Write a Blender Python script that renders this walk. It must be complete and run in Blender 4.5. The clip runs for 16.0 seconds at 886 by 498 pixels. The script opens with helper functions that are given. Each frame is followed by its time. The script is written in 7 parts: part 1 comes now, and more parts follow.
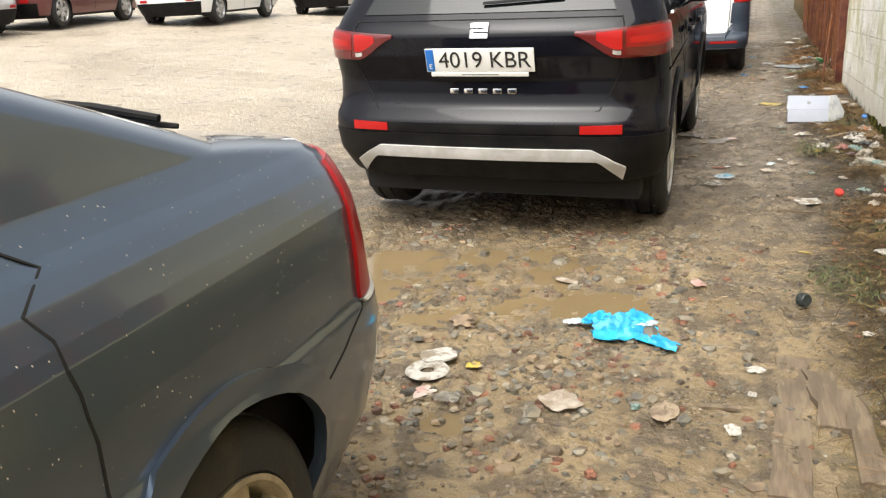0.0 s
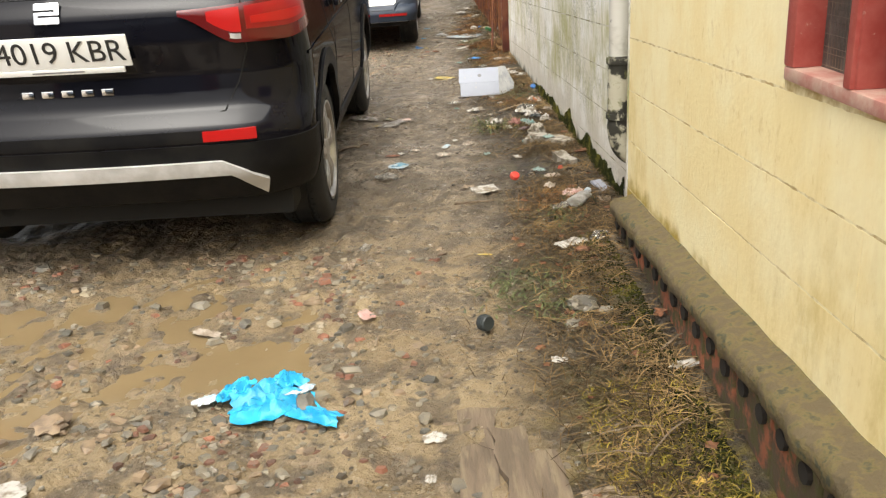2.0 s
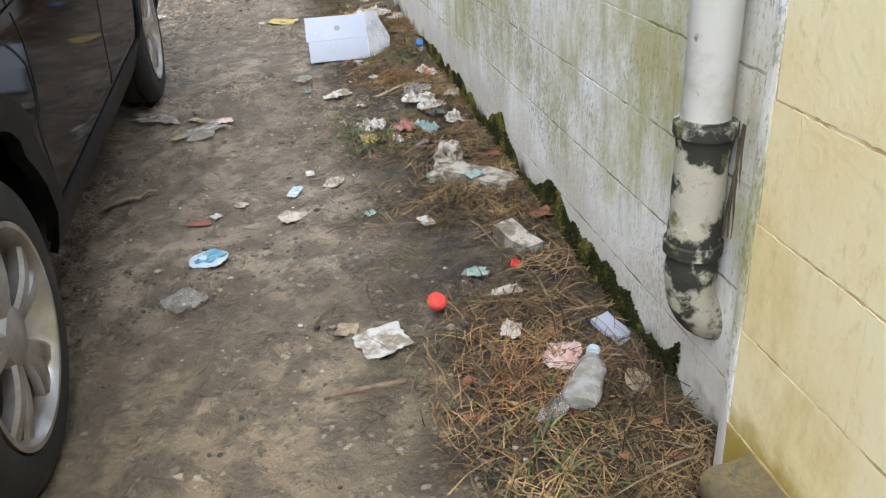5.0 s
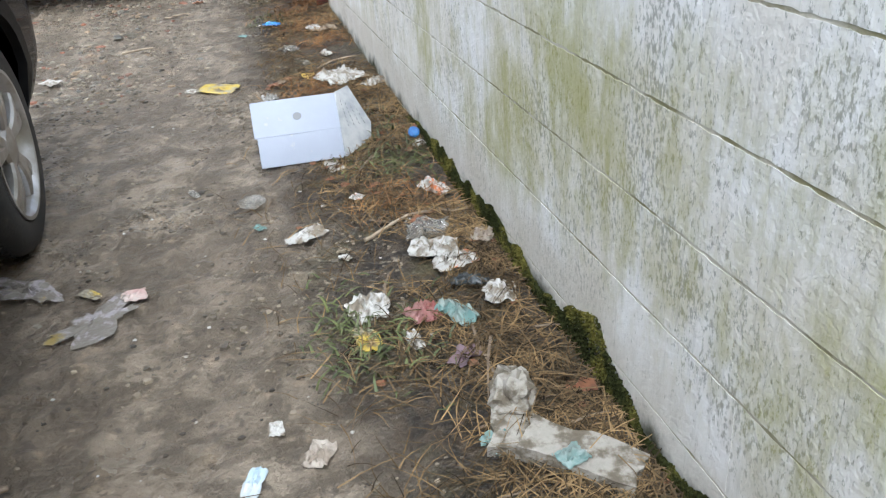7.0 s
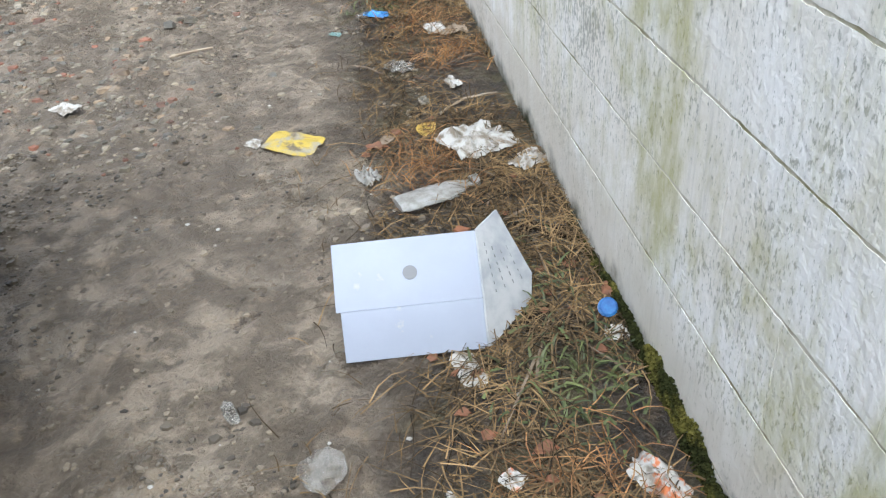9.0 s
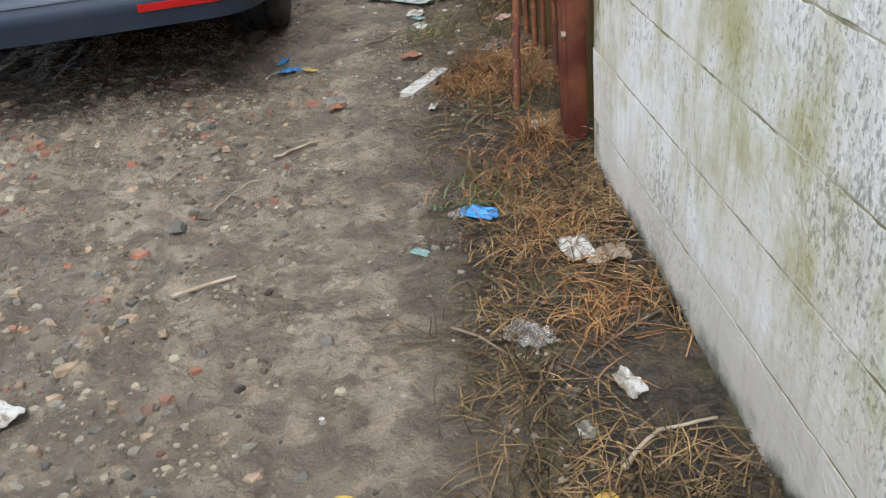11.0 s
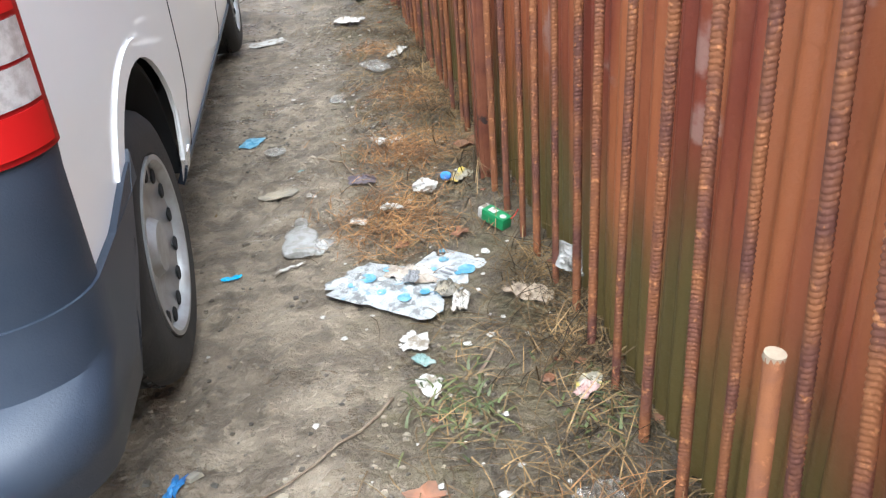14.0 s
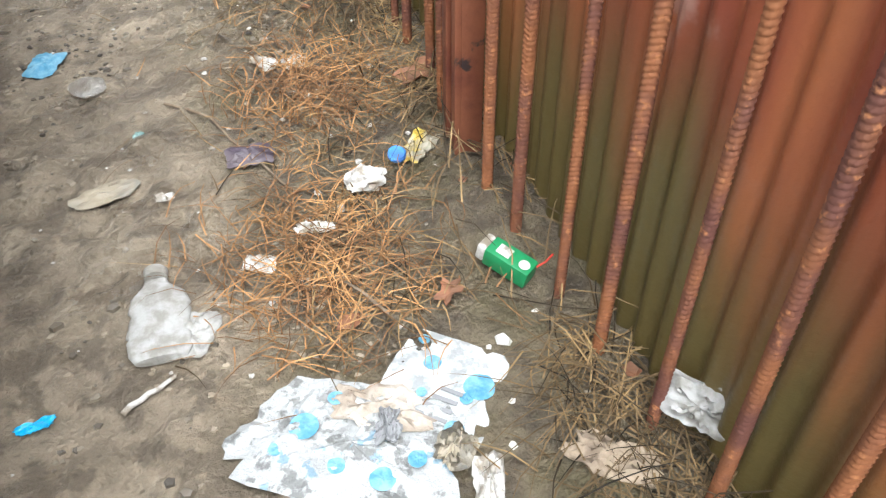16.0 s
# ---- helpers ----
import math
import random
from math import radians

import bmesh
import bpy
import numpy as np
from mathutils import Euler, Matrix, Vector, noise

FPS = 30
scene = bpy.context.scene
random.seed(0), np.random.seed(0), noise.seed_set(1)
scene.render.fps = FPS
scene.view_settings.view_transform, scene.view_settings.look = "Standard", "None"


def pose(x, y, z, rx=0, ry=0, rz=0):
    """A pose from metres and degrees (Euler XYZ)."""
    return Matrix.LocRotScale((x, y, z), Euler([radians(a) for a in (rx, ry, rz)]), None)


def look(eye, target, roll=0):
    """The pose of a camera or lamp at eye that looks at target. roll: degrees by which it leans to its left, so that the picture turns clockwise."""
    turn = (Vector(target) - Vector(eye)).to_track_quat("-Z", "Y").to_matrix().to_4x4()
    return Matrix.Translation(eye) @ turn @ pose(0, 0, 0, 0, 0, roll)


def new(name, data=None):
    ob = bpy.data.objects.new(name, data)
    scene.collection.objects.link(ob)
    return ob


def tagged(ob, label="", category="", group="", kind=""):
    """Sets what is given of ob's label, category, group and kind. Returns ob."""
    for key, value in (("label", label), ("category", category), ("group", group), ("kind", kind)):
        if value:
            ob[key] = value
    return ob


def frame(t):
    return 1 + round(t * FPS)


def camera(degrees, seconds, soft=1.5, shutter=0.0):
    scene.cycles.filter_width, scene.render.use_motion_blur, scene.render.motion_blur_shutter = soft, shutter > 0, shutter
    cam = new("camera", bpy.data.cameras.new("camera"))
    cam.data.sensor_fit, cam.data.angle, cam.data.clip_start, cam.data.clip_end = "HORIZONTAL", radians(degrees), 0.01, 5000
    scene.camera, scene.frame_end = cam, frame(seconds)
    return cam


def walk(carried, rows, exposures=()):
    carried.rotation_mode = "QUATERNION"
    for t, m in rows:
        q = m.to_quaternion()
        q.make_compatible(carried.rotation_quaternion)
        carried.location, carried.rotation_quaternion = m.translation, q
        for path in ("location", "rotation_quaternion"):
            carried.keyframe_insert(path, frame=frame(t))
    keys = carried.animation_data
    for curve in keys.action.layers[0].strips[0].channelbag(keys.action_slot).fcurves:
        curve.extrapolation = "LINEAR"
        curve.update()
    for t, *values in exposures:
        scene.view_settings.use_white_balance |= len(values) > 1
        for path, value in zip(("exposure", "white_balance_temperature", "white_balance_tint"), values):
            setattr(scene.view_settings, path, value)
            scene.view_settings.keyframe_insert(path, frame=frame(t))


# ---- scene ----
cam = camera(56.3, 16.0, soft=1.25)
PATH = [
    (0, (-0.025, 0.033, 1.302), (-0.704, 1.809, 0.683), -3.4),
    (0.5, (-0.007, 0.07, 1.288), (-0.418, 1.905, 0.606), -1.7),
    (1, (0.052, 0.267, 1.263), (-0.09, 2.143, 0.583), -4.3),
    (1.5, (0.115, 0.499, 1.266), (0.079, 2.381, 0.591), -4.7),
    (2, (0.116, 0.865, 1.237), (0.095, 2.734, 0.525), -3.9),
    (2.5, (0.149, 1.158, 1.262), (0.287, 3.028, 0.565), -2.7),
    (3, (0.213, 1.621, 1.285), (0.294, 3.517, 0.652), -5.5),
    (3.2, (0.184, 1.768, 1.292), (0.271, 3.667, 0.671), -4.5),
    (5.3, (0.189, 3.335, 1.231), (0.564, 5.028, 0.236), -2.7),
    (5.5, (0.176, 3.454, 1.24), (0.617, 5.145, 0.267), -2.3),
    (6, (0.23, 3.83, 1.226), (0.629, 5.542, 0.272), -7.3),
    (6.5, (0.238, 4.179, 1.231), (0.61, 5.905, 0.292), -5.7),
    (7, (0.241, 4.584, 1.243), (0.642, 6.265, 0.235), -4.0),
    (7.5, (0.373, 4.967, 1.19), (0.567, 6.664, 0.15), -6.7),
    (8, (0.41, 5.311, 1.233), (0.6, 7.019, 0.209), -5.0),
    (8.2, (0.417, 5.479, 1.257), (0.565, 7.17, 0.2), -4.6),
    (10.3, (0.267, 7.059, 1.219), (0.442, 8.614, -0.027), -4.6),
    (10.5, (0.296, 7.196, 1.202), (0.403, 8.769, -0.028), -6.9),
    (11, (0.324, 7.518, 1.222), (0.366, 9.17, 0.095), -7.4),
    (11.5, (0.233, 7.923, 1.263), (0.328, 9.678, 0.309), -6.0),
    (12, (0.172, 8.31, 1.278), (0.142, 10.123, 0.433), -2.1),
    (12.5, (0.217, 8.596, 1.285), (0.213, 10.393, 0.407), -0.7),
    (13, (0.213, 8.778, 1.304), (0.475, 10.569, 0.453), -2.5),
    (13.5, (0.252, 9.083, 1.267), (0.579, 10.841, 0.372), -5.3),
    (14, (0.3, 9.456, 1.267), (0.521, 11.183, 0.283), -4.9),
    (14.5, (0.281, 9.832, 1.237), (0.551, 11.494, 0.159), -4.4),
    (15, (0.339, 10.174, 1.181), (0.626, 11.754, -0.011), -4.6),
    (15.5, (0.386, 10.517, 1.139), (0.712, 11.988, -0.176), -2.8),
    (16, (0.312, 10.778, 1.139), (0.775, 12.113, -0.277), -0.6),
]
walk(cam, [(t, look(eye, target, roll)) for t, eye, target, roll in PATH],
     exposures=[(0.0, 0.95, 6600, 8), (0.5, 1.0, 6750, 8), (2.0, 0.88, 6750, 8), (3.2, 0.65, 6100, 9), (5.5, 0.82, 5700, 8), (8.0, 0.85, 5450, 7), (11.0, 0.58, 5700, 8), (12.0, 0.28, 5200, 12), (13.0, 0.92, 5300, 8), (13.5, 1.42, 5400, 7), (14.5, 1.65, 5700, 7), (16.0, 1.7, 5800, 7)])

# ---- sky and sun: a bright overcast day ----
world = bpy.data.worlds.new("overcast")
scene.world = world
world.use_nodes = True
wt = world.node_tree
sky = wt.nodes.new("ShaderNodeTexSky")
sky.sky_type, sky.sun_disc = "NISHITA", False
sky.sun_elevation, sky.sun_rotation = radians(58), radians(197)
sky.air_density, sky.dust_density, sky.ozone_density = 1.0, 6.0, 0.5
pale = wt.nodes.new("ShaderNodeHueSaturation")
pale.inputs["Saturation"].default_value = 0.22
wt.links.new(sky.outputs[0], pale.inputs["Color"])
wt.links.new(pale.outputs[0], wt.nodes["Background"].inputs[0])
wt.nodes["Background"].inputs[1].default_value = 0.15
sun = new("sun", bpy.data.lights.new("sun", "SUN"))
sun.data.energy, sun.data.angle, sun.data.color = 1.5, radians(50), (1.0, 0.97, 0.92)
sun.matrix_world = look((0, 0, 0), (-0.04, 0.27, -0.96))

# ---- materials ----
def mat(name, colour, rough=0.6, metal=0.0, spec=0.5, coat=0.0, second=None, scale=6.0, detail=6.0, spread=(0.35, 0.65), bump=0.0,
        bump_scale=40.0, stretch=(1, 1, 1), rough2=None, third=None, third_scale=40.0, third_spread=(0.55, 0.7), island=0.0):
    """A surface with a base colour, a second colour in patches and a third in fine specks, on world coordinates."""
    m = bpy.data.materials.new(name)
    m.use_nodes = True
    nt = m.node_tree
    b = nt.nodes["Principled BSDF"]
    b.inputs["Roughness"].default_value = rough
    b.inputs["Metallic"].default_value = metal
    b.inputs["Specular IOR Level"].default_value = spec
    b.inputs["Coat Weight"].default_value = coat
    b.inputs["Coat Roughness"].default_value = 0.06
    b.inputs["Base Color"].default_value = (*colour, 1)
    geo = nt.nodes.new("ShaderNodeNewGeometry")
    mp = nt.nodes.new("ShaderNodeMapping")
    mp.inputs["Scale"].default_value = stretch
    nt.links.new(geo.outputs["Position"], mp.inputs["Vector"])

    def tex(sc, det=detail, ro=0.6):
        n = nt.nodes.new("ShaderNodeTexNoise")
        n.inputs["Scale"].default_value, n.inputs["Detail"].default_value, n.inputs["Roughness"].default_value = sc, det, ro
        nt.links.new(mp.outputs[0], n.inputs["Vector"])
        return n.outputs["Fac"]

    def ramp(src, lo, hi):
        r = nt.nodes.new("ShaderNodeMapRange")
        r.interpolation_type = "SMOOTHSTEP"
        r.inputs["From Min"].default_value, r.inputs["From Max"].default_value = lo, hi
        nt.links.new(src, r.inputs["Value"])
        return r.outputs["Result"]

    def mix(fac, a, c):
        x = nt.nodes.new("ShaderNodeMix")
        x.data_type = "RGBA"
        if isinstance(fac, float):
            x.inputs["Factor"].default_value = fac
        else:
            nt.links.new(fac, x.inputs["Factor"])
        for sock, v in ((x.inputs["A"], a), (x.inputs["B"], c)):
            if isinstance(v, tuple):
                sock.default_value = (*v, 1)
            else:
                nt.links.new(v, sock)
        return x.outputs["Result"]

    out = colour
    if second:
        f = ramp(tex(scale), *spread)
        out = mix(f, out, second)
        if rough2 is not None:
            r = nt.nodes.new("ShaderNodeMapRange")
            r.inputs["To Min"].default_value, r.inputs["To Max"].default_value = rough, rough2
            nt.links.new(f, r.inputs["Value"])
            nt.links.new(r.outputs[0], b.inputs["Roughness"])
    if third:
        out = mix(ramp(tex(third_scale), *third_spread), out, third)
    if island:
        h = nt.nodes.new("ShaderNodeHueSaturation")
        v = nt.nodes.new("ShaderNodeMapRange")
        v.inputs["To Min"].default_value, v.inputs["To Max"].default_value = 1 - island, 1 + island
        nt.links.new(geo.outputs["Random Per Island"], v.inputs["Value"])
        nt.links.new(v.outputs[0], h.inputs["Value"])
        if isinstance(out, tuple):
            h.inputs["Color"].default_value = (*out, 1)
        else:
            nt.links.new(out, h.inputs["Color"])
        out = h.outputs[0]
    if not isinstance(out, tuple):
        nt.links.new(out, b.inputs["Base Color"])
    if bump:
        bp = nt.nodes.new("ShaderNodeBump")
        bp.inputs["Strength"].default_value, bp.inputs["Distance"].default_value = 1.0, bump
        nt.links.new(tex(bump_scale), bp.inputs["Height"])
        nt.links.new(bp.outputs[0], b.inputs["Normal"])
    return m, nt, b, tex, ramp, mix


def simple(*a, **k):
    return mat(*a, **k)[0]


def axis_value(nt, axis):
    geo = nt.nodes.new("ShaderNodeNewGeometry")
    sep = nt.nodes.new("ShaderNodeSeparateXYZ")
    nt.links.new(geo.outputs["Position"], sep.inputs[0])
    return sep.outputs[axis]


def maths(nt, op, a, b):
    n = nt.nodes.new("ShaderNodeMath")
    n.operation = op
    for sock, v in zip(n.inputs, (a, b)):
        if isinstance(v, (int, float)):
            sock.default_value = v
        else:
            nt.links.new(v, sock)
    return n.outputs[0]


def mud_material():
    m, nt, b, tex, ramp, mix = mat("wet_mud", (0.2, 0.15, 0.1), rough=0.5, bump=0.03, bump_scale=30.0, detail=10)
    x = axis_value(nt, "X")
    sand = mix(ramp(tex(1.3), 0.4, 0.62), (0.221, 0.162, 0.089), (0.286, 0.217, 0.125))
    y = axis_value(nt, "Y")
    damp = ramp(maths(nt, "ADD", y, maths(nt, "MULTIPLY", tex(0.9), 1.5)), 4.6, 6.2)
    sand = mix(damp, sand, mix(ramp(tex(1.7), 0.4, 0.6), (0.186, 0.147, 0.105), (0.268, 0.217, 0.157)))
    sand = mix(maths(nt, "MULTIPLY", ramp(tex(0.75), 0.44, 0.62), 0.4), sand, (0.103, 0.079, 0.050))
    sand = mix(maths(nt, "MULTIPLY", ramp(tex(6.0), 0.46, 0.58), 0.8), sand, (0.100, 0.076, 0.050))
    # Wet and dry mud tones that also paint relief shading: light lumps, dark crevices.
    sand = mix(maths(nt, "MULTIPLY", ramp(tex(13.0), 0.56, 0.66), 0.6), sand, (0.294, 0.225, 0.151))
    sand = mix(maths(nt, "MULTIPLY", ramp(tex(24.0), 0.58, 0.64), 0.7), sand, (0.073, 0.056, 0.040))
    sand = mix(maths(nt, "MULTIPLY", ramp(tex(60.0), 0.62, 0.7), 0.6), sand, (0.086, 0.070, 0.054))
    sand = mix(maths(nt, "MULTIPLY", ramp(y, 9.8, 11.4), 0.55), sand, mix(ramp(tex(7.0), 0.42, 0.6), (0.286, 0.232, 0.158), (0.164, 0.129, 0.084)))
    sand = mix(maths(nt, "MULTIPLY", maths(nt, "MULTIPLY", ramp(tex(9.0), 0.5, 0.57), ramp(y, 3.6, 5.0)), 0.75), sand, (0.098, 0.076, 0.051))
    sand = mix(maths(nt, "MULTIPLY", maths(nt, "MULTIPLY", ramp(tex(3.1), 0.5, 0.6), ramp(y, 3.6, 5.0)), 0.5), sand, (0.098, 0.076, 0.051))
    soil = mix(ramp(tex(24.0), 0.4, 0.65), (0.024, 0.018, 0.012), (0.07, 0.05, 0.03))
    soil = mix(maths(nt, "MULTIPLY", ramp(y, 10.2, 11.0), 0.6), soil, mix(ramp(tex(16.0), 0.4, 0.62), (0.17, 0.135, 0.08), (0.075, 0.058, 0.036)))
    soil = mix(maths(nt, "MULTIPLY", ramp(tex(5.0), 0.5, 0.64), 0.7), soil, (0.085, 0.07, 0.03))
    lush = maths(nt, "MULTIPLY", maths(nt, "SUBTRACT", 1.0, ramp(y, 2.3, 3.3)), ramp(tex(8.0), 0.42, 0.58))
    soil = mix(maths(nt, "MULTIPLY", lush, 0.8), soil, (0.17, 0.13, 0.025))
    edge = maths(nt, "ADD", x, maths(nt, "MULTIPLY", maths(nt, "SUBTRACT", tex(3.0), 0.5), 0.55))
    out = mix(ramp(edge, 0.18, 0.5), sand, soil)
    # Pale sandy far yard, with the sky's reflection on wet ground mixed into its colour.
    far_sky_sheen = mix(ramp(tex(0.7), 0.35, 0.7), (0.42, 0.36, 0.28), (0.3, 0.25, 0.185))
    out = mix(ramp(maths(nt, "MULTIPLY", x, -1.0), 2.4, 5.0), out, far_sky_sheen)
    nt.links.new(out, b.inputs["Base Color"])
    r = nt.nodes.new("ShaderNodeMapRange")
    r.inputs["From Min"].default_value, r.inputs["From Max"].default_value = 0.38, 0.62
    r.inputs["To Min"].default_value, r.inputs["To Max"].default_value = 0.24, 0.66
    nt.links.new(tex(3.3), r.inputs["Value"])
    nt.links.new(r.outputs[0], b.inputs["Roughness"])
    return m


def plaster_material(name, base, streak, algae, moss, top, algae_lo, algae_hi, grain=38.0, run_scale=26.0, foot=None, relief=0.0022):
    """Old painted blockwork: streaks that run down, algae in a band, moss low down."""
    m, nt, b, tex, ramp, mix = mat(name, base, rough=0.85, spec=0.2, bump=relief, bump_scale=60.0)
    z = axis_value(nt, "Z")
    mp = nt.nodes.new("ShaderNodeMapping")
    mp.inputs["Scale"].default_value = (1, 1, 0.1)
    g = nt.nodes.new("ShaderNodeNewGeometry")
    nt.links.new(g.outputs["Position"], mp.inputs["Vector"])

    def run(sc, ro=0.65):
        n = nt.nodes.new("ShaderNodeTexNoise")
        n.inputs["Scale"].default_value, n.inputs["Detail"].default_value, n.inputs["Roughness"].default_value = sc, 8, ro
        nt.links.new(mp.outputs[0], n.inputs["Vector"])
        return n.outputs["Fac"]

    fleck_map = nt.nodes.new("ShaderNodeMapping")
    fleck_map.inputs["Scale"].default_value = (1, 1, 0.5)
    nt.links.new(g.outputs["Position"], fleck_map.inputs["Vector"])

    def fleck(sc):
        n = nt.nodes.new("ShaderNodeTexNoise")
        n.inputs["Scale"].default_value, n.inputs["Detail"].default_value, n.inputs["Roughness"].default_value = sc, 9, 0.72
        nt.links.new(fleck_map.outputs[0], n.inputs["Vector"])
        return n.outputs["Fac"]

    out = mix(ramp(tex(4.0), 0.35, 0.65), base, top)
    out = mix(maths(nt, "MULTIPLY", ramp(run(run_scale, 0.75), 0.46, 0.72), streak[2]), out, streak[0])
    out = mix(maths(nt, "MULTIPLY", ramp(maths(nt, "ADD", fleck(grain), maths(nt, "MULTIPLY", maths(nt, "SUBTRACT", tex(3.0), 0.5), 0.5)), *streak[1]), streak[3]), out, streak[0])
    band = maths(nt, "MULTIPLY", ramp(z, algae_lo, algae_lo + 0.2), maths(nt, "SUBTRACT", 1.0, ramp(z, algae_hi - 0.6, algae_hi)))
    green = maths(nt, "ADD", maths(nt, "ADD", maths(nt, "MULTIPLY", run(6.0), 0.24), maths(nt, "MULTIPLY", tex(1.7), 0.46)), maths(nt, "MULTIPLY", fleck(16.0), 0.3))
    out = mix(maths(nt, "MULTIPLY", maths(nt, "MULTIPLY", ramp(green, *algae[1]), band), algae[2]), out, algae[0])
    if foot:
        rise = maths(nt, "ADD", z, maths(nt, "MULTIPLY", maths(nt, "SUBTRACT", tex(4.0), 0.5), 0.35))
        out = mix(maths(nt, "MULTIPLY", maths(nt, "SUBTRACT", 1.0, ramp(rise, foot[1] - 0.1, foot[1] + 0.12)), foot[2]), out, foot[0])
    low = maths(nt, "ADD", z, maths(nt, "MULTIPLY", maths(nt, "SUBTRACT", tex(7.0), 0.5), moss[2]))
    out = mix(maths(nt, "SUBTRACT", 1.0, ramp(low, moss[1] - 0.06, moss[1] + 0.03)), out, moss[0])
    nt.links.new(out, b.inputs["Base Color"])
    return m


def rust_sheet_material():
    m, nt, b, tex, ramp, mix = mat("rusty_sheet", (0.2, 0.05, 0.03), rough=0.42, spec=0.5, bump=0.003, bump_scale=45.0)
    z = axis_value(nt, "Z")
    mp = nt.nodes.new("ShaderNodeMapping")
    mp.inputs["Scale"].default_value = (1, 1, 0.12)
    g = nt.nodes.new("ShaderNodeNewGeometry")
    nt.links.new(g.outputs["Position"], mp.inputs["Vector"])
    n = nt.nodes.new("ShaderNodeTexNoise")
    n.inputs["Scale"].default_value, n.inputs["Detail"].default_value = 7.0, 7
    nt.links.new(mp.outputs[0], n.inputs["Vector"])
    out = mix(ramp(n.outputs["Fac"], 0.4, 0.62), (0.19, 0.042, 0.021), (0.3, 0.098, 0.036))
    out = mix(maths(nt, "MULTIPLY", ramp(tex(2.6), 0.6, 0.64), maths(nt, "MULTIPLY", ramp(z, 0.45, 0.7), 0.8)), out, (0.33, 0.19, 0.15))
    low = maths(nt, "ADD", z, maths(nt, "MULTIPLY", maths(nt, "SUBTRACT", n.outputs["Fac"], 0.5), 0.9))
    out = mix(maths(nt, "MULTIPLY", maths(nt, "SUBTRACT", 1.0, ramp(low, 0.2, 0.66)), 0.9), out, (0.085, 0.075, 0.022))
    nt.links.new(out, b.inputs["Base Color"])
    return m


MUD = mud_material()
WATER = simple("muddy_water", (0.18, 0.13, 0.068), rough=0.1, spec=0.5, second=(0.21, 0.152, 0.08), scale=2.0, bump=0.0012, bump_scale=9.0)
YELLOW = plaster_material("yellow_wall_paint", (0.88, 0.73, 0.39), ((0.6, 0.42, 0.15), (0.58, 0.72), 0.12, 0.35), ((0.52, 0.36, 0.07), (0.5, 0.64), 0.5), ((0.42, 0.3, 0.07), 0.25, 0.24), (0.92, 0.81, 0.5), 0.02, 0.9)
GREY = plaster_material("weathered_white_wall", (0.86, 0.815, 0.725), ((0.25, 0.25, 0.19), (0.545, 0.63), 0.3, 0.66), ((0.37, 0.35, 0.055), (0.455, 0.62), 0.7), ((0.03, 0.034, 0.012), 0.07, 0.22), (0.96, 0.94, 0.9), 0.12, 1.3, 115.0, 44.0, ((0.58, 0.53, 0.43), 0.22, 0.6), 0.004)
JOINT = simple("mortar_joint", (0.6, 0.56, 0.45), rough=0.95, second=(0.27, 0.245, 0.13), scale=7.0, spread=(0.42, 0.6), bump=0.004)
YJOINT = simple("yellow_painted_mortar", (0.85, 0.74, 0.45), rough=0.9, second=(0.5, 0.35, 0.14), scale=16.0, bump=0.004)
MOSSY = simple("mossy_concrete", (0.125, 0.095, 0.05), rough=0.95, second=(0.27, 0.2, 0.055), scale=26.0, spread=(0.44, 0.7), third=(0.07, 0.068, 0.04), third_scale=26.0, third_spread=(0.5, 0.66), bump=0.012, bump_scale=35.0)
MOSS = simple("dark_moss", (0.022, 0.024, 0.008), rough=1.0, spec=0.05, second=(0.095, 0.085, 0.02), scale=9.0, spread=(0.48, 0.62), island=0.5)
BRICK = simple("red_clay_brick", (0.3, 0.1, 0.05), rough=0.9, second=(0.09, 0.06, 0.035), scale=7.0, spread=(0.42, 0.52), third=(0.08, 0.07, 0.025), third_scale=20.0, third_spread=(0.46, 0.6), bump=0.004)
# Near-black for the shade inside the bricks' hollows.
HOLESHADE = simple("brick_hole_shade", (0.02, 0.016, 0.012), rough=1.0)
REDWOOD = simple("red_painted_wood", (0.33, 0.045, 0.035), rough=0.5, second=(0.42, 0.1, 0.08), scale=9.0, third=(0.5, 0.3, 0.24), third_scale=60.0, third_spread=(0.66, 0.74), bump=0.002)
SILLWOOD = simple("worn_red_sill", (0.46, 0.19, 0.15), rough=0.75, second=(0.55, 0.36, 0.28), scale=14.0, bump=0.003)
DARKPANE = simple("dusty_window_glass", (0.05, 0.048, 0.042), rough=0.35, second=(0.1, 0.095, 0.085), scale=18.0, bump=0.003, bump_scale=30.0)
PVC = simple("white_pvc_pipe", (0.56, 0.54, 0.48), rough=0.55, second=(0.36, 0.34, 0.28), scale=7.0, spread=(0.48, 0.68), third=(0.16, 0.15, 0.12), third_scale=24.0, third_spread=(0.62, 0.72))
PVCOLD = simple("flaking_black_stained_pipe", (0.03, 0.028, 0.02), rough=0.8, second=(0.44, 0.41, 0.31), scale=10.0, spread=(0.465, 0.535), bump=0.004, third=(0.14, 0.14, 0.05), third_scale=22.0)
RUSTSHEET = rust_sheet_material()
RUST = simple("rusted_steel_bar", (0.23, 0.088, 0.034), rough=0.75, spec=0.3, second=(0.12, 0.048, 0.034), scale=7.0, third=(0.4, 0.17, 0.07), third_scale=60.0, third_spread=(0.56, 0.7), bump=0.0015, bump_scale=120.0)
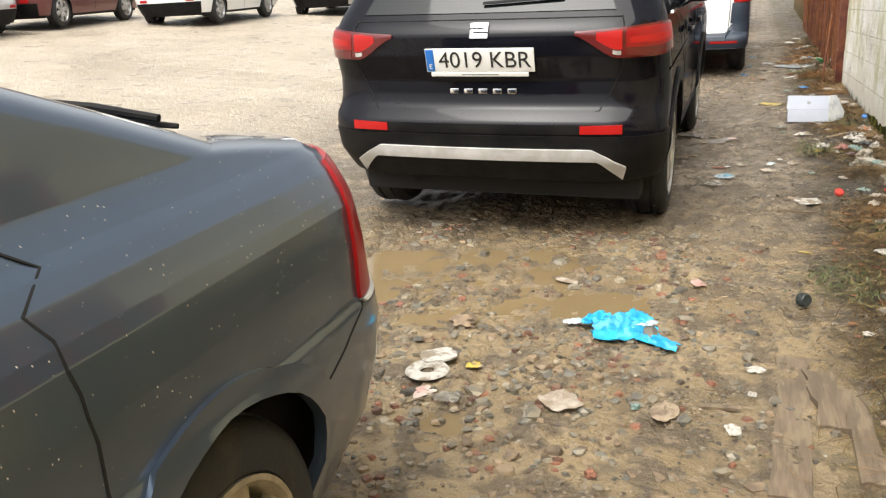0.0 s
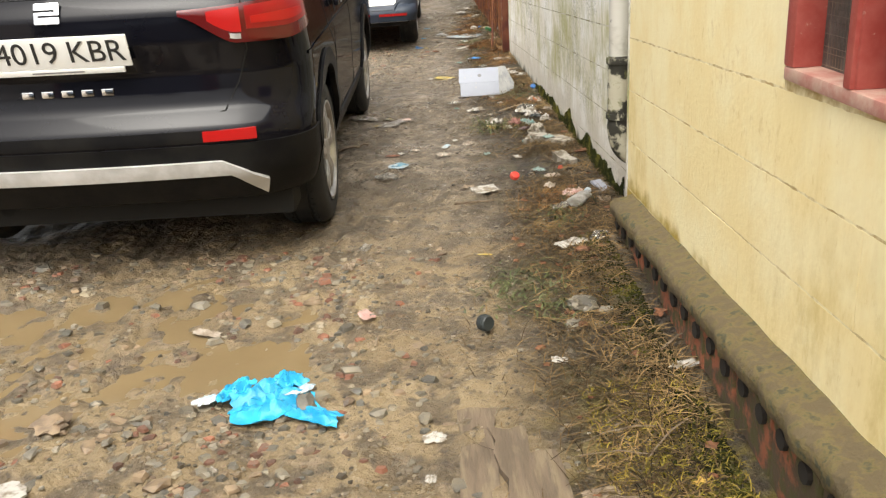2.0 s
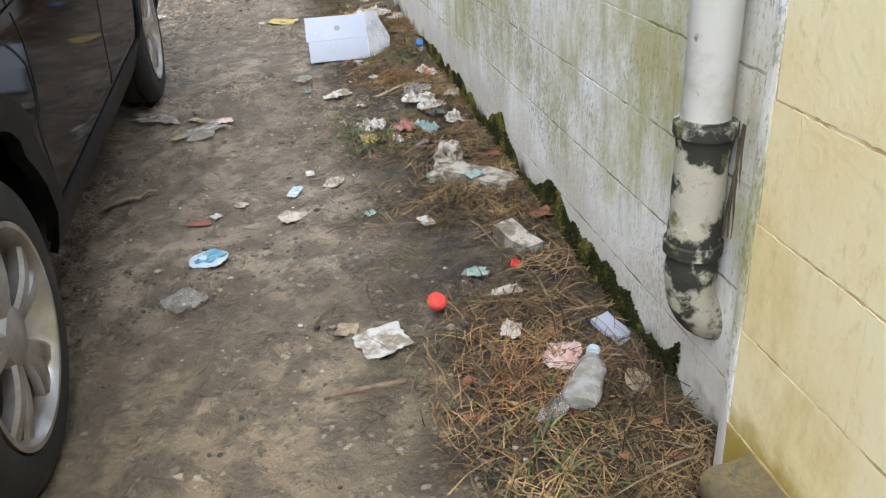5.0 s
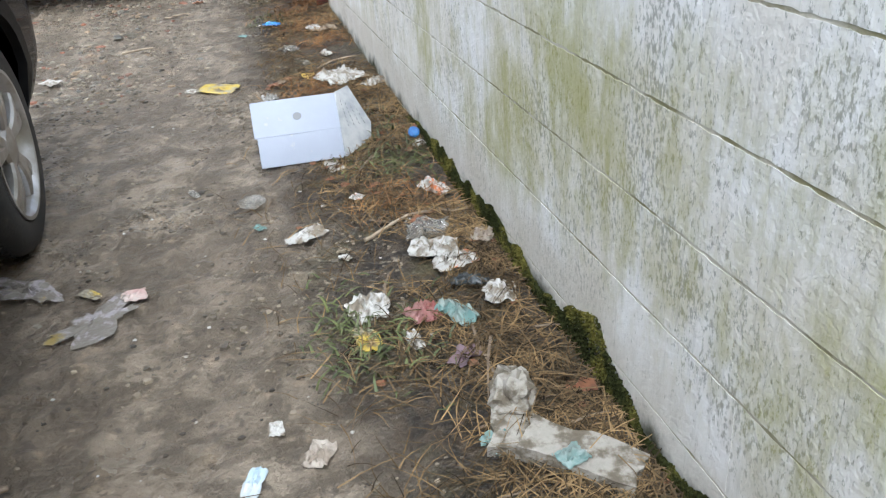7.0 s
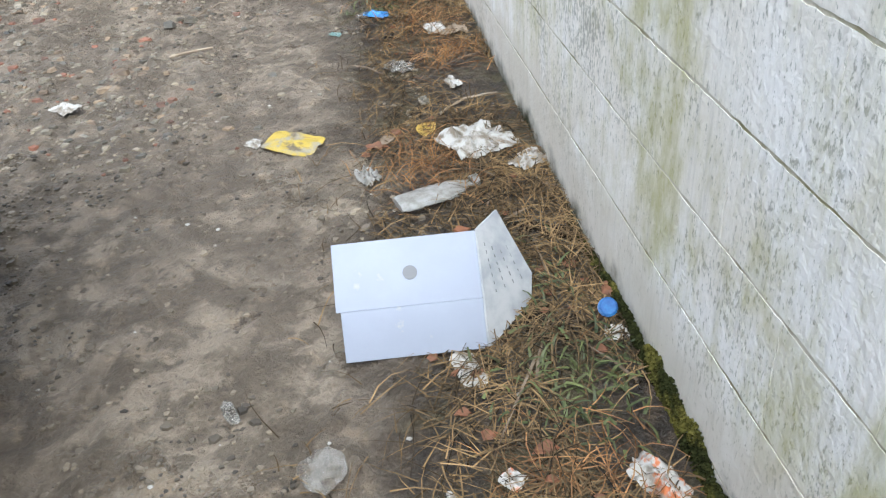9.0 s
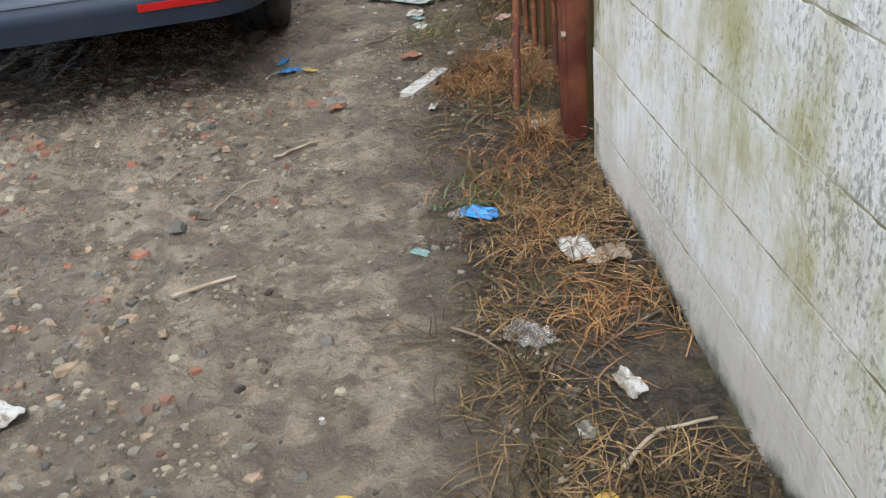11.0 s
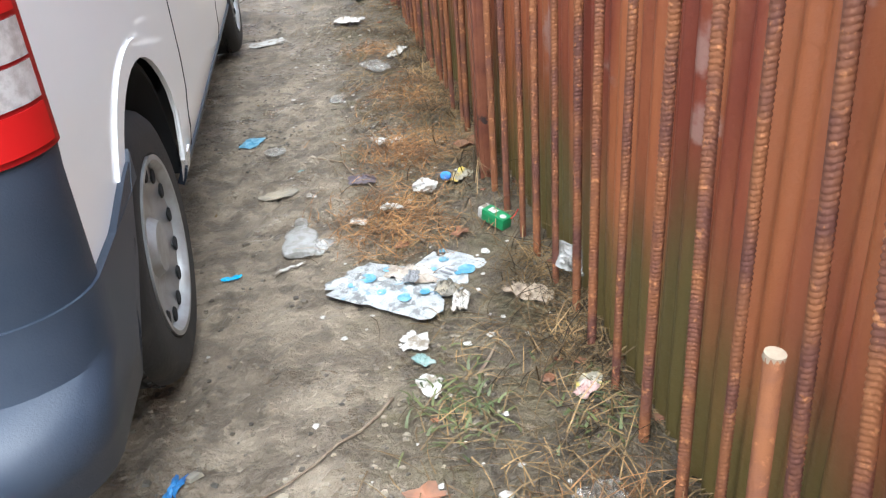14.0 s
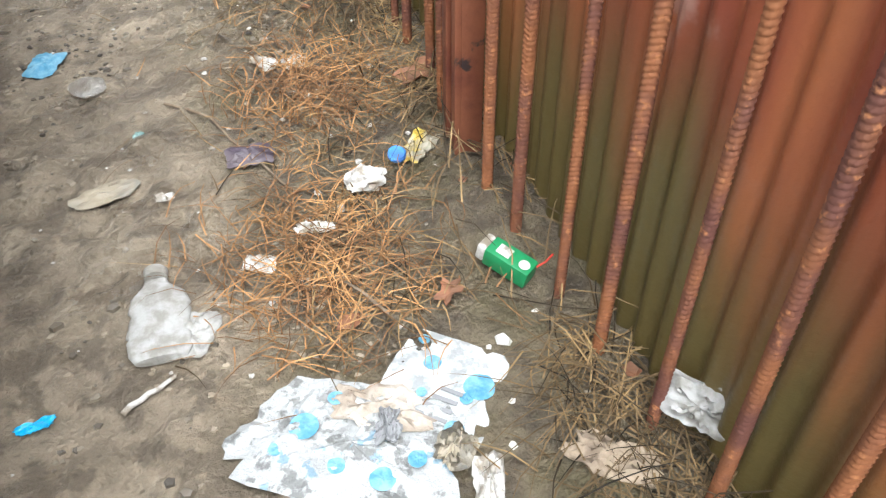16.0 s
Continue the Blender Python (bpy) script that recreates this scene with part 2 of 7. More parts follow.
POSTPAINT = simple("flaking_red_post", (0.1, 0.026, 0.018), rough=0.5, second=(0.2, 0.07, 0.034), scale=8.0, third=(0.03, 0.02, 0.02), third_scale=10.0, third_spread=(0.62, 0.68), bump=0.002)
STONE = simple("grey_shale", (0.125, 0.117, 0.098), rough=0.45, second=(0.22, 0.185, 0.128), scale=10.0, bump=0.004, bump_scale=60, island=0.6)
STONEBROWN = simple("brown_stone", (0.26, 0.19, 0.118), rough=0.55, second=(0.12, 0.085, 0.058), scale=14.0, bump=0.004, island=0.4)
STONERED = simple("red_rubble", (0.22, 0.09, 0.052), rough=0.7, second=(0.12, 0.07, 0.048), scale=16.0, bump=0.004, island=0.4)
STRAW = simple("dry_grass_blades", (0.2, 0.132, 0.06), rough=0.8, spec=0.25, second=(0.075, 0.05, 0.024), scale=5.0, island=0.9)
RUSTGRASS = simple("rust_brown_grass_blades", (0.29, 0.158, 0.064), rough=0.85, spec=0.2, second=(0.15, 0.08, 0.037), scale=9.0, island=0.6)
GREEN = simple("green_weed_leaves", (0.055, 0.07, 0.022), rough=0.6, second=(0.1, 0.11, 0.035), scale=9.0, island=0.4)
TWIG = simple("wet_twig_bark", (0.11, 0.075, 0.045), rough=0.8, second=(0.2, 0.15, 0.1), scale=30.0, bump=0.002)
BARE = simple("bare_stripped_wood", (0.38, 0.31, 0.22), rough=0.7, second=(0.24, 0.18, 0.12), scale=18.0, bump=0.002)
PLANK = simple("muddy_grey_plank", (0.17, 0.125, 0.085), rough=0.6, second=(0.11, 0.082, 0.055), third=(0.2, 0.155, 0.1), third_scale=4.0, third_spread=(0.5, 0.6), scale=6.0, stretch=(5, 0.8, 1), bump=0.005, bump_scale=12.0)
WHITEPAPER = simple("soiled_white_paper", (0.44, 0.42, 0.38), rough=0.8, second=(0.2, 0.165, 0.12), scale=22.0, spread=(0.45, 0.62), bump=0.004, bump_scale=45)
GREYPAPER = simple("muddy_tissue", (0.42, 0.37, 0.31), rough=0.8, second=(0.24, 0.19, 0.14), scale=14.0, bump=0.006, bump_scale=45)
TANPAPER = simple("soggy_brown_card", (0.29, 0.225, 0.155), rough=0.8, second=(0.15, 0.11, 0.075), scale=14.0, spread=(0.42, 0.62), bump=0.004)
FILM = simple("grimy_clear_film", (0.36, 0.34, 0.3), rough=0.18, spec=0.6, second=(0.18, 0.15, 0.115), scale=22.0, spread=(0.42, 0.6), bump=0.008, bump_scale=28)
MILKY = simple("milky_plastic", (0.5, 0.49, 0.46), rough=0.3, second=(0.3, 0.28, 0.24), scale=30.0, bump=0.006, bump_scale=40)
MILKY.node_tree.nodes["Principled BSDF"].inputs["Alpha"].default_value = 0.62
COLOURFILM = simple("muddy_film_with_faded_print", (0.27, 0.24, 0.2), rough=0.3, second=(0.46, 0.42, 0.42), scale=28.0, spread=(0.5, 0.58), third=(0.4, 0.3, 0.1), third_scale=13.0, third_spread=(0.6, 0.66), bump=0.012, bump_scale=34)
COLOURFILM.node_tree.nodes["Principled BSDF"].inputs["Alpha"].default_value = 0.6
FILM.node_tree.nodes["Principled BSDF"].inputs["Alpha"].default_value = 0.42
PRINTED = simple("white_film_with_blue_print", (0.4, 0.41, 0.4), rough=0.35, second=(0.25, 0.26, 0.25), scale=30.0, spread=(0.5, 0.64), third=(0.25, 0.25, 0.24), third_scale=22.0, third_spread=(0.6, 0.7), bump=0.005, bump_scale=30)
DIRTYFILM = simple("crumpled_soiled_white_film", (0.34, 0.345, 0.33), rough=0.4, second=(0.15, 0.15, 0.14), scale=34.0, spread=(0.5, 0.6), third=(0.16, 0.24, 0.29), third_scale=20.0, third_spread=(0.6, 0.64), bump=0.008, bump_scale=45)
BLUEINK = simple("blue_print", (0.06, 0.2, 0.3), rough=0.35, second=(0.18, 0.34, 0.42), scale=40.0)
CYAN = simple("bright_blue_plastic", (0.012, 0.27, 0.5), rough=0.35, second=(0.03, 0.45, 0.75), scale=10.0, bump=0.004, bump_scale=40)
BLUEGREY = simple("greyish_back_of_blue_plastic", (0.35, 0.45, 0.52), rough=0.5, second=(0.5, 0.5, 0.48), scale=16.0)
DEEPBLUE = simple("deep_blue_plastic", (0.02, 0.08, 0.25), rough=0.4, second=(0.05, 0.22, 0.5), scale=20.0)
TEAL = simple("pale_teal_plastic", (0.13, 0.22, 0.2), rough=0.5, second=(0.25, 0.29, 0.26), scale=20.0)
REDPLASTIC = simple("red_plastic", (0.62, 0.03, 0.02), rough=0.4, second=(0.45, 0.05, 0.03), scale=25.0)
ORANGE = simple("orange_and_white_wrapper", (0.42, 0.4, 0.36), rough=0.6, second=(0.45, 0.13, 0.035), scale=15.0, spread=(0.54, 0.6), third=(0.2, 0.17, 0.13), third_scale=20.0, third_spread=(0.5, 0.65))
PINK = simple("pinkish_wet_paper", (0.42, 0.23, 0.2), rough=0.7, second=(0.5, 0.43, 0.38), scale=9.0, third=(0.22, 0.17, 0.13), third_scale=22.0, third_spread=(0.55, 0.68))
YELLOWPL = simple("yellow_printed_wrapper", (0.44, 0.32, 0.05), rough=0.4, second=(0.3, 0.27, 0.2), scale=12.0, spread=(0.48, 0.58), third=(0.14, 0.11, 0.07), third_scale=18.0, third_spread=(0.56, 0.66), bump=0.004)
BLACKPL = simple("black_plastic_scrap", (0.02, 0.022, 0.022), rough=0.4, second=(0.04, 0.05, 0.05), scale=12.0)
GREENPL = simple("green_carton_print", (0.015, 0.15, 0.05), rough=0.35, second=(0.02, 0.2, 0.07), scale=14.0)
POLY = simple("white_carton_board", (0.325, 0.345, 0.4), rough=0.6, second=(0.3, 0.32, 0.37), scale=5.0, third=(0.4, 0.38, 0.35), third_scale=20, third_spread=(0.64, 0.74), bump=0.001)
POLYEND = simple("printed_end_panel", (0.3, 0.31, 0.32), rough=0.7, second=(0.45, 0.45, 0.44), scale=12.0)
INK = simple("grey_print", (0.2, 0.2, 0.2), rough=0.8)
LEAFBROWN = simple("fallen_brown_leaf", (0.22, 0.09, 0.04), rough=0.7, second=(0.13, 0.06, 0.03), scale=25.0)
LEAFYELLOW = simple("fallen_yellow_leaf", (0.52, 0.36, 0.06), rough=0.6, second=(0.4, 0.24, 0.06), scale=25.0)
YELLOWMOSS = simple("yellow_green_moss", (0.17, 0.14, 0.025), rough=0.9, spec=0.1, second=(0.26, 0.19, 0.045), scale=9.0, island=0.5)
CONCRETE = simple("broken_plaster_block", (0.34, 0.31, 0.26), rough=0.95, second=(0.14, 0.115, 0.08), scale=22.0, spread=(0.42, 0.6), bump=0.01)

BLACKPAINT = simple("black_car_paint", (0.005, 0.005, 0.008), rough=0.6, coat=0.45, spec=0.0, second=(0.006, 0.006, 0.009), scale=3.0)
SLATEPAINT = simple("dark_slate_metallic_paint", (0.085, 0.115, 0.16), rough=0.32, metal=0.75, spec=0.3, coat=1.0, second=(0.09, 0.122, 0.168), scale=5.0, bump=0.0)
WHITEPAINT = simple("white_van_paint", (0.82, 0.82, 0.82), rough=0.35, coat=0.6, second=(0.84, 0.83, 0.81), scale=2.5)
SILVERPAINT = simple("silver_car_paint", (0.5, 0.5, 0.52), rough=0.35, metal=0.5, coat=0.6, second=(0.46, 0.46, 0.47), scale=2.0)
MAROONPAINT = simple("dark_red_car_paint", (0.13, 0.02, 0.025), rough=0.35, coat=0.7, second=(0.11, 0.02, 0.02), scale=2.0)
TRIMPLASTIC = simple("black_bumper_plastic", (0.007, 0.007, 0.008), rough=0.5, spec=0.1, second=(0.014, 0.0135, 0.013), scale=6.0, bump=0.0006, bump_scale=250)
NAVYPLASTIC = simple("dark_blue_grey_bumper_plastic", (0.02, 0.03, 0.047), rough=0.42, spec=0.35, second=(0.03, 0.038, 0.054), scale=4.0, bump=0.0006, bump_scale=250)
MUDCRUMB = simple("dark_mud_crumbs", (0.11, 0.09, 0.065), rough=0.4, second=(0.19, 0.156, 0.11), scale=5.0, island=0.75, bump=0.004)
RUBBER = simple("tyre_rubber", (0.016, 0.016, 0.016), rough=0.7, second=(0.05, 0.042, 0.033), scale=7.0, spread=(0.5, 0.75), bump=0.002, bump_scale=90)
ALLOY = simple("silver_alloy", (0.55, 0.55, 0.56), rough=0.3, metal=0.8, second=(0.35, 0.33, 0.3), scale=10.0)
STEELWHEEL = simple("grey_steel_wheel", (0.4, 0.41, 0.42), rough=0.4, metal=0.5, second=(0.28, 0.27, 0.25), scale=9.0)
SILVERTRIM = simple("satin_silver_trim", (0.68, 0.68, 0.69), rough=0.45, metal=0.3, second=(0.5, 0.5, 0.49), scale=7.0)
CHROME = simple("chrome", (0.75, 0.75, 0.76), rough=0.12, metal=1.0)
# Near-black colour standing for the shade in panel gaps, vents and recesses.
GAPSHADE = simple("gap_shade", (0.004, 0.004, 0.004), rough=0.9)
UNDER = simple("dark_underbody", (0.012, 0.012, 0.012), rough=0.9)
TINT = simple("tinted_car_glass", (0.008, 0.01, 0.011), rough=0.04, spec=0.45)
LAMPRED = simple("red_lamp_lens", (0.27, 0.006, 0.006), rough=0.3, coat=0.2, spec=0.35, second=(0.25, 0.006, 0.008), scale=14.0)
LAMPBRIGHT = simple("bright_red_lamp_band", (0.42, 0.008, 0.008), rough=0.3, coat=0.2, spec=0.35)
LAMPDARK = simple("dark_red_lamp_rim", (0.1, 0.003, 0.004), rough=0.2, coat=0.4)
LAMPCLEAR = simple("clear_lamp_lens", (0.6, 0.58, 0.56), rough=0.15, metal=0.3, coat=1.0, second=(0.4, 0.38, 0.36), scale=40.0)
PLATEWHITE = simple("white_number_plate", (0.8, 0.8, 0.78), rough=0.4)
PLATEBLUE = simple("blue_plate_band", (0.02, 0.16, 0.55), rough=0.4)
PLATEBLACK = simple("black_plate_figures", (0.02, 0.02, 0.02), rough=0.5)


# ---- mesh helpers ----
def finish(me, material, smooth=True, sharp=35):
    me.materials.append(material)
    if smooth:
        me.polygons.foreach_set("use_smooth", [True] * len(me.polygons))
        me.set_sharp_from_angle(angle=radians(sharp))
    me.update()
    return me


def data_mesh(name, verts, faces, material, smooth=True, sharp=35):
    me = bpy.data.meshes.new(name)
    me.from_pydata([tuple(v) for v in verts], [], [tuple(f) for f in faces])
    return finish(me, material, smooth, sharp)


def part_mesh(name, me, parent, label="", m=None):
    ob = new(name, me)
    ob.parent = parent
    if m is not None:
        ob.matrix_basis = m
    if label:
        ob["label"] = label
    return ob


def part(name, bm, material, parent, label="", m=None, smooth=True, sharp=35):
    me = bpy.data.meshes.new(name)
    bm.to_mesh(me)
    bm.free()
    return part_mesh(name, finish(me, material, smooth, sharp), parent, label, m)


def thing(name, label, category, m=None, group="", kind=""):
    ob = new(name)
    ob.empty_display_size = 0.1
    if m is not None:
        ob.matrix_basis = m
    return tagged(ob, label, category, group, kind)


def solo(name, bm, material, label, category, m=None, group="", kind="", smooth=True, sharp=35):
    ob = part(name, bm, material, None, "", m, smooth, sharp)
    return tagged(ob, label, category, group, kind)


def box(x0, x1, y0, y1, z0, z1, bevel=0.0, seg=2, bm=None):
    own = bm is None
    bm = bm or bmesh.new()
    got = bmesh.ops.create_cube(bm, size=1, matrix=Matrix.Translation(((x0 + x1) / 2, (y0 + y1) / 2, (z0 + z1) / 2)) @ Matrix.Diagonal((x1 - x0, y1 - y0, z1 - z0, 1)))
    if bevel:
        es = {e for v in got["verts"] for e in v.link_edges}
        bmesh.ops.bevel(bm, geom=list(es), offset=bevel, segments=seg, affect="EDGES", profile=0.6)
    return bm


def lathe(profile, seg=32, axis="Z", closed=False):
    """Turn (radius, height) pairs round an axis."""
    bm = bmesh.new()
    rings = []
    for r, h in profile:
        ring = []
        for i in range(seg):
            a = 2 * math.pi * i / seg
            c, s = r * math.cos(a), r * math.sin(a)
            ring.append(bm.verts.new((c, s, h) if axis == "Z" else (h, c, s)))
        rings.append(ring)
    pairs = list(zip(rings, rings[1:])) + ([(rings[-1], rings[0])] if closed else [])
    for a, b in pairs:
        for i in range(seg):
            j = (i + 1) % seg
            bm.faces.new((a[i], a[j], b[j], b[i]))
    if not closed:
        for ring, flip in ((rings[0], True), (rings[-1], False)):
            if profile[0 if flip else -1][0] > 1e-5:
                bm.faces.new(ring[::-1] if flip else ring)
    bmesh.ops.remove_doubles(bm, verts=bm.verts, dist=1e-6)
    bmesh.ops.recalc_face_normals(bm, faces=bm.faces)
    return bm


def tube(points, radii, seg=8):
    """A tapered tube along points, closed at both ends."""
    bm = bmesh.new()
    pts = [Vector(p) for p in points]
    rings = []
    for i, p in enumerate(pts):
        d = (pts[min(i + 1, len(pts) - 1)] - pts[max(i - 1, 0)]).normalized()
        u = d.cross(Vector((0.13, 0.31, 0.94))).normalized()
        v = d.cross(u)
        r = radii[i] if isinstance(radii, (list, tuple)) else radii
        rings.append([bm.verts.new(p + r * (math.cos(2 * math.pi * k / seg) * u + math.sin(2 * math.pi * k / seg) * v)) for k in range(seg)])
    for a, b in zip(rings, rings[1:]):
        for k in range(seg):
            bm.faces.new((a[k], a[(k + 1) % seg], b[(k + 1) % seg], b[k]))
    bm.faces.new(rings[0][::-1])
    bm.faces.new(rings[-1])
    bmesh.ops.recalc_face_normals(bm, faces=bm.faces)
    return bm


def letters(text, size, depth, material, parent, m, name="lettering", label="", wide=1.0):
    cu = bpy.data.curves.new("text", "FONT")
    cu.body, cu.size, cu.extrude, cu.align_x, cu.align_y = text, size, depth, "CENTER", "CENTER"
    ob = bpy.data.objects.new("text", cu)
    scene.collection.objects.link(ob)
    me = bpy.data.meshes.new_from_object(ob.evaluated_get(bpy.context.evaluated_depsgraph_get()))
    bpy.data.objects.remove(ob)
    me.materials.clear()
    me.transform(Matrix.Diagonal((wide, 1, 1, 1)))
    return part_mesh(name, finish(me, material, False), parent, label, m)


def step(a, b, x):
    t = min(1.0, max(0.0, (x - a) / (b - a)))
    return t * t * (3 - 2 * t)


def nz(x, y, z=0.0):
    return noise.noise(Vector((x, y, z)))


# ---- ground ----
PUDDLES = [(-1.25, 3.72, 0.9, 0.36), (-1.05, 3.05, 0.5, 0.28), (-0.85, 2.1, 0.32, 0.24), (-0.55, 3.3, 0.35, 0.25), 
           (-1.9, 3.2, 0.6, 0.5)]


def ground_z(x, y):
    z = 0.006 * nz(x * 1.1, y * 0.8, 3.0) + 0.008 * nz(x * 3.5, y * 3.5, 7.0)
    near = 1.0 - step(2.2, 5.0, -x)
    z += 0.075 * max(0.0, min(-x, 60.0) - 2.6) * step(2.6, 5.0, -x)
    rough = step(0.1, -0.35, x) * near
    patch = step(-0.12, 0.22, nz(x * 1.7, y * 1.1, 31.0)) * near
    z += patch * (0.028 * max(0.0, nz(x * 13, y * 19, 23.0)) + 0.02 * max(0.0, nz(x * 29, y * 37, 24.0)))
    z += (0.009 + 0.006 * rough) * nz(x * 11, y * 8, 1.0) + (0.0075 + 0.004 * rough) * nz(x * 24, y * 18, 5.0) + 0.004 * near * nz(x * 46, y * 38, 2.0)
    z += 0.028 * step(0.42, 0.84, x) + 0.012 * step(0.3, 0.5, x) * nz(x * 7, y * 7, 11.0)
    z -= 0.008 * math.exp(-((x + 0.02) / 0.12) ** 2) + 0.004 * abs(math.sin(y * 21 + 3 * nz(x * 4, y * 2))) * math.exp(-((x - 0.02) / 0.1) ** 2) * step(9.0, 10.0, y)
    for px, py, rx, ry in PUDDLES:
        d = ((x - px) / rx) ** 2 + ((y - py) / ry) ** 2
        if d < 3:
            z -= 0.025 * math.exp(-d * 1.3) * (1 + 0.8 * nz(x * 4, y * 4, 17))
    return z


def build_ground():
    def axis(lo, a, b, hi, fine):
        out = list(np.arange(a, b, fine))
        d, s = fine, a
        left = []
        while s > lo:
            d *= 1.28
            s -= d
            left.append(s)
        d, s, right = fine, out[-1], []
        while s < hi:
            d *= 1.28
            s += d
            right.append(s)
        return left[::-1] + out + right
    xs, ys = axis(-400, -1.9, 1.0, 400, 0.017), axis(-400, 1.3, 14.5, 400, 0.018)
    nx = len(xs)
    verts = [(x, y, ground_z(x, y) if x < 6 else 0.0) for y in ys for x in xs]
    faces = [(j * nx + i, j * nx + i + 1, (j + 1) * nx + i + 1, (j + 1) * nx + i) for j in range(len(ys) - 1) for i in range(nx - 1)]
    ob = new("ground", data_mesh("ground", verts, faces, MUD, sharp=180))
    tagged(ob, "wet brown mud track with ruts and trodden stones", "ground", kind="structure")
    bm = bmesh.new()
    bmesh.ops.create_grid(bm, x_segments=60, y_segments=120, size=1, matrix=Matrix.Translation((-1.0, 8.5, -0.021)) @ Matrix.Diagonal((1.5, 8.0, 1, 1)))
    w = solo("water", bm, WATER, "shallow muddy brown puddles standing in the track", "puddle", kind="structure")
    return ob


GROUND = build_ground()

# ---- block walls ----
SLOPE = -0.042
COURSE, BLOCK = 0.205, 0.41
WALLX, GREYX, SPLIT, WALLEND = 0.87, 0.93, 4.2, 9.61
SKEW = 0.0155


def course_z(y, k):
    return 0.86 + SLOPE * (y - 2.9) + COURSE * k


def block_mesh(name, length, height, depth, material, seed):
    """One block with worn, uneven edges round its face towards -x."""
    rnd = random.Random(seed)
    a, b, k = length / 2, height / 2, 22
    ring = [(-a + length * i / k, -b + (0 if i in (0, k) else rnd.uniform(0, 0.0032))) for i in range(k + 1)] + [(a - length * i / k, b - (0 if i in (0, k) else rnd.uniform(0, 0.0032))) for i in range(k + 1)]
    n = len(ring)
    v = [(0.0, y, z) for y, z in ring] + [(depth, y, z) for y, z in ring]
    f = [tuple(range(n))[::-1]] + [(i, (i + 1) % n, n + (i + 1) % n, n + i) for i in range(n)]
    return data_mesh(name, v, f, material, False)


def wall_backing(name, x0, x1, pieces, material, label, category="wall"):
    bm = bmesh.new()
    for y0, y1, z0, z1 in pieces:
        box(x0, x1, y0, y1, z0, z1, bm=bm)
    return solo(name, bm, material, label, category, kind="structure", smooth=False)


WIN_Y0, WIN_Y1, WIN_Z0, WIN_Z1 = 0.95, 2.67, 0.905, 1.95
wall_yellow = wall_backing("wall_yellow", WALLX + 0.0007, WALLX + 0.24, [(-6, WIN_Y0, -0.3, 3.0), (WIN_Y0, WIN_Y1, -0.3, WIN_Z0), (WIN_Y0, WIN_Y1, WIN_Z1, 3.0), (WIN_Y1, SPLIT, -0.3, 3.0)], YJOINT,
                           "yellow painted block wall of a low house")
wall_grey = wall_backing("wall_grey", GREYX + 0.0007, GREYX + 0.22, [(SPLIT, WALLEND - 0.004, -0.3, 2.0)], JOINT, "weathered white block wall streaked with green algae")
wall_grey.matrix_basis = Matrix.Translation((GREYX, SPLIT, 0)) @ Matrix.Rotation(SKEW, 4, "Z") @ Matrix.Translation((-GREYX, -SPLIT, 0))
# Unseen near-black sheet added behind the window to stand for a dark interior.
room_dark = wall_backing("unseen_dark_backing", WALLX + 0.9, WALLX + 1.0, [(-2, 5, -0.1, 3.0)], UNDER, "unseen near-black backing added for the dark room behind the window")


def lay_blocks(parent, x, y0, y1, material, gap, seed, skip=None, top=1.85):
    rnd = random.Random(seed)
    meshes = [block_mesh("block", BLOCK - 0.0006, COURSE - gap, 0.03, material, seed + i) for i in range(5)]
    tilt = math.atan(SLOPE)
    k = -7
    while True:
        if course_z(y0, k) > top:
            break
        yy = y0 - 0.6 + (BLOCK / 2 if k % 2 else 0)
        while yy < y1:
            a, b = max(yy, y0), min(yy + BLOCK, y1)
            mid = (a + b) / 2
            zc = course_z(mid, k) + COURSE / 2
            spans = [(a, b)] if b - a > 0.06 else []
            if skip and spans and skip[2] - 0.06 < zc < skip[3] + 0.06:
                spans = [s for s in ((a, min(b, skip[0])), (max(a, skip[1]), b)) if s[1] - s[0] > 0.05]
            if zc > -0.12:
                for s0, s1 in spans:
                    ob = part_mesh("block", rnd.choice(meshes), parent)
                    ob.matrix_basis = Matrix.Translation((x + rnd.uniform(-0.0003, 0.0003), (s0 + s1) / 2, course_z((s0 + s1) / 2, k) + COURSE / 2)) @ Matrix.Rotation(tilt, 4, "X") @ Matrix.Diagonal((1, (s1 - s0) / BLOCK, 1, 1))
            yy += BLOCK
        k += 1


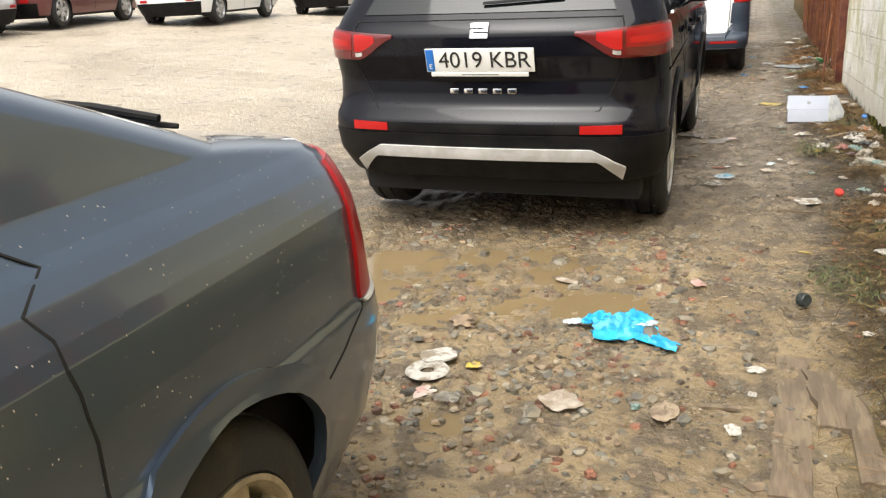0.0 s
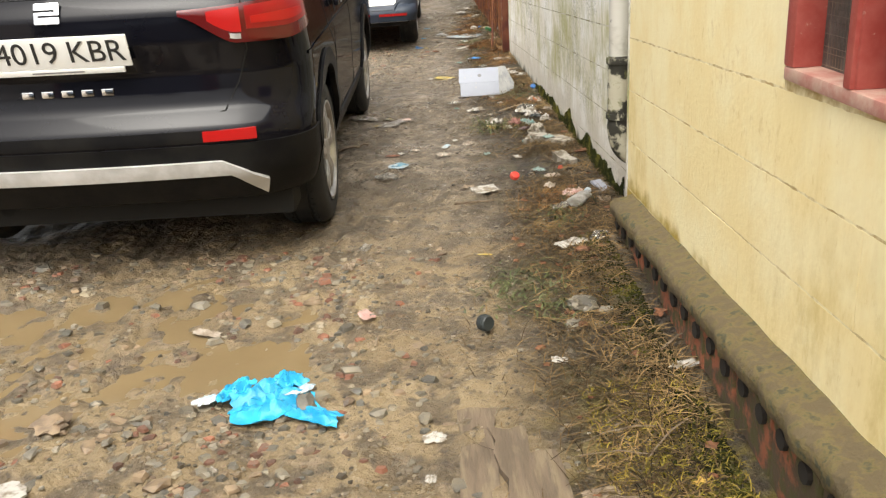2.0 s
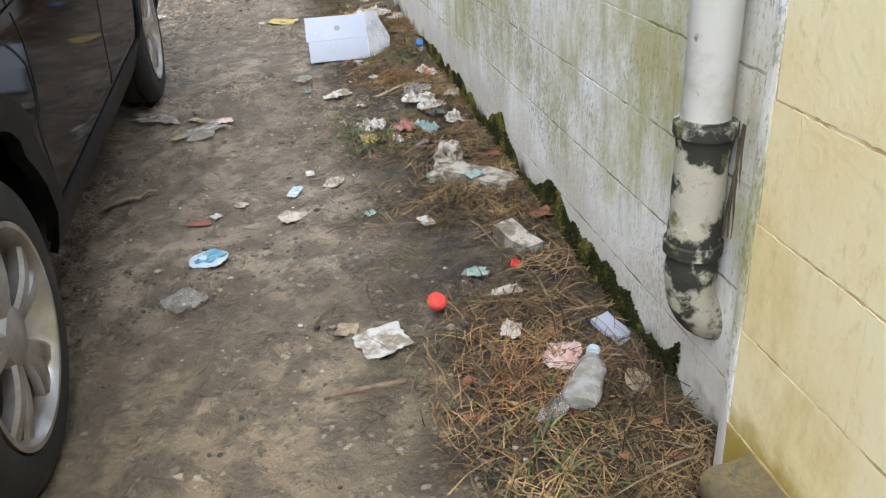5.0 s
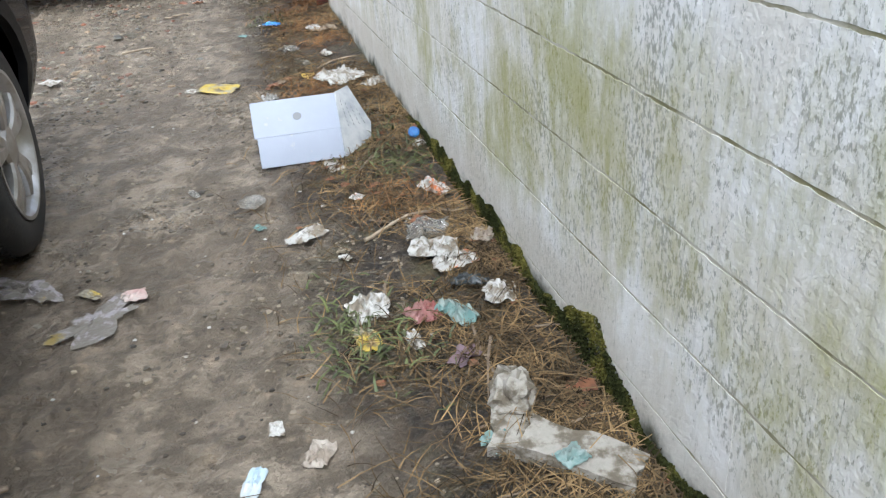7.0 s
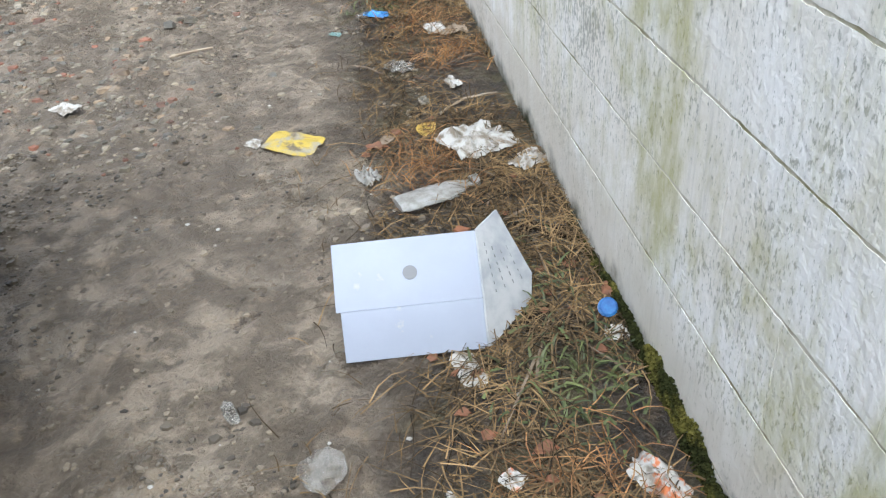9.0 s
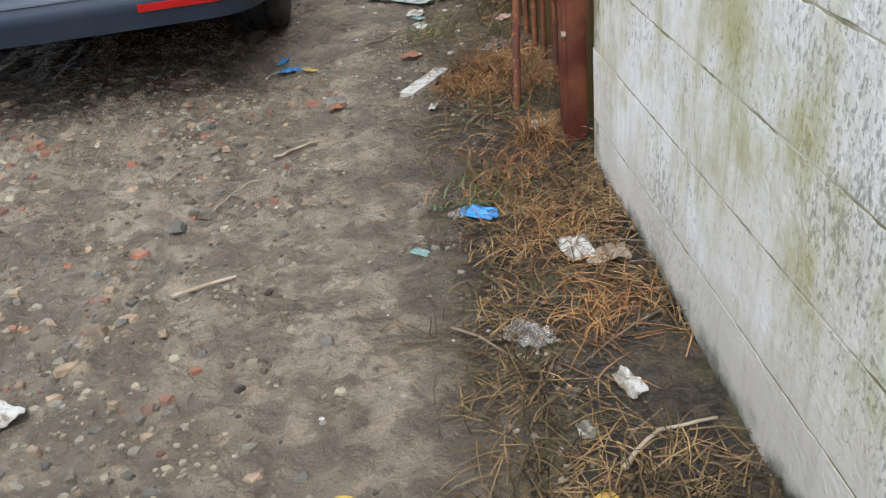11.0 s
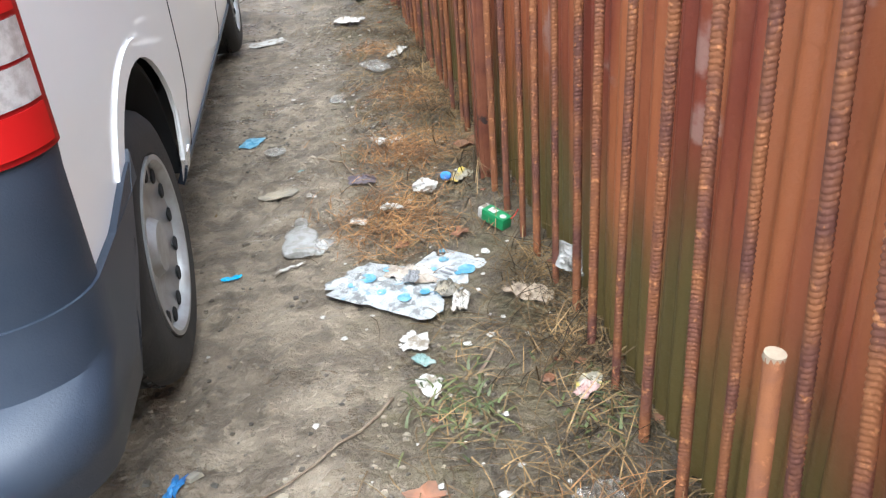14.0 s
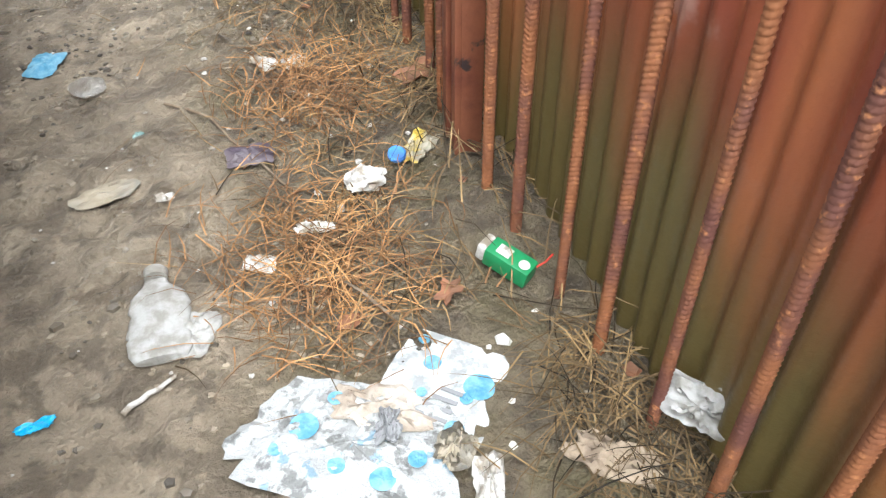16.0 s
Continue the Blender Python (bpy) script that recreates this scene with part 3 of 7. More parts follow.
# ---- window ----
def build_window():
    win = thing("window_1", "red painted wooden window with deep mullions and dusty panes", "window", kind="structure")
    z0, z1 = WIN_Z0, WIN_Z1
    part("window_sill", box(WALLX - 0.012, WALLX + 0.16, WIN_Y0, WIN_Y1, z0 - 0.012, z0 + 0.018, 0.006), SILLWOOD, win, "worn pinkish red wooden sill")
    part("window_frame", box(WALLX - 0.012, WALLX + 0.07, WIN_Y1 - 0.045, WIN_Y1 + 0.004, z0 + 0.018, z1, 0.006), REDWOOD, win)
    part("window_frame", box(WALLX - 0.012, WALLX + 0.14, WIN_Y0 - 0.004, WIN_Y0 + 0.055, z0 + 0.018, z1, 0.006), REDWOOD, win)
    part("window_frame", box(WALLX - 0.012, WALLX + 0.14, WIN_Y0, WIN_Y1, z1 - 0.05, z1 + 0.005, 0.006), REDWOOD, win)
    y = WIN_Y1 - 0.055
    while y > WIN_Y0 + 0.3:
        y -= 0.235
        bm = box(WALLX - 0.006, WALLX + 0.058, y - 0.022, y + 0.022, z0 + 0.018, z1 - 0.05, 0.005)
        box(WALLX - 0.014, WALLX + 0.02, y - 0.014, y + 0.014, z0 + 0.018, z1 - 0.05, 0.004, bm=bm)
        part("mullion", bm, REDWOOD, win)
    part("pane", box(WALLX + 0.05, WALLX + 0.056, WIN_Y0 + 0.04, WIN_Y1 - 0.04, z0 + 0.01, z1 - 0.04), DARKPANE, win, "dusty dark glass pane")
    bm = bmesh.new()
    for i in range(int((WIN_Y1 - WIN_Y0 - 0.1) / 0.0127)):
        yy = WIN_Y0 + 0.05 + i * 0.0127
        box(WALLX + 0.0485, WALLX + 0.0492, yy, yy + 0.0009, z0 + 0.02, z1 - 0.05, bm=bm)
    for i in range(int((z1 - z0 - 0.07) / 0.0127)):
        zz = z0 + 0.024 + i * 0.0127
        box(WALLX + 0.0476, WALLX + 0.0483, WIN_Y0 + 0.05, WIN_Y1 - 0.05, zz, zz + 0.0009, bm=bm)
    part("wire_mesh", bm, STONE, win, "fine grey wire mesh before the glass", smooth=False)["kind"] = "stuff"
    return win


build_window()

# ---- ledge of hollow bricks along the house ----
def build_ledge():
    ledge = thing("ledge", "mossy concrete ledge on hollow red bricks at the wall's foot", "ledge", kind="structure")
    y0, y1, x0 = 1.95, 4.12, 0.785
    bm = bmesh.new()
    n = 90
    rows = []
    for i in range(n + 1):
        y = y0 + (y1 - y0) * i / n
        e = 0.014 * nz(y * 9, 2.0) + 0.008 * nz(y * 31, 4.0)
        t = 0.292 - 0.058 * (y - 2.1) + 0.008 * nz(y * 7, 9.0)
        section = [(x0 + 0.012 + e, t - 0.075), (x0 - 0.004 + e, t - 0.06 + 0.01 * nz(y * 23, 8)), (x0 - 0.006 + e, t - 0.02), (x0 + 0.012 + e, t - 0.002),
                   (x0 + 0.05, t + 0.005 * nz(y * 15, 1)), (WALLX - 0.02, t + 0.006 + 0.004 * nz(y * 19, 6)), (WALLX + 0.01, t + 0.018), (WALLX + 0.01, t - 0.075)]
        rows.append([bm.verts.new((px, y, pz)) for px, pz in section])
    for a, b in zip(rows, rows[1:]):
        for k in range(8):
            bm.faces.new((a[k], b[k], b[(k + 1) % 8], a[(k + 1) % 8]))
    bm.faces.new(rows[0])
    bm.faces.new(rows[-1][::-1])
    bmesh.ops.recalc_face_normals(bm, faces=bm.faces)
    part("cap", bm, MOSSY, ledge, "mossy yellow-flecked concrete cap", sharp=50)
    y, i = y0 + 0.004, 0
    rnd = random.Random(4)
    while y < y1 - 0.1:
        ln = 0.235
        d = 0.008 * rnd.random()
        b = part("brick", box(x0 + 0.016 + d, WALLX + 0.01, y, min(y + ln, y1), -0.15, 0.214 - 0.058 * (y - 1.98), 0.006, 1), BRICK, ledge)
        for k in range(2):
            hy = y + 0.055 + k * 0.118
            hz = 0.19 - 0.058 * (y - 1.98)
            # The brick is solid: a dark disc on its face paints the hollow's shade.
            part("hole", lathe([(0.0, -0.006), (0.024, -0.006), (0.026, 0.004), (0.02, 0.006), (0.018, -0.004), (0.0, -0.004)], 10, "X"), HOLESHADE, b, "", pose(x0 + 0.012 + d, hy, hz))
        y += ln + 0.008
    part("end_face", box(x0 + 0.004, WALLX + 0.01, y0 - 0.016, y0 + 0.002, -0.1, 0.24, 0.006), MOSSY, ledge, "mossy yellow end of the ledge")


build_ledge()

# ---- drain pipe ----
def build_pipe():
    p = thing("drain_pipe", "old white plastic drain pipe, black and flaking at its foot", "drain pipe")
    x, y, r = 0.872, 4.40, 0.043
    part("upper_pipe", lathe([(r, 0.70), (r, 1.95)], 28), PVC, p, "white plastic upper pipe", pose(x, y, 0))
    part("socket", lathe([(r + 0.001, 0.97), (r + 0.011, 0.975), (r + 0.013, 1.0), (r + 0.008, 1.02), (r + 0.006, 1.1), (r + 0.012, 1.115), (r + 0.011, 1.13), (r + 0.001, 1.135)], 28), PVC, p, "grubby pipe socket", pose(x, y, 0))
    prof, rnd = [(r + 0.002, 0.37)], random.Random(2)
    for i in range(16):
        prof.append((r + 0.003 + 0.004 * rnd.random(), 0.39 + i * 0.02))
    part("lower_pipe", lathe(prof + [(r + 0.001, 0.71)], 28), PVCOLD, p, "black stained flaking lower pipe", pose(x, y, 0))
    for z in (0.455, 0.69):
        part("clamp", lathe([(r + 0.004, z - 0.014), (r + 0.012, z - 0.011), (r + 0.012, z + 0.011), (r + 0.004, z + 0.014)], 28), PVCOLD, p, "", pose(x, y, 0))
    arc = [(x + 0.08 * (1 - math.cos(a)), y, 0.385 - 0.11 * math.sin(a)) for a in [radians(9 * i) for i in range(11)]]
    part("elbow", tube(arc, [r + 0.003] * 11, 24), PVCOLD, p, "black stained elbow turning into the wall")
    bm = bmesh.new()
    for k in range(5):
        rnd = random.Random(30 + k)
        pts = [(x + 0.052 + 0.004 * (k % 3) + 0.005 * math.sin(i + k), y - 0.02 - 0.005 * k, 0.7 - i * 0.045) for i in range(6)]
        tmp = tube(pts, 0.0022, 5)
        me = bpy.data.meshes.new("t")
        tmp.to_mesh(me)
        tmp.free()
        bm.from_mesh(me)
        bpy.data.meshes.remove(me)
    part("root", bm, TWIG, p, "dry creeper roots on the pipe")


build_pipe()
solo("wall_return", box(0.868, 0.95, SPLIT + 0.001, SPLIT + 0.03, -0.1, 2.0, 0.006), GREY, "narrow grey plaster strip beside the pipe", "wall strip", kind="structure")

# ---- corrugated fence, posts and bars ----
FENCEX = 0.905


def build_fence():
    f = thing("fence", "rusty red corrugated sheet fence, green with algae low down", "fence", kind="structure")
    pitch = 0.058
    y = WALLEND - 0.25
    rnd = random.Random(8)
    while y < 24:
        length = pitch * 15
        verts, faces, n = [], [], 15 * 8
        lean = rnd.uniform(-0.006, 0.006)
        for i in range(n + 1):
            yy = y + length * i / n
            dx = 0.0075 * math.cos(2 * math.pi * i / 8)
            for z in (-0.12, 0.3, 0.7, 1.1, 1.42):
                verts.append((FENCEX + dx + lean * z, yy, z))
        for i in range(n):
            for k in range(4):
                a = i * 5 + k
                faces.append((a, a + 1, a + 6, a + 5))
        m = len(verts)
        verts += [(vx + 0.0015, vy, vz) for vx, vy, vz in verts]
        faces += [tuple(m + q for q in fc[::-1]) for fc in faces]
        part_mesh("sheet", data_mesh("sheet", verts, faces, RUSTSHEET, sharp=60), f)
        y += length - 0.02
    return f


def build_posts():
    def post(y, x, w, d, lean_y, mark):
        t = thing("fence_post", "rusty red steel fence post beside the sheets", "post", pose(x, y, 0, lean_y, 0, 0), group="fence posts")
        bm = box(-d / 2, d / 2, -w / 2, w / 2, -0.15, 1.5, 0.004)
        part("flange", bm, POSTPAINT, t)
        part("web", box(-d / 2 - 0.012, -d / 2 + 0.004, -w / 2, -w / 2 + 0.022, -0.15, 1.5, 0.003), POSTPAINT, t, "bright rusty edge of the post")
        part("web", box(-d / 2 - 0.012, -d / 2 + 0.004, w / 2 - 0.022, w / 2, -0.15, 1.5, 0.003), POSTPAINT, t)
        if mark:
            part("bolt", lathe([(0.0, -0.012), (0.011, -0.012), (0.012, 0.0), (0.0, 0.0)], 6, "X"), BARE, t, "pale bolt head", pose(-d / 2 - 0.004, -0.03, 0.37))
        return t
    post(9.765, 0.83, 0.06, 0.058, 0.0, True)
    post(12.12, 0.83, 0.075, 0.05, 0.0, False)
    post(14.9, 0.83, 0.07, 0.05, 0.6, False)


def rebar_mesh(length, r):
    bm_v, faces, seg = [], [], 10
    n = int(length / 0.0031)
    for i in range(n + 1):
        z = length * i / n
        rr = r + (0.0016 if i % 3 == 0 else -0.0003)
        for k in range(seg):
            a = 2 * math.pi * k / seg
            zz = z + 0.3 * rr * math.sin(a) * (1 if math.cos(a) > 0 else -1) if 0 < i < n else z
            q = rr + (0.0012 if k in (0, 5) else 0)
            bm_v.append((q * math.cos(a), q * math.sin(a), zz))
    for i in range(n):
        for k in range(seg):
            j = (k + 1) % seg
            faces.append((i * seg + k, i * seg + j, (i + 1) * seg + j, (i + 1) * seg + k))
    faces += [tuple(range(seg))[::-1], tuple(n * seg + k for k in range(seg))]
    return data_mesh("steel_bar", bm_v, faces, RUST, sharp=80)


def build_bars():
    thick, thin = rebar_mesh(1.5, 0.0105), rebar_mesh(1.5, 0.0088)
    rnd = random.Random(12)

    def bar(y, x=0.835, lx=0.0, ly=0.0, me=None, z=-0.06):
        ob = new("steel_bar", me or thick)
        ob.matrix_basis = pose(x, y, z, ly, lx, 0) @ pose(0, 0, 0, 0, 0, rnd.uniform(0, 360))
        tagged(ob, "rusted ribbed steel bar standing against the fence", "steel bar", "bars along the fence")
    bar(10.03, 0.862, 0.4, -7.0)
    bar(10.19, 0.862, 0.6, -4.6)
    bar(10.39, 0.858, 0.4, -1.4, thin)
    for y, x, ly, me in ((10.51, 0.848, -1.6, thick), (10.70, 0.848, 0.4, thick), (10.875, 0.85, -0.4, thin), (11.05, 0.852, -0.6, thick), (11.195, 0.86, -1.6, thick),
                         (11.345, 0.848, -1.0, thin), (11.505, 0.838, -1.6, thick), (11.645, 0.832, -1.8, thin), (11.83, 0.826, -1.2, thick), (11.945, 0.812, -1.6, thick)):
        bar(y, x, rnd.uniform(0.2, 0.8), ly, me)
    y = 12.24
    while y < 18:
        bar(y, 0.835 + rnd.uniform(-0.015, 0.015), rnd.uniform(-0.5, 0.5), rnd.uniform(-0.7, 0.7), rnd.choice((thick, thin)))
        y += rnd.uniform(0.1, 0.16)
    rod = solo("steel_rod", tube([(0.688, 10.02, -0.05), (0.714, 10.07, 0.33), (0.742, 10.125, 0.69)], [0.0125] * 3, 12), RUST, "short rusty plain rod driven into the verge", "steel rod")
    part("rod_cap", lathe([(0.0, 0.004), (0.0125, 0.003), (0.013, -0.006), (0.0, -0.008)], 12), BARE, rod, "pale hammered rod end", pose(0.742, 10.125, 0.691, 3, 4, 0))


build_fence()
build_posts()
build_bars()


# ---- cars ----
class Shell:
    """A car body as plan outlines over height. Rows: z, half width, rear y, front y, corner radius. Local y runs forward from the rear bumper."""

    def __init__(self, rows, crown=0.05, arches=(), sill=0.22, reach=0.36):
        self.t = np.array(rows, float)
        self.crown, self.arches, self.sill, self.reach = crown, arches, sill, reach
        self.h, self.c = self.t[:, 1].max(), self.t[:, 4].max()
        self.a = self.h - self.c
        self.arc = math.pi * self.c / 2
        self.side = self.t[:, 3].max() - self.t[:, 2].min() - 2 * self.c
        self.half = 2 * self.a + 2 * self.arc + self.side

    def at(self, s, z):
        h, r, f, c = (float(np.interp(z, self.t[:, 0], self.t[:, k])) for k in (1, 2, 3, 4))
        sg, s = (1 if s >= 0 else -1), abs(s)
        a = h - c
        if s <= self.a:
            x = s / self.a * a
            y = r
        elif s <= self.a + self.arc:
            q = (s - self.a) / self.arc * math.pi / 2
            x, y = a + c * math.sin(q), r + c * (1 - math.cos(q))
        elif s <= self.a + self.arc + self.side:
            q = (s - self.a - self.arc) / self.side
            x, y = h, r + c + q * (f - r - 2 * c)
        elif s <= self.a + 2 * self.arc + self.side:
            q = (s - self.a - self.arc - self.side) / self.arc * math.pi / 2
            x, y = a + c * math.cos(q), f - c + c * math.sin(q)
        else:
            q = (s - self.a - 2 * self.arc - self.side) / self.a
            x, y = a * (1 - q), f
        w = max(0.0, 1 - (y - r) / 0.6)
        y += self.crown * (x / self.h) ** 2 * w * w
        return Vector((sg * x, y, z))

    def normal(self, s, z):
        e = 0.006
        du = self.at(s + e, z) - self.at(s - e, z)
        dv = self.at(s, z + e) - self.at(s, z - e)
        n = du.cross(dv)
        return n.normalized() if n.length > 1e-9 else Vector((0, -1, 0))

    def s_of(self, y):
        """The place along the right side at a local y."""
        lo, hi = self.t[:, 2].min(), self.t[:, 3].max()
        return self.a + self.arc + (y - lo - self.c) / (hi - lo - 2 * self.c) * self.side

    def bottom(self, s):
        p = self.at(s, 0.5)
        z = self.sill
        for ya, zc, r in self.arches:
            d = abs(p.y - ya)
            if abs(p.x) > self.h * 0.8 and d < r:
                z = max(z, zc + math.sqrt(r * r - d * d))
        return z

    def patch(self, name, s0, s1, lo, hi, material, parent, off=0.004, thick=0.01, ns=24, nz_=8, label="", s_list=None):
        lo_f = lo if callable(lo) else (lambda s: lo)
        hi_f = hi if callable(hi) else (lambda s: hi)
        ss = s_list or [s0 + (s1 - s0) * i / ns for i in range(ns + 1)]
        verts, faces, cols, rows = [], [], len(ss), nz_ + 1
        for depth in (off, off - thick):
            for s in ss:
                a, b = lo_f(s), hi_f(s)
                for k in range(rows):
                    z = a + (b - a) * k / nz_
                    verts.append(self.at(s, z) + self.normal(s, z) * depth)
        m = cols * rows
        for i in range(cols - 1):
            for k in range(nz_):
                q = i * rows + k
                faces.append((q, q + rows, q + rows + 1, q + 1))
        for i in range(cols - 1):
            for k in (0, nz_):
                q = i * rows + k
                f = (q, q + m, q + rows + m, q + rows)
                faces.append(f if k == 0 else f[::-1])
        for k in range(nz_):
            for i in (0, cols - 1):
                q = i * rows + k
                f = (q, q + 1, q + 1 + m, q + m)
                faces.append(f if i == 0 else f[::-1])
        return part_mesh(name, data_mesh(name, verts, faces, material, sharp=40), parent, label)

    def body(self, parent, material, top, name="body", n=170, levels=None):
        base = [-self.half + 2 * self.half * i / n for i in range(n + 1)]
        for ya, zc, r in self.arches:
            for k in range(25):
                y = ya - r * math.cos(math.pi * k / 24)
                base += [self.s_of(y), -self.s_of(y)]
        ss = sorted(set(round(s, 4) for s in base))
        levels = levels or 44
        verts, faces = [], []
        split = max([zc + r for _, zc, r in self.arches] + [self.sill]) + 0.03
        low = levels // 4
        fixed = sorted({round(split + (top - split) * k / (levels - low), 4) for k in range(levels - low + 1)} | {round(z, 4) for z in self.t[:, 0] if split < z < top})
        levels = low + len(fixed) - 1
        for s in ss:
            b = self.bottom(s)
            for z in [b + (split - b) * k / low for k in range(low)] + fixed:
                verts.append(self.at(s, z))
        for i in range(len(ss) - 1):
            for k in range(levels):
                q = i * (levels + 1) + k
                faces.append((q, q + levels + 1, q + levels + 2, q + 1))
        faces.append(tuple(i * (levels + 1) + levels for i in range(len(ss))))
        me = data_mesh(name, verts, faces, material, sharp=38)
        return part_mesh(name, me, parent)

    def line(self, name, pts, width, parent, material=None, off=0.0015):
        """A raised strip along (s, z) points, by default near-black for a panel gap's shade."""
        verts, faces = [], []
        dense = []
        for (s0, z0), (s1, z1) in zip(pts, pts[1:]):
            k = max(2, int(max(abs(s1 - s0), abs(z1 - z0)) / 0.03))
            dense += [(s0 + (s1 - s0) * i / k, z0 + (z1 - z0) * i / k) for i in range(k)]
        dense.append(pts[-1])
        P = [self.at(s, z) + self.normal(s, z) * off for s, z in dense]
        for i, p in enumerate(P):
            d = (P[min(i + 1, len(P) - 1)] - P[max(i - 1, 0)]).normalized()
            w = d.cross(self.normal(*dense[i])).normalized() * width / 2
            nn = self.normal(*dense[i]) * 0.004
            verts += [p - w, p + w, p + w - nn, p - w - nn]
        for i in range(len(P) - 1):
            for k in range(4):
                a, b = i * 4 + k, i * 4 + (k + 1) % 4
                faces.append((a, a + 4, b + 4, b))
        return part_mesh(name, data_mesh(name, verts, faces, material or GAPSHADE), parent)


def make_wheel(parent, x, y, r, width, rim_r, style, rim_mat, side=1):
    """A wheel whose outer face looks along side * x."""
    hub = Matrix.Translation((x, y, r)) @ (Matrix.Identity(4) if side > 0 else Matrix.Rotation(math.pi, 4, "Z"))
    w = width
    prof = [(rim_r, -w * 0.06), (rim_r + 0.012, 0.0), (r - 0.05, 0.004), (r - 0.022, -0.006), (r - 0.006, -0.022), (r, -0.04), (r, -w * 0.3), (r - 0.008, -w * 0.31), (r - 0.008, -w * 0.35), (r, -w * 0.36),
            (r, -w * 0.64), (r - 0.008, -w * 0.65), (r - 0.008, -w * 0.69), (r, -w * 0.7), (r, -w + 0.04), (r - 0.02, -w + 0.008), (rim_r, -w + 0.01)]
    tyre = part("tyre", lathe(prof, 56, "X", closed=True), RUBBER, parent, "muddy black tyre", hub)
    bm = bmesh.new()
    for i in range(56):
        a = 2 * math.pi * i / 56
        for z0, z1, sk in ((-0.05, -w * 0.29, 0.03), (-w * 0.71, -w + 0.05, -0.03)):
            vs = []
            for da, hx, rr in ((-0.032, z0, r - 0.004), (0.032, z0, r - 0.004), (0.032 + sk, z1, r - 0.004), (-0.032 + sk, z1, r - 0.004), (-0.03, z0, r + 0.004), (0.03, z0, r + 0.004), (0.03 + sk, z1, r + 0.004), (-0.03 + sk, z1, r + 0.004)):
                vs.append(bm.verts.new((hx, rr * math.cos(a + da), rr * math.sin(a + da))))
            for f in ((4, 5, 6, 7), (0, 4, 7, 3), (1, 2, 6, 5), (0, 1, 5, 4), (3, 7, 6, 2)):
                bm.faces.new([vs[q] for q in f])
    bmesh.ops.recalc_face_normals(bm, faces=bm.faces)
    part("tread", bm, RUBBER, tyre)["kind"] = "stuff"
    part("rim", lathe([(rim_r - 0.012, -0.06), (rim_r + 0.004, -0.01), (rim_r + 0.006, 0.004), (rim_r - 0.006, 0.004), (rim_r - 0.02, -0.014), (rim_r - 0.03, -w * 0.7), (rim_r - 0.012, -w * 0.7)], 48, "X", closed=True), rim_mat, parent, "", hub)
    part("brake_disc", lathe([(0.0, -w * 0.55), (rim_r * 0.75, -w * 0.55), (rim_r * 0.75, -w * 0.5), (0.0, -w * 0.5)], 32, "X"), UNDER, parent, "", hub)
    if style == "steel":
        part("wheel_disc", lathe([(0.0, -0.012), (0.06, -0.01), (0.075, -0.03), (rim_r * 0.62, -0.036), (rim_r * 0.8, -0.018), (rim_r * 0.9, -0.02), (rim_r - 0.004, -0.045), (rim_r - 0.004, -0.05), (0.0, -0.06)], 48, "X"), rim_mat, parent, "", hub)
        for i in range(14):
            a = 2 * math.pi * i / 14
            # Near-black discs on the closed wheel paint the shade of its vents.
            part("vent_hole_shade", lathe([(0.0, 0.0), (0.017, 0.0), (0.02, -0.004), (0.0, -0.012)], 12, "X"), GAPSHADE, parent, "", hub @ pose(-0.0135, rim_r * 0.82 * math.cos(a), rim_r * 0.82 * math.sin(a)))
        for i in range(5):
            a = 2 * math.pi * i / 5
            part("wheel_nut", lathe([(0.0, 0.012), (0.009, 0.01), (0.011, -0.01), (0.0, -0.012)], 6, "X"), CHROME, parent, "", hub @ pose(-0.026, 0.056 * math.cos(a), 0.056 * math.sin(a)))
    else:
        n, spread = (5, 0.2) if style == "twin" else (6, 0.0)
        for i in range(n):
            for d in ((-spread, spread) if spread else (0,)):
                a = 2 * math.pi * i / n + 0.3
                bm = bmesh.new()
                w0, w1 = (0.02, 0.026) if spread else (0.036, 0.05)
                pts = []
                for q in range(7):
                    rr = 0.04 + (rim_r - 0.048) * q / 6
                    aa = a + d * (0.35 + 0.65 * q / 6)
                    hw = w0 + (w1 - w0) * q / 6
                    dep = -0.012 + 0.012 * math.sin(math.pi * q / 6)
                    t = Vector((0, -math.sin(aa), math.cos(aa)))
                    c = Vector((0, rr * math.cos(aa), rr * math.sin(aa)))
                    pts.append([bm.verts.new(c + t * k + Vector((dx, 0, 0))) for k, dx in ((-hw, dep - 0.03), (-hw, dep - 0.008), (-hw * 0.6, dep), (hw * 0.6, dep), (hw, dep - 0.008), (hw, dep - 0.03))])
                for p0, p1 in zip(pts, pts[1:]):
                    for k in range(6):
                        bm.faces.new((p0[k], p0[(k + 1) % 6], p1[(k + 1) % 6], p1[k]))
                bmesh.ops.recalc_face_normals(bm, faces=bm.faces)
                part("spoke", bm, rim_mat, parent, "", hub)
        part("hub_cap", lathe([(0.0, 0.0), (0.028, -0.001), (0.06, -0.008), (0.07, -0.02), (0.07, -0.05), (0.0, -0.05)], 24, "X"), rim_mat, parent, "", hub)


def wheels(car, xs, ys, r, w, rim_r, style, rim_mat):
    for y in ys:
        for side in (1, -1):
            wh = new("wheel")
            wh.parent = car
            make_wheel(wh, side * xs, y, r, w, rim_r, style, rim_mat, side)


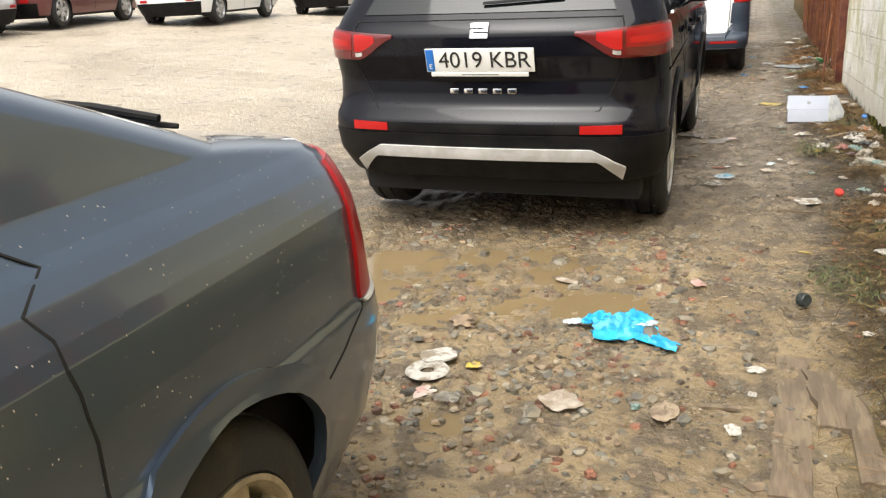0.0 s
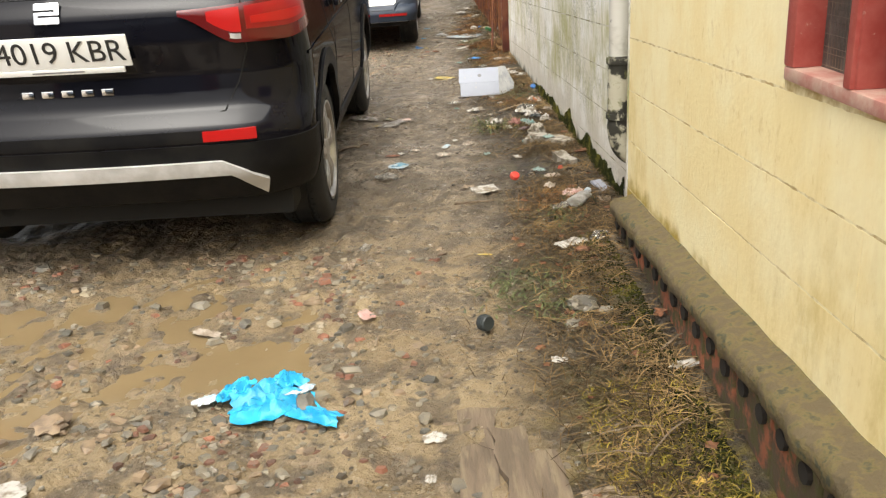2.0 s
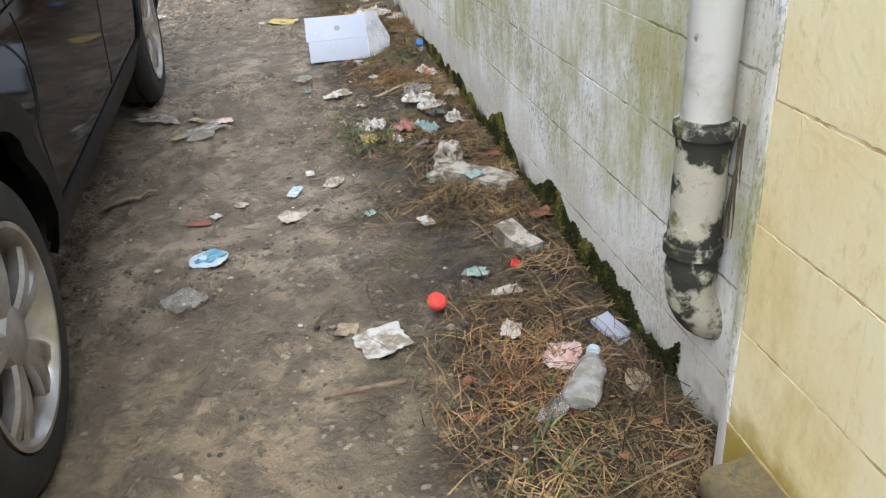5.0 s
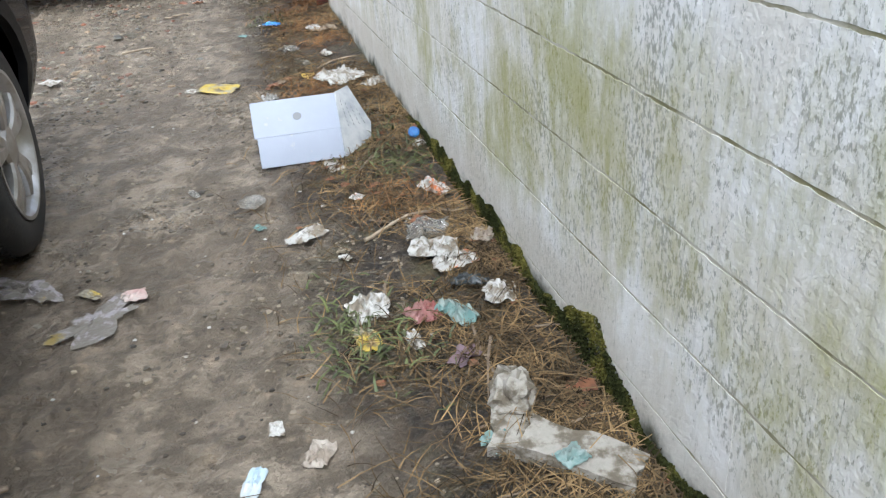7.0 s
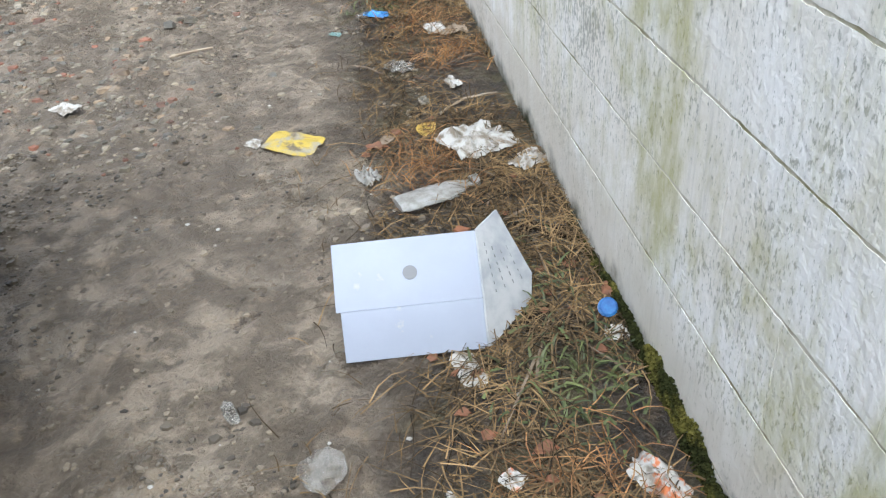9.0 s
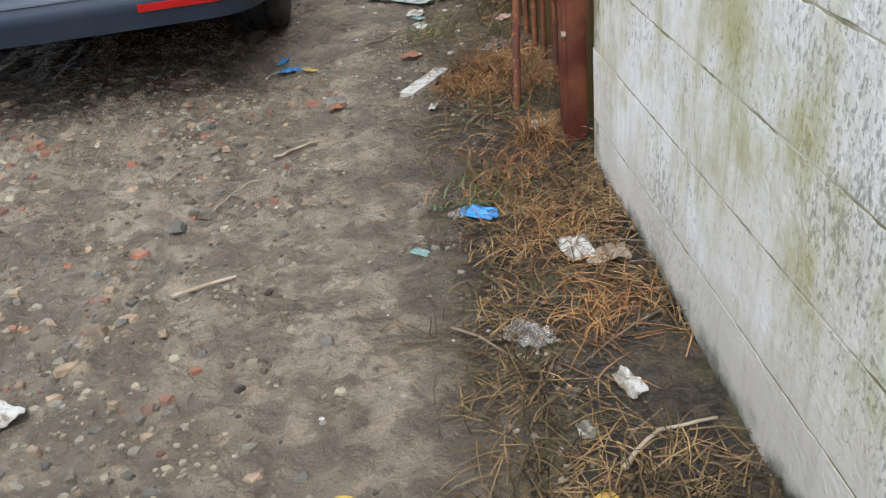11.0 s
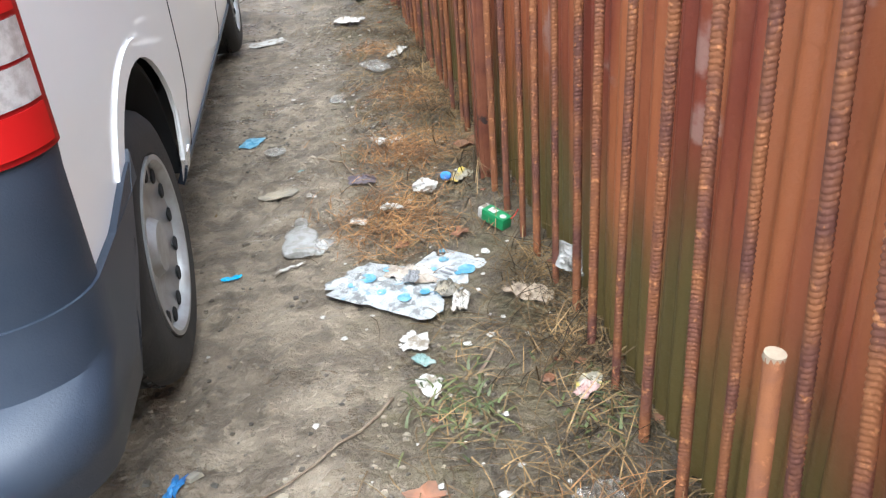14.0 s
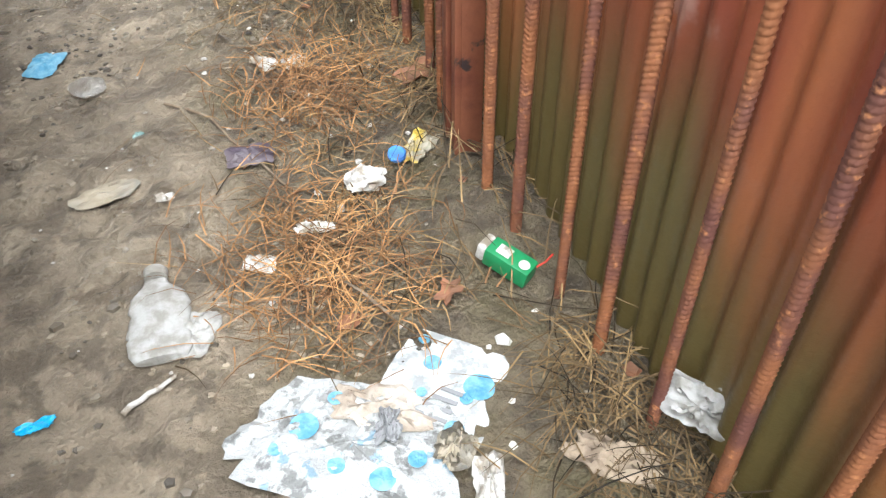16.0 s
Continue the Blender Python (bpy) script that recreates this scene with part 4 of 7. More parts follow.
def number_plate(car, m, text, size=0.094, wide=0.8, band=True, width=0.52):
    p = part("number_plate", box(-width / 2, width / 2, -0.004, 0.004, -0.056, 0.056, 0.003), PLATEWHITE, car, "white plate with black figures", m)
    if band:
        part("plate_band", box(-width / 2 + 0.003, -width / 2 + 0.042, -0.0055, 0.0, -0.052, 0.052, 0.001), PLATEBLUE, p, "blue band")
        letters("E", 0.034, 0.0006, PLATEWHITE, p, pose(-width / 2 + 0.0225, -0.0062, -0.03, 90, 0, 0), "plate_letter")
    part("plate_holder", box(-width / 2 + 0.02, width / 2 - 0.03, -0.006, 0.004, -0.078, -0.057, 0.003), PLATEWHITE, p, "plate holder with tiny print")
    part("holder_print", box(-0.09, 0.09, -0.0068, -0.005, -0.071, -0.066), INK, p)
    words = text.split()
    for word, x in zip(words, (-0.088, 0.147) if len(words) > 1 else (0.0,)):
        letters(word, size, 0.0007, PLATEBLACK, p, pose(x, -0.0058, -0.001, 90, 0, 0), "plate_text", "", wide)
    return p


def build_suv():
    car = thing("suv", "black compact suv with wet paint, silver rear trim and alloy wheels", "car", pose(-1.275, 3.86, 0.012, 0, 1.0, 0.5) @ Matrix.Scale(0.965, 4))
    sh = Shell([(0.2, 0.80, 0.22, 4.2, 0.26), (0.36, 0.87, 0.10, 4.28, 0.26), (0.46, 0.90, 0.03, 4.34, 0.26), (0.6, 0.905, 0.0, 4.36, 0.25), (0.645, 0.905, 0.0, 4.36, 0.25), (0.665, 0.905, 0.045, 4.36, 0.25), (0.72, 0.905, 0.085, 4.35, 0.25),
                (0.83, 0.905, 0.095, 4.33, 0.25), (0.855, 0.905, 0.085, 4.31, 0.25), (0.96, 0.9, 0.045, 4.25, 0.24), (1.06, 0.89, 0.04, 3.9, 0.23), (1.1, 0.88, 0.06, 3.3, 0.22), (1.15, 0.865, 0.1, 3.2, 0.22), (1.3, 0.80, 0.22, 2.95, 0.22), (1.5, 0.71, 0.38, 2.6, 0.22), (1.57, 0.66, 0.46, 2.4, 0.22), (1.6, 0.58, 0.6, 2.2, 0.22)],
               crown=0.07, arches=((0.80, 0.35, 0.395), (3.43, 0.35, 0.395)), sill=0.32)
    sh.body(car, BLACKPAINT, 1.6)
    b = lambda s: sh.bottom(s)
    e = sh.a + sh.arc
    # bumper plastic, trim and reflectors
    sh.patch("bumper", -e - 0.1, e + 0.1, lambda s: max(0.33, b(s)), 0.575, TRIMPLASTIC, car, 0.006, 0.012, 60, 8, "black plastic lower bumper")
    sh.patch("bumper_recess", -0.56, 0.56, 0.585, 0.632, TRIMPLASTIC, car, 0.003, 0.006, 30, 3, "black bumper step")
    sh.patch("skid_trim", -0.74, 0.74, lambda s: 0.455 if abs(s) < 0.6 else 0.455 - (abs(s) - 0.6) * 0.75, lambda s: 0.51 if abs(s) < 0.56 else 0.51 - (abs(s) - 0.56) * 0.5, SILVERTRIM, car, 0.02, 0.03, 50, 4, "satin silver bumper trim")
    for q in (-1, 1):
        sh.patch("reflector", q * 0.50, q * 0.70, lambda s: 0.59 + 0.01 * (abs(s) - 0.5), lambda s: 0.628 + 0.03 * (abs(s) - 0.5), LAMPBRIGHT, car, 0.011, 0.012, 8, 2, "red bumper reflector")
        lo = lambda s: 1.056 - 0.105 * step(0.44, 0.66, abs(s)) + 0.03 * step(0.85, 1.1, abs(s))
        hi = lambda s: 1.055 + 0.035 * step(0.4, 1.0, abs(s)) + 0.012 * step(0.42, 0.46, abs(s))
        lamp = sh.patch("tail_lamp", q * 0.46, q * 1.10, lo, hi, LAMPDARK, car, 0.012, 0.02, 30, 8, "dark red wrapped tail lamp")
        sh.patch("lens", q * 0.56, q * 0.68, lambda s: lo(s) + 0.036, lambda s: hi(s) - 0.012, LAMPBRIGHT, lamp, 0.0145, 0.006, 14, 4, "bright red lens")
        sh.patch("lens", q * 0.70, q * 1.04, lambda s: lo(s) + 0.045, lambda s: hi(s) - 0.012, LAMPRED, lamp, 0.0145, 0.006, 18, 4, "red lens")
        sh.patch("lens", q * 0.72, q * 0.99, lambda s: lo(s) + 0.065, lambda s: hi(s) - 0.045, LAMPBRIGHT, lamp, 0.0165, 0.004, 14, 3, "bright red lens")
        sh.patch("reverse_lens", q * 0.635, q * 0.675, lambda s: lo(s) + 0.012, lambda s: lo(s) + 0.03, LAMPCLEAR, lamp, 0.0145, 0.006, 8, 2, "clear reversing lens")
        sh.patch("reverse_lens", q * 0.705, q * 0.86, lambda s: lo(s) + 0.008, lambda s: lo(s) + 0.04 - 0.1 * max(0, abs(s) - 0.74), LAMPDARK, lamp, 0.0145, 0.006, 8, 2)
        sh.line("gap_shade", [(q * 0.69, 1.14), (q * 0.69, 0.92), (q * 0.64, 0.8), (q * 0.58, 0.69)], 0.006, car)
        # side: arch trim, sill trim, doors, glass
        for ya in (0.80, 3.43):
            ss = [sh.s_of(ya - 0.455 * math.cos(math.pi * k / 26)) * q for k in range(27)]
            if ya < 1:
                ss = [s for s in ss if abs(s) > sh.a]
            top = lambda s, ya=ya: 0.35 + math.sqrt(max(0.0, 0.46 ** 2 - (sh.at(s, 0.5).y - ya) ** 2)) + 0.01
            sh.patch("arch_trim", 0, 0, lambda s: max(b(s), 0.25), lambda s: max(top(s), b(s) + 0.02), TRIMPLASTIC, car, 0.012, 0.03, 1, 3, "black plastic wheel arch trim", s_list=ss)
        sh.patch("sill_trim", q * sh.s_of(1.22), q * sh.s_of(3.0), 0.27, 0.42, TRIMPLASTIC, car, 0.01, 0.02, 30, 4, "black plastic sill trim")
        for y in (1.25, 2.2, 3.12):
            sh.line("door_gap_shade", [(q * sh.s_of(y), 0.45), (q * sh.s_of(y), 1.1)], 0.006, car)
        sh.line("door_gap_shade", [(q * sh.s_of(0.95), 1.1), (q * sh.s_of(1.02), 0.92), (q * sh.s_of(1.22), 0.78), (q * sh.s_of(1.26), 0.5)], 0.006, car)
        sh.line("panel_crease", [(q * (e - 0.05), 0.87), (q * sh.s_of(2.0), 0.93), (q * sh.s_of(3.9), 0.96)], 0.012, car, BLACKPAINT, 0.005)
        sh.patch("side_window", q * sh.s_of(0.72), q * sh.s_of(1.3), 1.16, lambda s: 1.18 + 0.27 * step(sh.s_of(0.7), sh.s_of(1.2), abs(s)), TINT, car, 0.004, 0.008, 14, 6, "tinted rear side glass")
        sh.patch("side_window", q * sh.s_of(1.36), q * sh.s_of(2.2), 1.15, 1.47, TINT, car, 0.004, 0.008, 14, 6, "tinted door glass")
        sh.patch("side_window", q * sh.s_of(2.26), q * sh.s_of(3.0), 1.14, lambda s: 1.47 - 0.27 * step(sh.s_of(2.5), sh.s_of(3.1), abs(s)), TINT, car, 0.004, 0.008, 14, 6, "tinted door glass")
        sh.patch("window_trim", q * sh.s_of(0.7), q * sh.s_of(3.1), 1.118, 1.132, CHROME, car, 0.006, 0.01, 40, 1, "bright window strip")
        for y in (1.46, 2.42):
            pos = sh.at(q * sh.s_of(y), 0.99)
            hd = part("door_handle", box(-0.012, 0.014, -0.105, 0.105, -0.017, 0.017, 0.01), BLACKPAINT, car, "", pose(pos.x + q * 0.026, pos.y, 0.99))
            # Black disc behind the handle paints the shade of its hollow.
            part("handle_recess_shade", lathe([(0.0, -0.002), (0.05, -0.002), (0.055, 0.002), (0.0, 0.003)], 20, "X"), GAPSHADE, hd, "", pose(-q * 0.024, 0.02, 0))
        pos = sh.at(q * sh.s_of(2.95), 1.16)
        mi = part("door_mirror", box(-0.11, 0.11, -0.055, 0.07, -0.075, 0.085, 0.04, 4), BLACKPAINT, car, "black door mirror", pose(pos.x + q * 0.16, pos.y, 1.2))
        part("mirror_glass", box(-0.09, 0.09, -0.06, -0.052, -0.055, 0.065, 0.003), TINT, mi)
        part("mirror_stalk", box(-0.08, 0.08, -0.03, 0.03, -0.03, 0.01, 0.01), BLACKPAINT, mi, "", pose(-q * 0.12, 0.02, -0.06))
        part("roof_rail", tube([(q * 0.6, 0.75, 1.57), (q * 0.6, 0.85, 1.63), (q * 0.6, 1.6, 1.645), (q * 0.6, 2.3, 1.61), (q * 0.6, 2.4, 1.57)], [0.014] * 5, 10), TRIMPLASTIC, car)
        pipe = part("exhaust_tip", lathe([(0.026, 0.0), (0.03, 0.0), (0.03, 0.08), (0.0, 0.08)], 16, "X"), UNDER, car, "", pose(q * 0.45, 0.3, 0.27, 0, 0, 90)) if q < 0 else None
    # tailgate
    sh.patch("rear_window", -0.66, 0.66, 1.165, 1.47, TINT, car, 0.004, 0.01, 30, 8, "dark rear window")
    sh.line("gap_shade", [(-0.69, 1.135), (0.69, 1.135)], 0.006, car)
    sh.line("gap_shade", [(-0.58, 0.69), (-0.5, 0.672), (0.5, 0.672), (0.58, 0.69)], 0.008, car)
    sh.line("wiper", [(0.0, 1.2), (0.42, 1.22)], 0.016, car, TRIMPLASTIC, 0.02)
    sh.patch("spoiler", -0.6, 0.6, 1.5, 1.56, BLACKPAINT, car, 0.09, 0.1, 24, 2, "black roof spoiler")
    pl = sh.at(0, 0.92)
    number_plate(car, pose(0.0, pl.y - 0.026, 0.945, 15, 0, 0) @ Matrix.Scale(1.08, 4), "4019 KBR", 0.108, 1.0)
    lg = sh.at(0, 1.085)
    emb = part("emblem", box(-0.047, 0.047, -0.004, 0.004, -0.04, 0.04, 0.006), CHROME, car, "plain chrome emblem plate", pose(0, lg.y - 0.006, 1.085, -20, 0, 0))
    part("emblem_groove", box(-0.047, 0.03, -0.006, 0.0, 0.006, 0.013), BLACKPAINT, emb)
    part("emblem_groove", box(-0.03, 0.047, -0.006, 0.0, -0.014, -0.007), BLACKPAINT, emb)
    for i in range(5):
        p = sh.at(-0.15 + 0.075 * i, 0.785)
        part("badge_bar", box(-0.023, 0.023, -0.004, 0.003, -0.013, 0.013, 0.003), CHROME, car, "chrome badge mark", pose(p.x, p.y - 0.002, 0.785))
    part("underbody", box(-0.78, 0.78, 0.3, 4.1, 0.19, 0.5, 0.03), UNDER, car)
    part("rear_axle", tube([(-0.75, 0.8, 0.3), (0.75, 0.8, 0.3)], 0.05, 10), UNDER, car)
    wheels(car, 0.885, (0.80, 3.43), 0.345, 0.225, 0.232, "twin", ALLOY)
    return car


def build_hatchback():
    car = thing("hatchback", "dark slate hatchback with raindrops, red tail lamp and pale alloy wheels", "car", pose(-1.612, 1.87, 0.0, 0, 0, 180) @ Matrix.Scale(0.94, 4))
    sh = Shell([(0.22, 0.78, 0.16, 4.5, 0.3), (0.4, 0.845, 0.05, 4.62, 0.3), (0.52, 0.866, 0.01, 4.66, 0.3), (0.62, 0.874, 0.0, 4.66, 0.3), (0.68, 0.872, 0.01, 4.64, 0.3), (0.7, 0.865, 0.04, 4.6, 0.3),
                (0.82, 0.863, 0.06, 4.5, 0.29), (0.92, 0.856, 0.085, 4.3, 0.28), (0.95, 0.846, 0.095, 4.2, 0.27), (1.0, 0.82, 0.11, 4.1, 0.26), (1.03, 0.795, 0.125, 3.8, 0.25), (1.05, 0.772, 0.16, 3.4, 0.24), (1.075, 0.752, 0.3, 3.2, 0.22), (1.1, 0.735, 0.46, 3.1, 0.21),
                (1.2, 0.7, 0.72, 2.9, 0.2), (1.3, 0.66, 0.98, 2.7, 0.2), (1.42, 0.58, 1.32, 2.4, 0.2)],
               crown=0.1, arches=((0.9, 0.32, 0.365), (3.64, 0.32, 0.365)), sill=0.24)
    sh.body(car, SLATEPAINT, 1.42, levels=170)
    b = sh.bottom
    for q in (-1, 1):
        s0, s1 = sh.a + sh.arc * 0.3, sh.a + sh.arc * 1.0
        lo = lambda s: 0.7 + 0.03 * (1 - step(s0, s1, abs(s)))
        hi = lambda s: 1.02 - 0.012 * (abs(s) - s0) - 0.3 * max(0.0, (abs(s) - s1 + 0.075) / 0.075) ** 1.6
        lamp = sh.patch("tail_lamp", q * s0, q * s1, lo, hi, LAMPRED, car, 0.009, 0.02, 28, 16, "dull red tail lamp")
        sh.patch("lamp_rim", q * s0, q * (s1 + 0.005), lambda s: lo(s) - 0.014, lambda s: lo(s) - 0.004, SILVERTRIM, lamp, 0.012, 0.02, 20, 1, "pale edge under the lamp")
        # arch lip
        ss = [sh.s_of(0.9 - 0.43 * math.cos(math.pi * k / 30)) * q for k in range(31)]
        sh.patch("arch_lip", 0, 0, lambda s: b(s), lambda s: max(b(s) + 0.004, 0.32 + math.sqrt(max(0.0, 0.425 ** 2 - (sh.at(s, 0.5).y - 0.9) ** 2))), SLATEPAINT, car, 0.012, 0.03, 1, 5, "", s_list=[s for s in ss if abs(s) > sh.a + 0.3])
        sh.line("bumper_gap_shade", [(q * (s1 + 0.0), 0.69), (q * sh.s_of(0.42), 0.64), (q * sh.s_of(0.5), 0.6), (q * sh.s_of(0.6), 0.555)], 0.005, car)
        sh.line("door_gap_shade", [(q * sh.s_of(y), z) for y, z in ((1.52, 1.2), (1.42, 1.12), (1.33, 1.04), (1.25, 0.96), (1.2, 0.88), (1.17, 0.8), (1.165, 0.72), (1.19, 0.63), (1.26, 0.52), (1.33, 0.42), (1.36, 0.3))], 0.005, car)
        sh.line("door_gap_shade", [(q * sh.s_of(2.16), 0.3), (q * sh.s_of(2.16), 1.1)], 0.007, car)
        sh.patch("side_window", q * sh.s_of(1.74), q * sh.s_of(2.14), 1.045, lambda s: 1.07 + 0.25 * step(sh.s_of(1.7), sh.s_of(2.0), abs(s)), TINT, car, 0.005, 0.01, 16, 6, "dark door glass")
        sh.patch("window_seal", q * sh.s_of(1.72), q * sh.s_of(2.14), 1.03, 1.043, TRIMPLASTIC, car, 0.008, 0.012, 16, 1)
        p = sh.at(q * sh.s_of(1.4), 0.82)
        hd = part("door_handle", box(-0.016, 0.016, -0.1, 0.09, -0.02, 0.02, 0.012, 3), TRIMPLASTIC, car, "dark door handle", pose(p.x + q * 0.02, p.y + 0.06, 0.82, 6, 0, 0))
        part("handle_strip", box(-0.004, 0.004, -0.09, 0.08, -0.004, 0.004, 0.002), CHROME, hd, "", pose(q * 0.015, 0, 0.016))
    sh.patch("rear_window", -0.48, 0.48, 1.14, 1.39, TINT, car, 0.004, 0.01, 24, 10, "dark sloping rear window")
    wp = part("wiper", tube([sh.at(-0.2, 1.13) + Vector((0, 0, 0.045)), sh.at(-0.38, 1.115) + Vector((0, 0, 0.045)), sh.at(-0.54, 1.1) + Vector((0, 0, 0.035))], [0.016, 0.013, 0.009], 8), TRIMPLASTIC, car, "black rear wiper")
    part("wiper_blade", tube([sh.at(-0.22, 1.13) + Vector((0, 0, 0.02)), sh.at(-0.42, 1.11) + Vector((0, 0, 0.022)), sh.at(-0.565, 1.095) + Vector((0, 0, 0.018))], [0.008, 0.011, 0.006], 6), TRIMPLASTIC, wp)
    part("wiper_pivot", box(-0.03, 0.03, -0.04, 0.03, -0.01, 0.03, 0.008), TRIMPLASTIC, wp, "", Matrix.Translation(sh.at(-0.2, 1.12) + Vector((0, 0, 0.025))))
    rnd = random.Random(21)
    vs, fs = [], []
    for i in range(420):
        s = -rnd.uniform(sh.a - 0.1, sh.s_of(1.76))
        z = rnd.uniform(0.72, 1.1) if rnd.random() < 0.8 else rnd.uniform(0.5, 0.75)
        if z < b(s) + 0.05:
            continue
        p, n = sh.at(s, z), sh.normal(s, z)
        r = rnd.uniform(0.0007, 0.0019)
        u = n.cross(Vector((0, 0.3, 1))).normalized()
        w = n.cross(u)
        k = len(vs)
        vs += [p + r * (math.cos(a) * u * 0.8 + math.sin(a) * w * 1.3) for a in (0, 1.05, 2.1, 3.14, 4.19, 5.24)] + [p + n * r * 0.6]
        fs += [(k + i2, k + (i2 + 1) % 6, k + 6) for i2 in range(6)]
    ob = part_mesh("raindrop", data_mesh("raindrop", vs, fs, LAMPCLEAR), car, "raindrops on the paint")
    ob["kind"] = "stuff"
    part("underbody", box(-0.74, 0.74, 0.35, 4.3, 0.22, 0.55, 0.03), UNDER, car)
    wheels(car, 0.84, (0.9, 3.64), 0.318, 0.205, 0.208, "single", simple("pale_gold_alloy", (0.5, 0.45, 0.33), rough=0.35, metal=0.6, second=(0.35, 0.3, 0.22), scale=12.0))


def build_van():
    car = thing("van", "white panel van with dark blue-grey bumper and steel wheels", "van", pose(-1.055, 10.37, 0.015))
    sh = Shell([(0.28, 0.90, 0.06, 4.7, 0.16), (0.34, 0.93, 0.02, 4.8, 0.16), (0.42, 0.945, 0.0, 4.85, 0.16), (0.47, 0.945, 0.02, 4.85, 0.16), (0.5, 0.945, 0.1, 4.85, 0.15), (0.6, 0.948, 0.125, 4.85, 0.14), (0.8, 0.95, 0.13, 4.8, 0.13), (0.84, 0.95, 0.14, 4.78, 0.13), (1.1, 0.945, 0.155, 4.5, 0.13),
                (1.2, 0.935, 0.165, 4.0, 0.13), (1.6, 0.87, 0.22, 3.6, 0.13), (1.88, 0.8, 0.28, 3.2, 0.13), (1.96, 0.7, 0.36, 2.9, 0.13)], crown=0.035, arches=((0.92, 0.34, 0.43), (3.9, 0.34, 0.43)), sill=0.33)
    sh.body(car, WHITEPAINT, 1.96)
    b = sh.bottom
    e = sh.a + sh.arc
    ye = sh.s_of(0.57)
    # bumper wraps to the wheel arch, with raised corners
    sh.patch("bumper", -ye, ye, lambda s: max(0.34, b(s) - 0.005 if abs(s) > e else 0.34), lambda s: 0.49 + 0.125 * step(0.695, 0.76, abs(s)), NAVYPLASTIC, car, 0.014, 0.03, 90, 14, "dark blue-grey plastic bumper")
    sh.patch("bumper_step", -sh.a + 0.1, sh.a - 0.1, 0.455, 0.478, NAVYPLASTIC, car, 0.02, 0.02, 50, 2)
    for q in (-1, 1):
        sh.patch("bumper_cap", q * (e + 0.06), q * ye, lambda s: max(0.5, b(s)), lambda s: 0.61 + 0.05 * step(e + 0.1, ye, abs(s)), NAVYPLASTIC, car, 0.013, 0.02, 14, 4)
        sh.patch("corner_panel", q * 0.735, q * (e + 0.012), 0.61, 0.838, NAVYPLASTIC, car, 0.008, 0.02, 18, 6, "dark blue-grey corner panel")
        lamp = sh.patch("tail_lamp", q * 0.75, q * (e + 0.008), 0.84, 1.3, LAMPRED, car, 0.014, 0.03, 18, 10, "red and clear ribbed tail lamp")
        sh.patch("lens", q * 0.79, q * (e - 0.02), 0.85, 0.905, LAMPBRIGHT, lamp, 0.017, 0.006, 14, 3, "bright red lens")
        for k in range(2):
            sh.patch("lens", q * 0.775, q * (e - 0.02), 0.912 + 0.058 * k, 0.964 + 0.058 * k, LAMPCLEAR, lamp, 0.017, 0.006, 14, 1, "ribbed clear lens")
        sh.patch("lens", q * 0.79, q * (e - 0.02), 1.03, 1.28, LAMPBRIGHT, lamp, 0.017, 0.006, 14, 4, "bright red lens")
        sh.patch("reflector", q * 0.54, q * 0.845, 0.4, 0.42, LAMPBRIGHT, car, 0.019, 0.012, 12, 2, "long red reflector")
        sh.line("door_gap_shade", [(q * 0.715, 1.3), (q * 0.72, 0.8), (q * 0.72, 0.53), (q * 0.695, 0.503)], 0.009, car)
        ss = [sh.s_of(0.92 - 0.48 * math.cos(math.pi * k / 26)) * q for k in range(27)]
        sh.patch("arch_lip", 0, 0, lambda s: max(b(s), 0.4), lambda s: max(b(s) + 0.005, 0.34 + math.sqrt(max(0.0, 0.475 ** 2 - (sh.at(s, 0.5).y - 0.92) ** 2))), WHITEPAINT, car, 0.006, 0.012, 1, 5, "", s_list=ss)
        liner = lathe([(0.435, -0.3), (0.435, 0.02), (0.42, 0.02), (0.42, -0.3)], 40, "X", closed=True)
        bmesh.ops.delete(liner, geom=[v for v in liner.verts if v.co.z < -0.02], context="VERTS")
        part("arch_liner", liner, UNDER, car, "", pose(q * 0.9, 0.92, 0.34) if q > 0 else pose(-0.9, 0.92, 0.34, 0, 0, 180))
        sh.patch("sill_trim", q * sh.s_of(1.32), q * sh.s_of(3.45), 0.31, 0.36, NAVYPLASTIC, car, 0.006, 0.02, 30, 2)
        for y in (1.5, 2.75):
            sh.line("door_gap_shade", [(q * sh.s_of(y), 0.36), (q * sh.s_of(y), 1.7)], 0.008, car)
        sh.patch("side_window", q * sh.s_of(2.85), q * sh.s_of(3.6), 1.15, 1.6, TINT, car, 0.005, 0.01, 10, 5, "dark cab glass")
    sh.line("door_gap_shade", [(-0.71, 0.503), (0.71, 0.503)], 0.009, car)
    sh.patch("rear_window", -0.64, 0.64, 1.28, 1.72, TINT, car, 0.005, 0.01, 24, 6, "dark tailgate window")
    p = sh.at(0, 1.02)
    number_plate(car, pose(0.03, p.y - 0.014, 0.985, -4, 0, 0), "HSV", 0.11, 1.0, band=False)
    sh.patch("tailgate_grip", -0.095, 0.095, 0.655, 0.71, NAVYPLASTIC, car, 0.012, 0.016, 14, 4, "dark tailgate grip")
    t = sh.at(0.62, 0.955)
    letters("TDI", 0.048, 0.003, STEELWHEEL, car, pose(0.635, t.y - 0.004, 0.937, 88, 0, 0), "badge", "silver TDI badge", 1.25)
    part("underbody", box(-0.84, 0.84, 0.3, 4.5, 0.26, 0.5, 0.03), UNDER, car)
    wheels(car, 0.925, (0.92, 3.9), 0.33, 0.215, 0.213, "steel", STEELWHEEL)


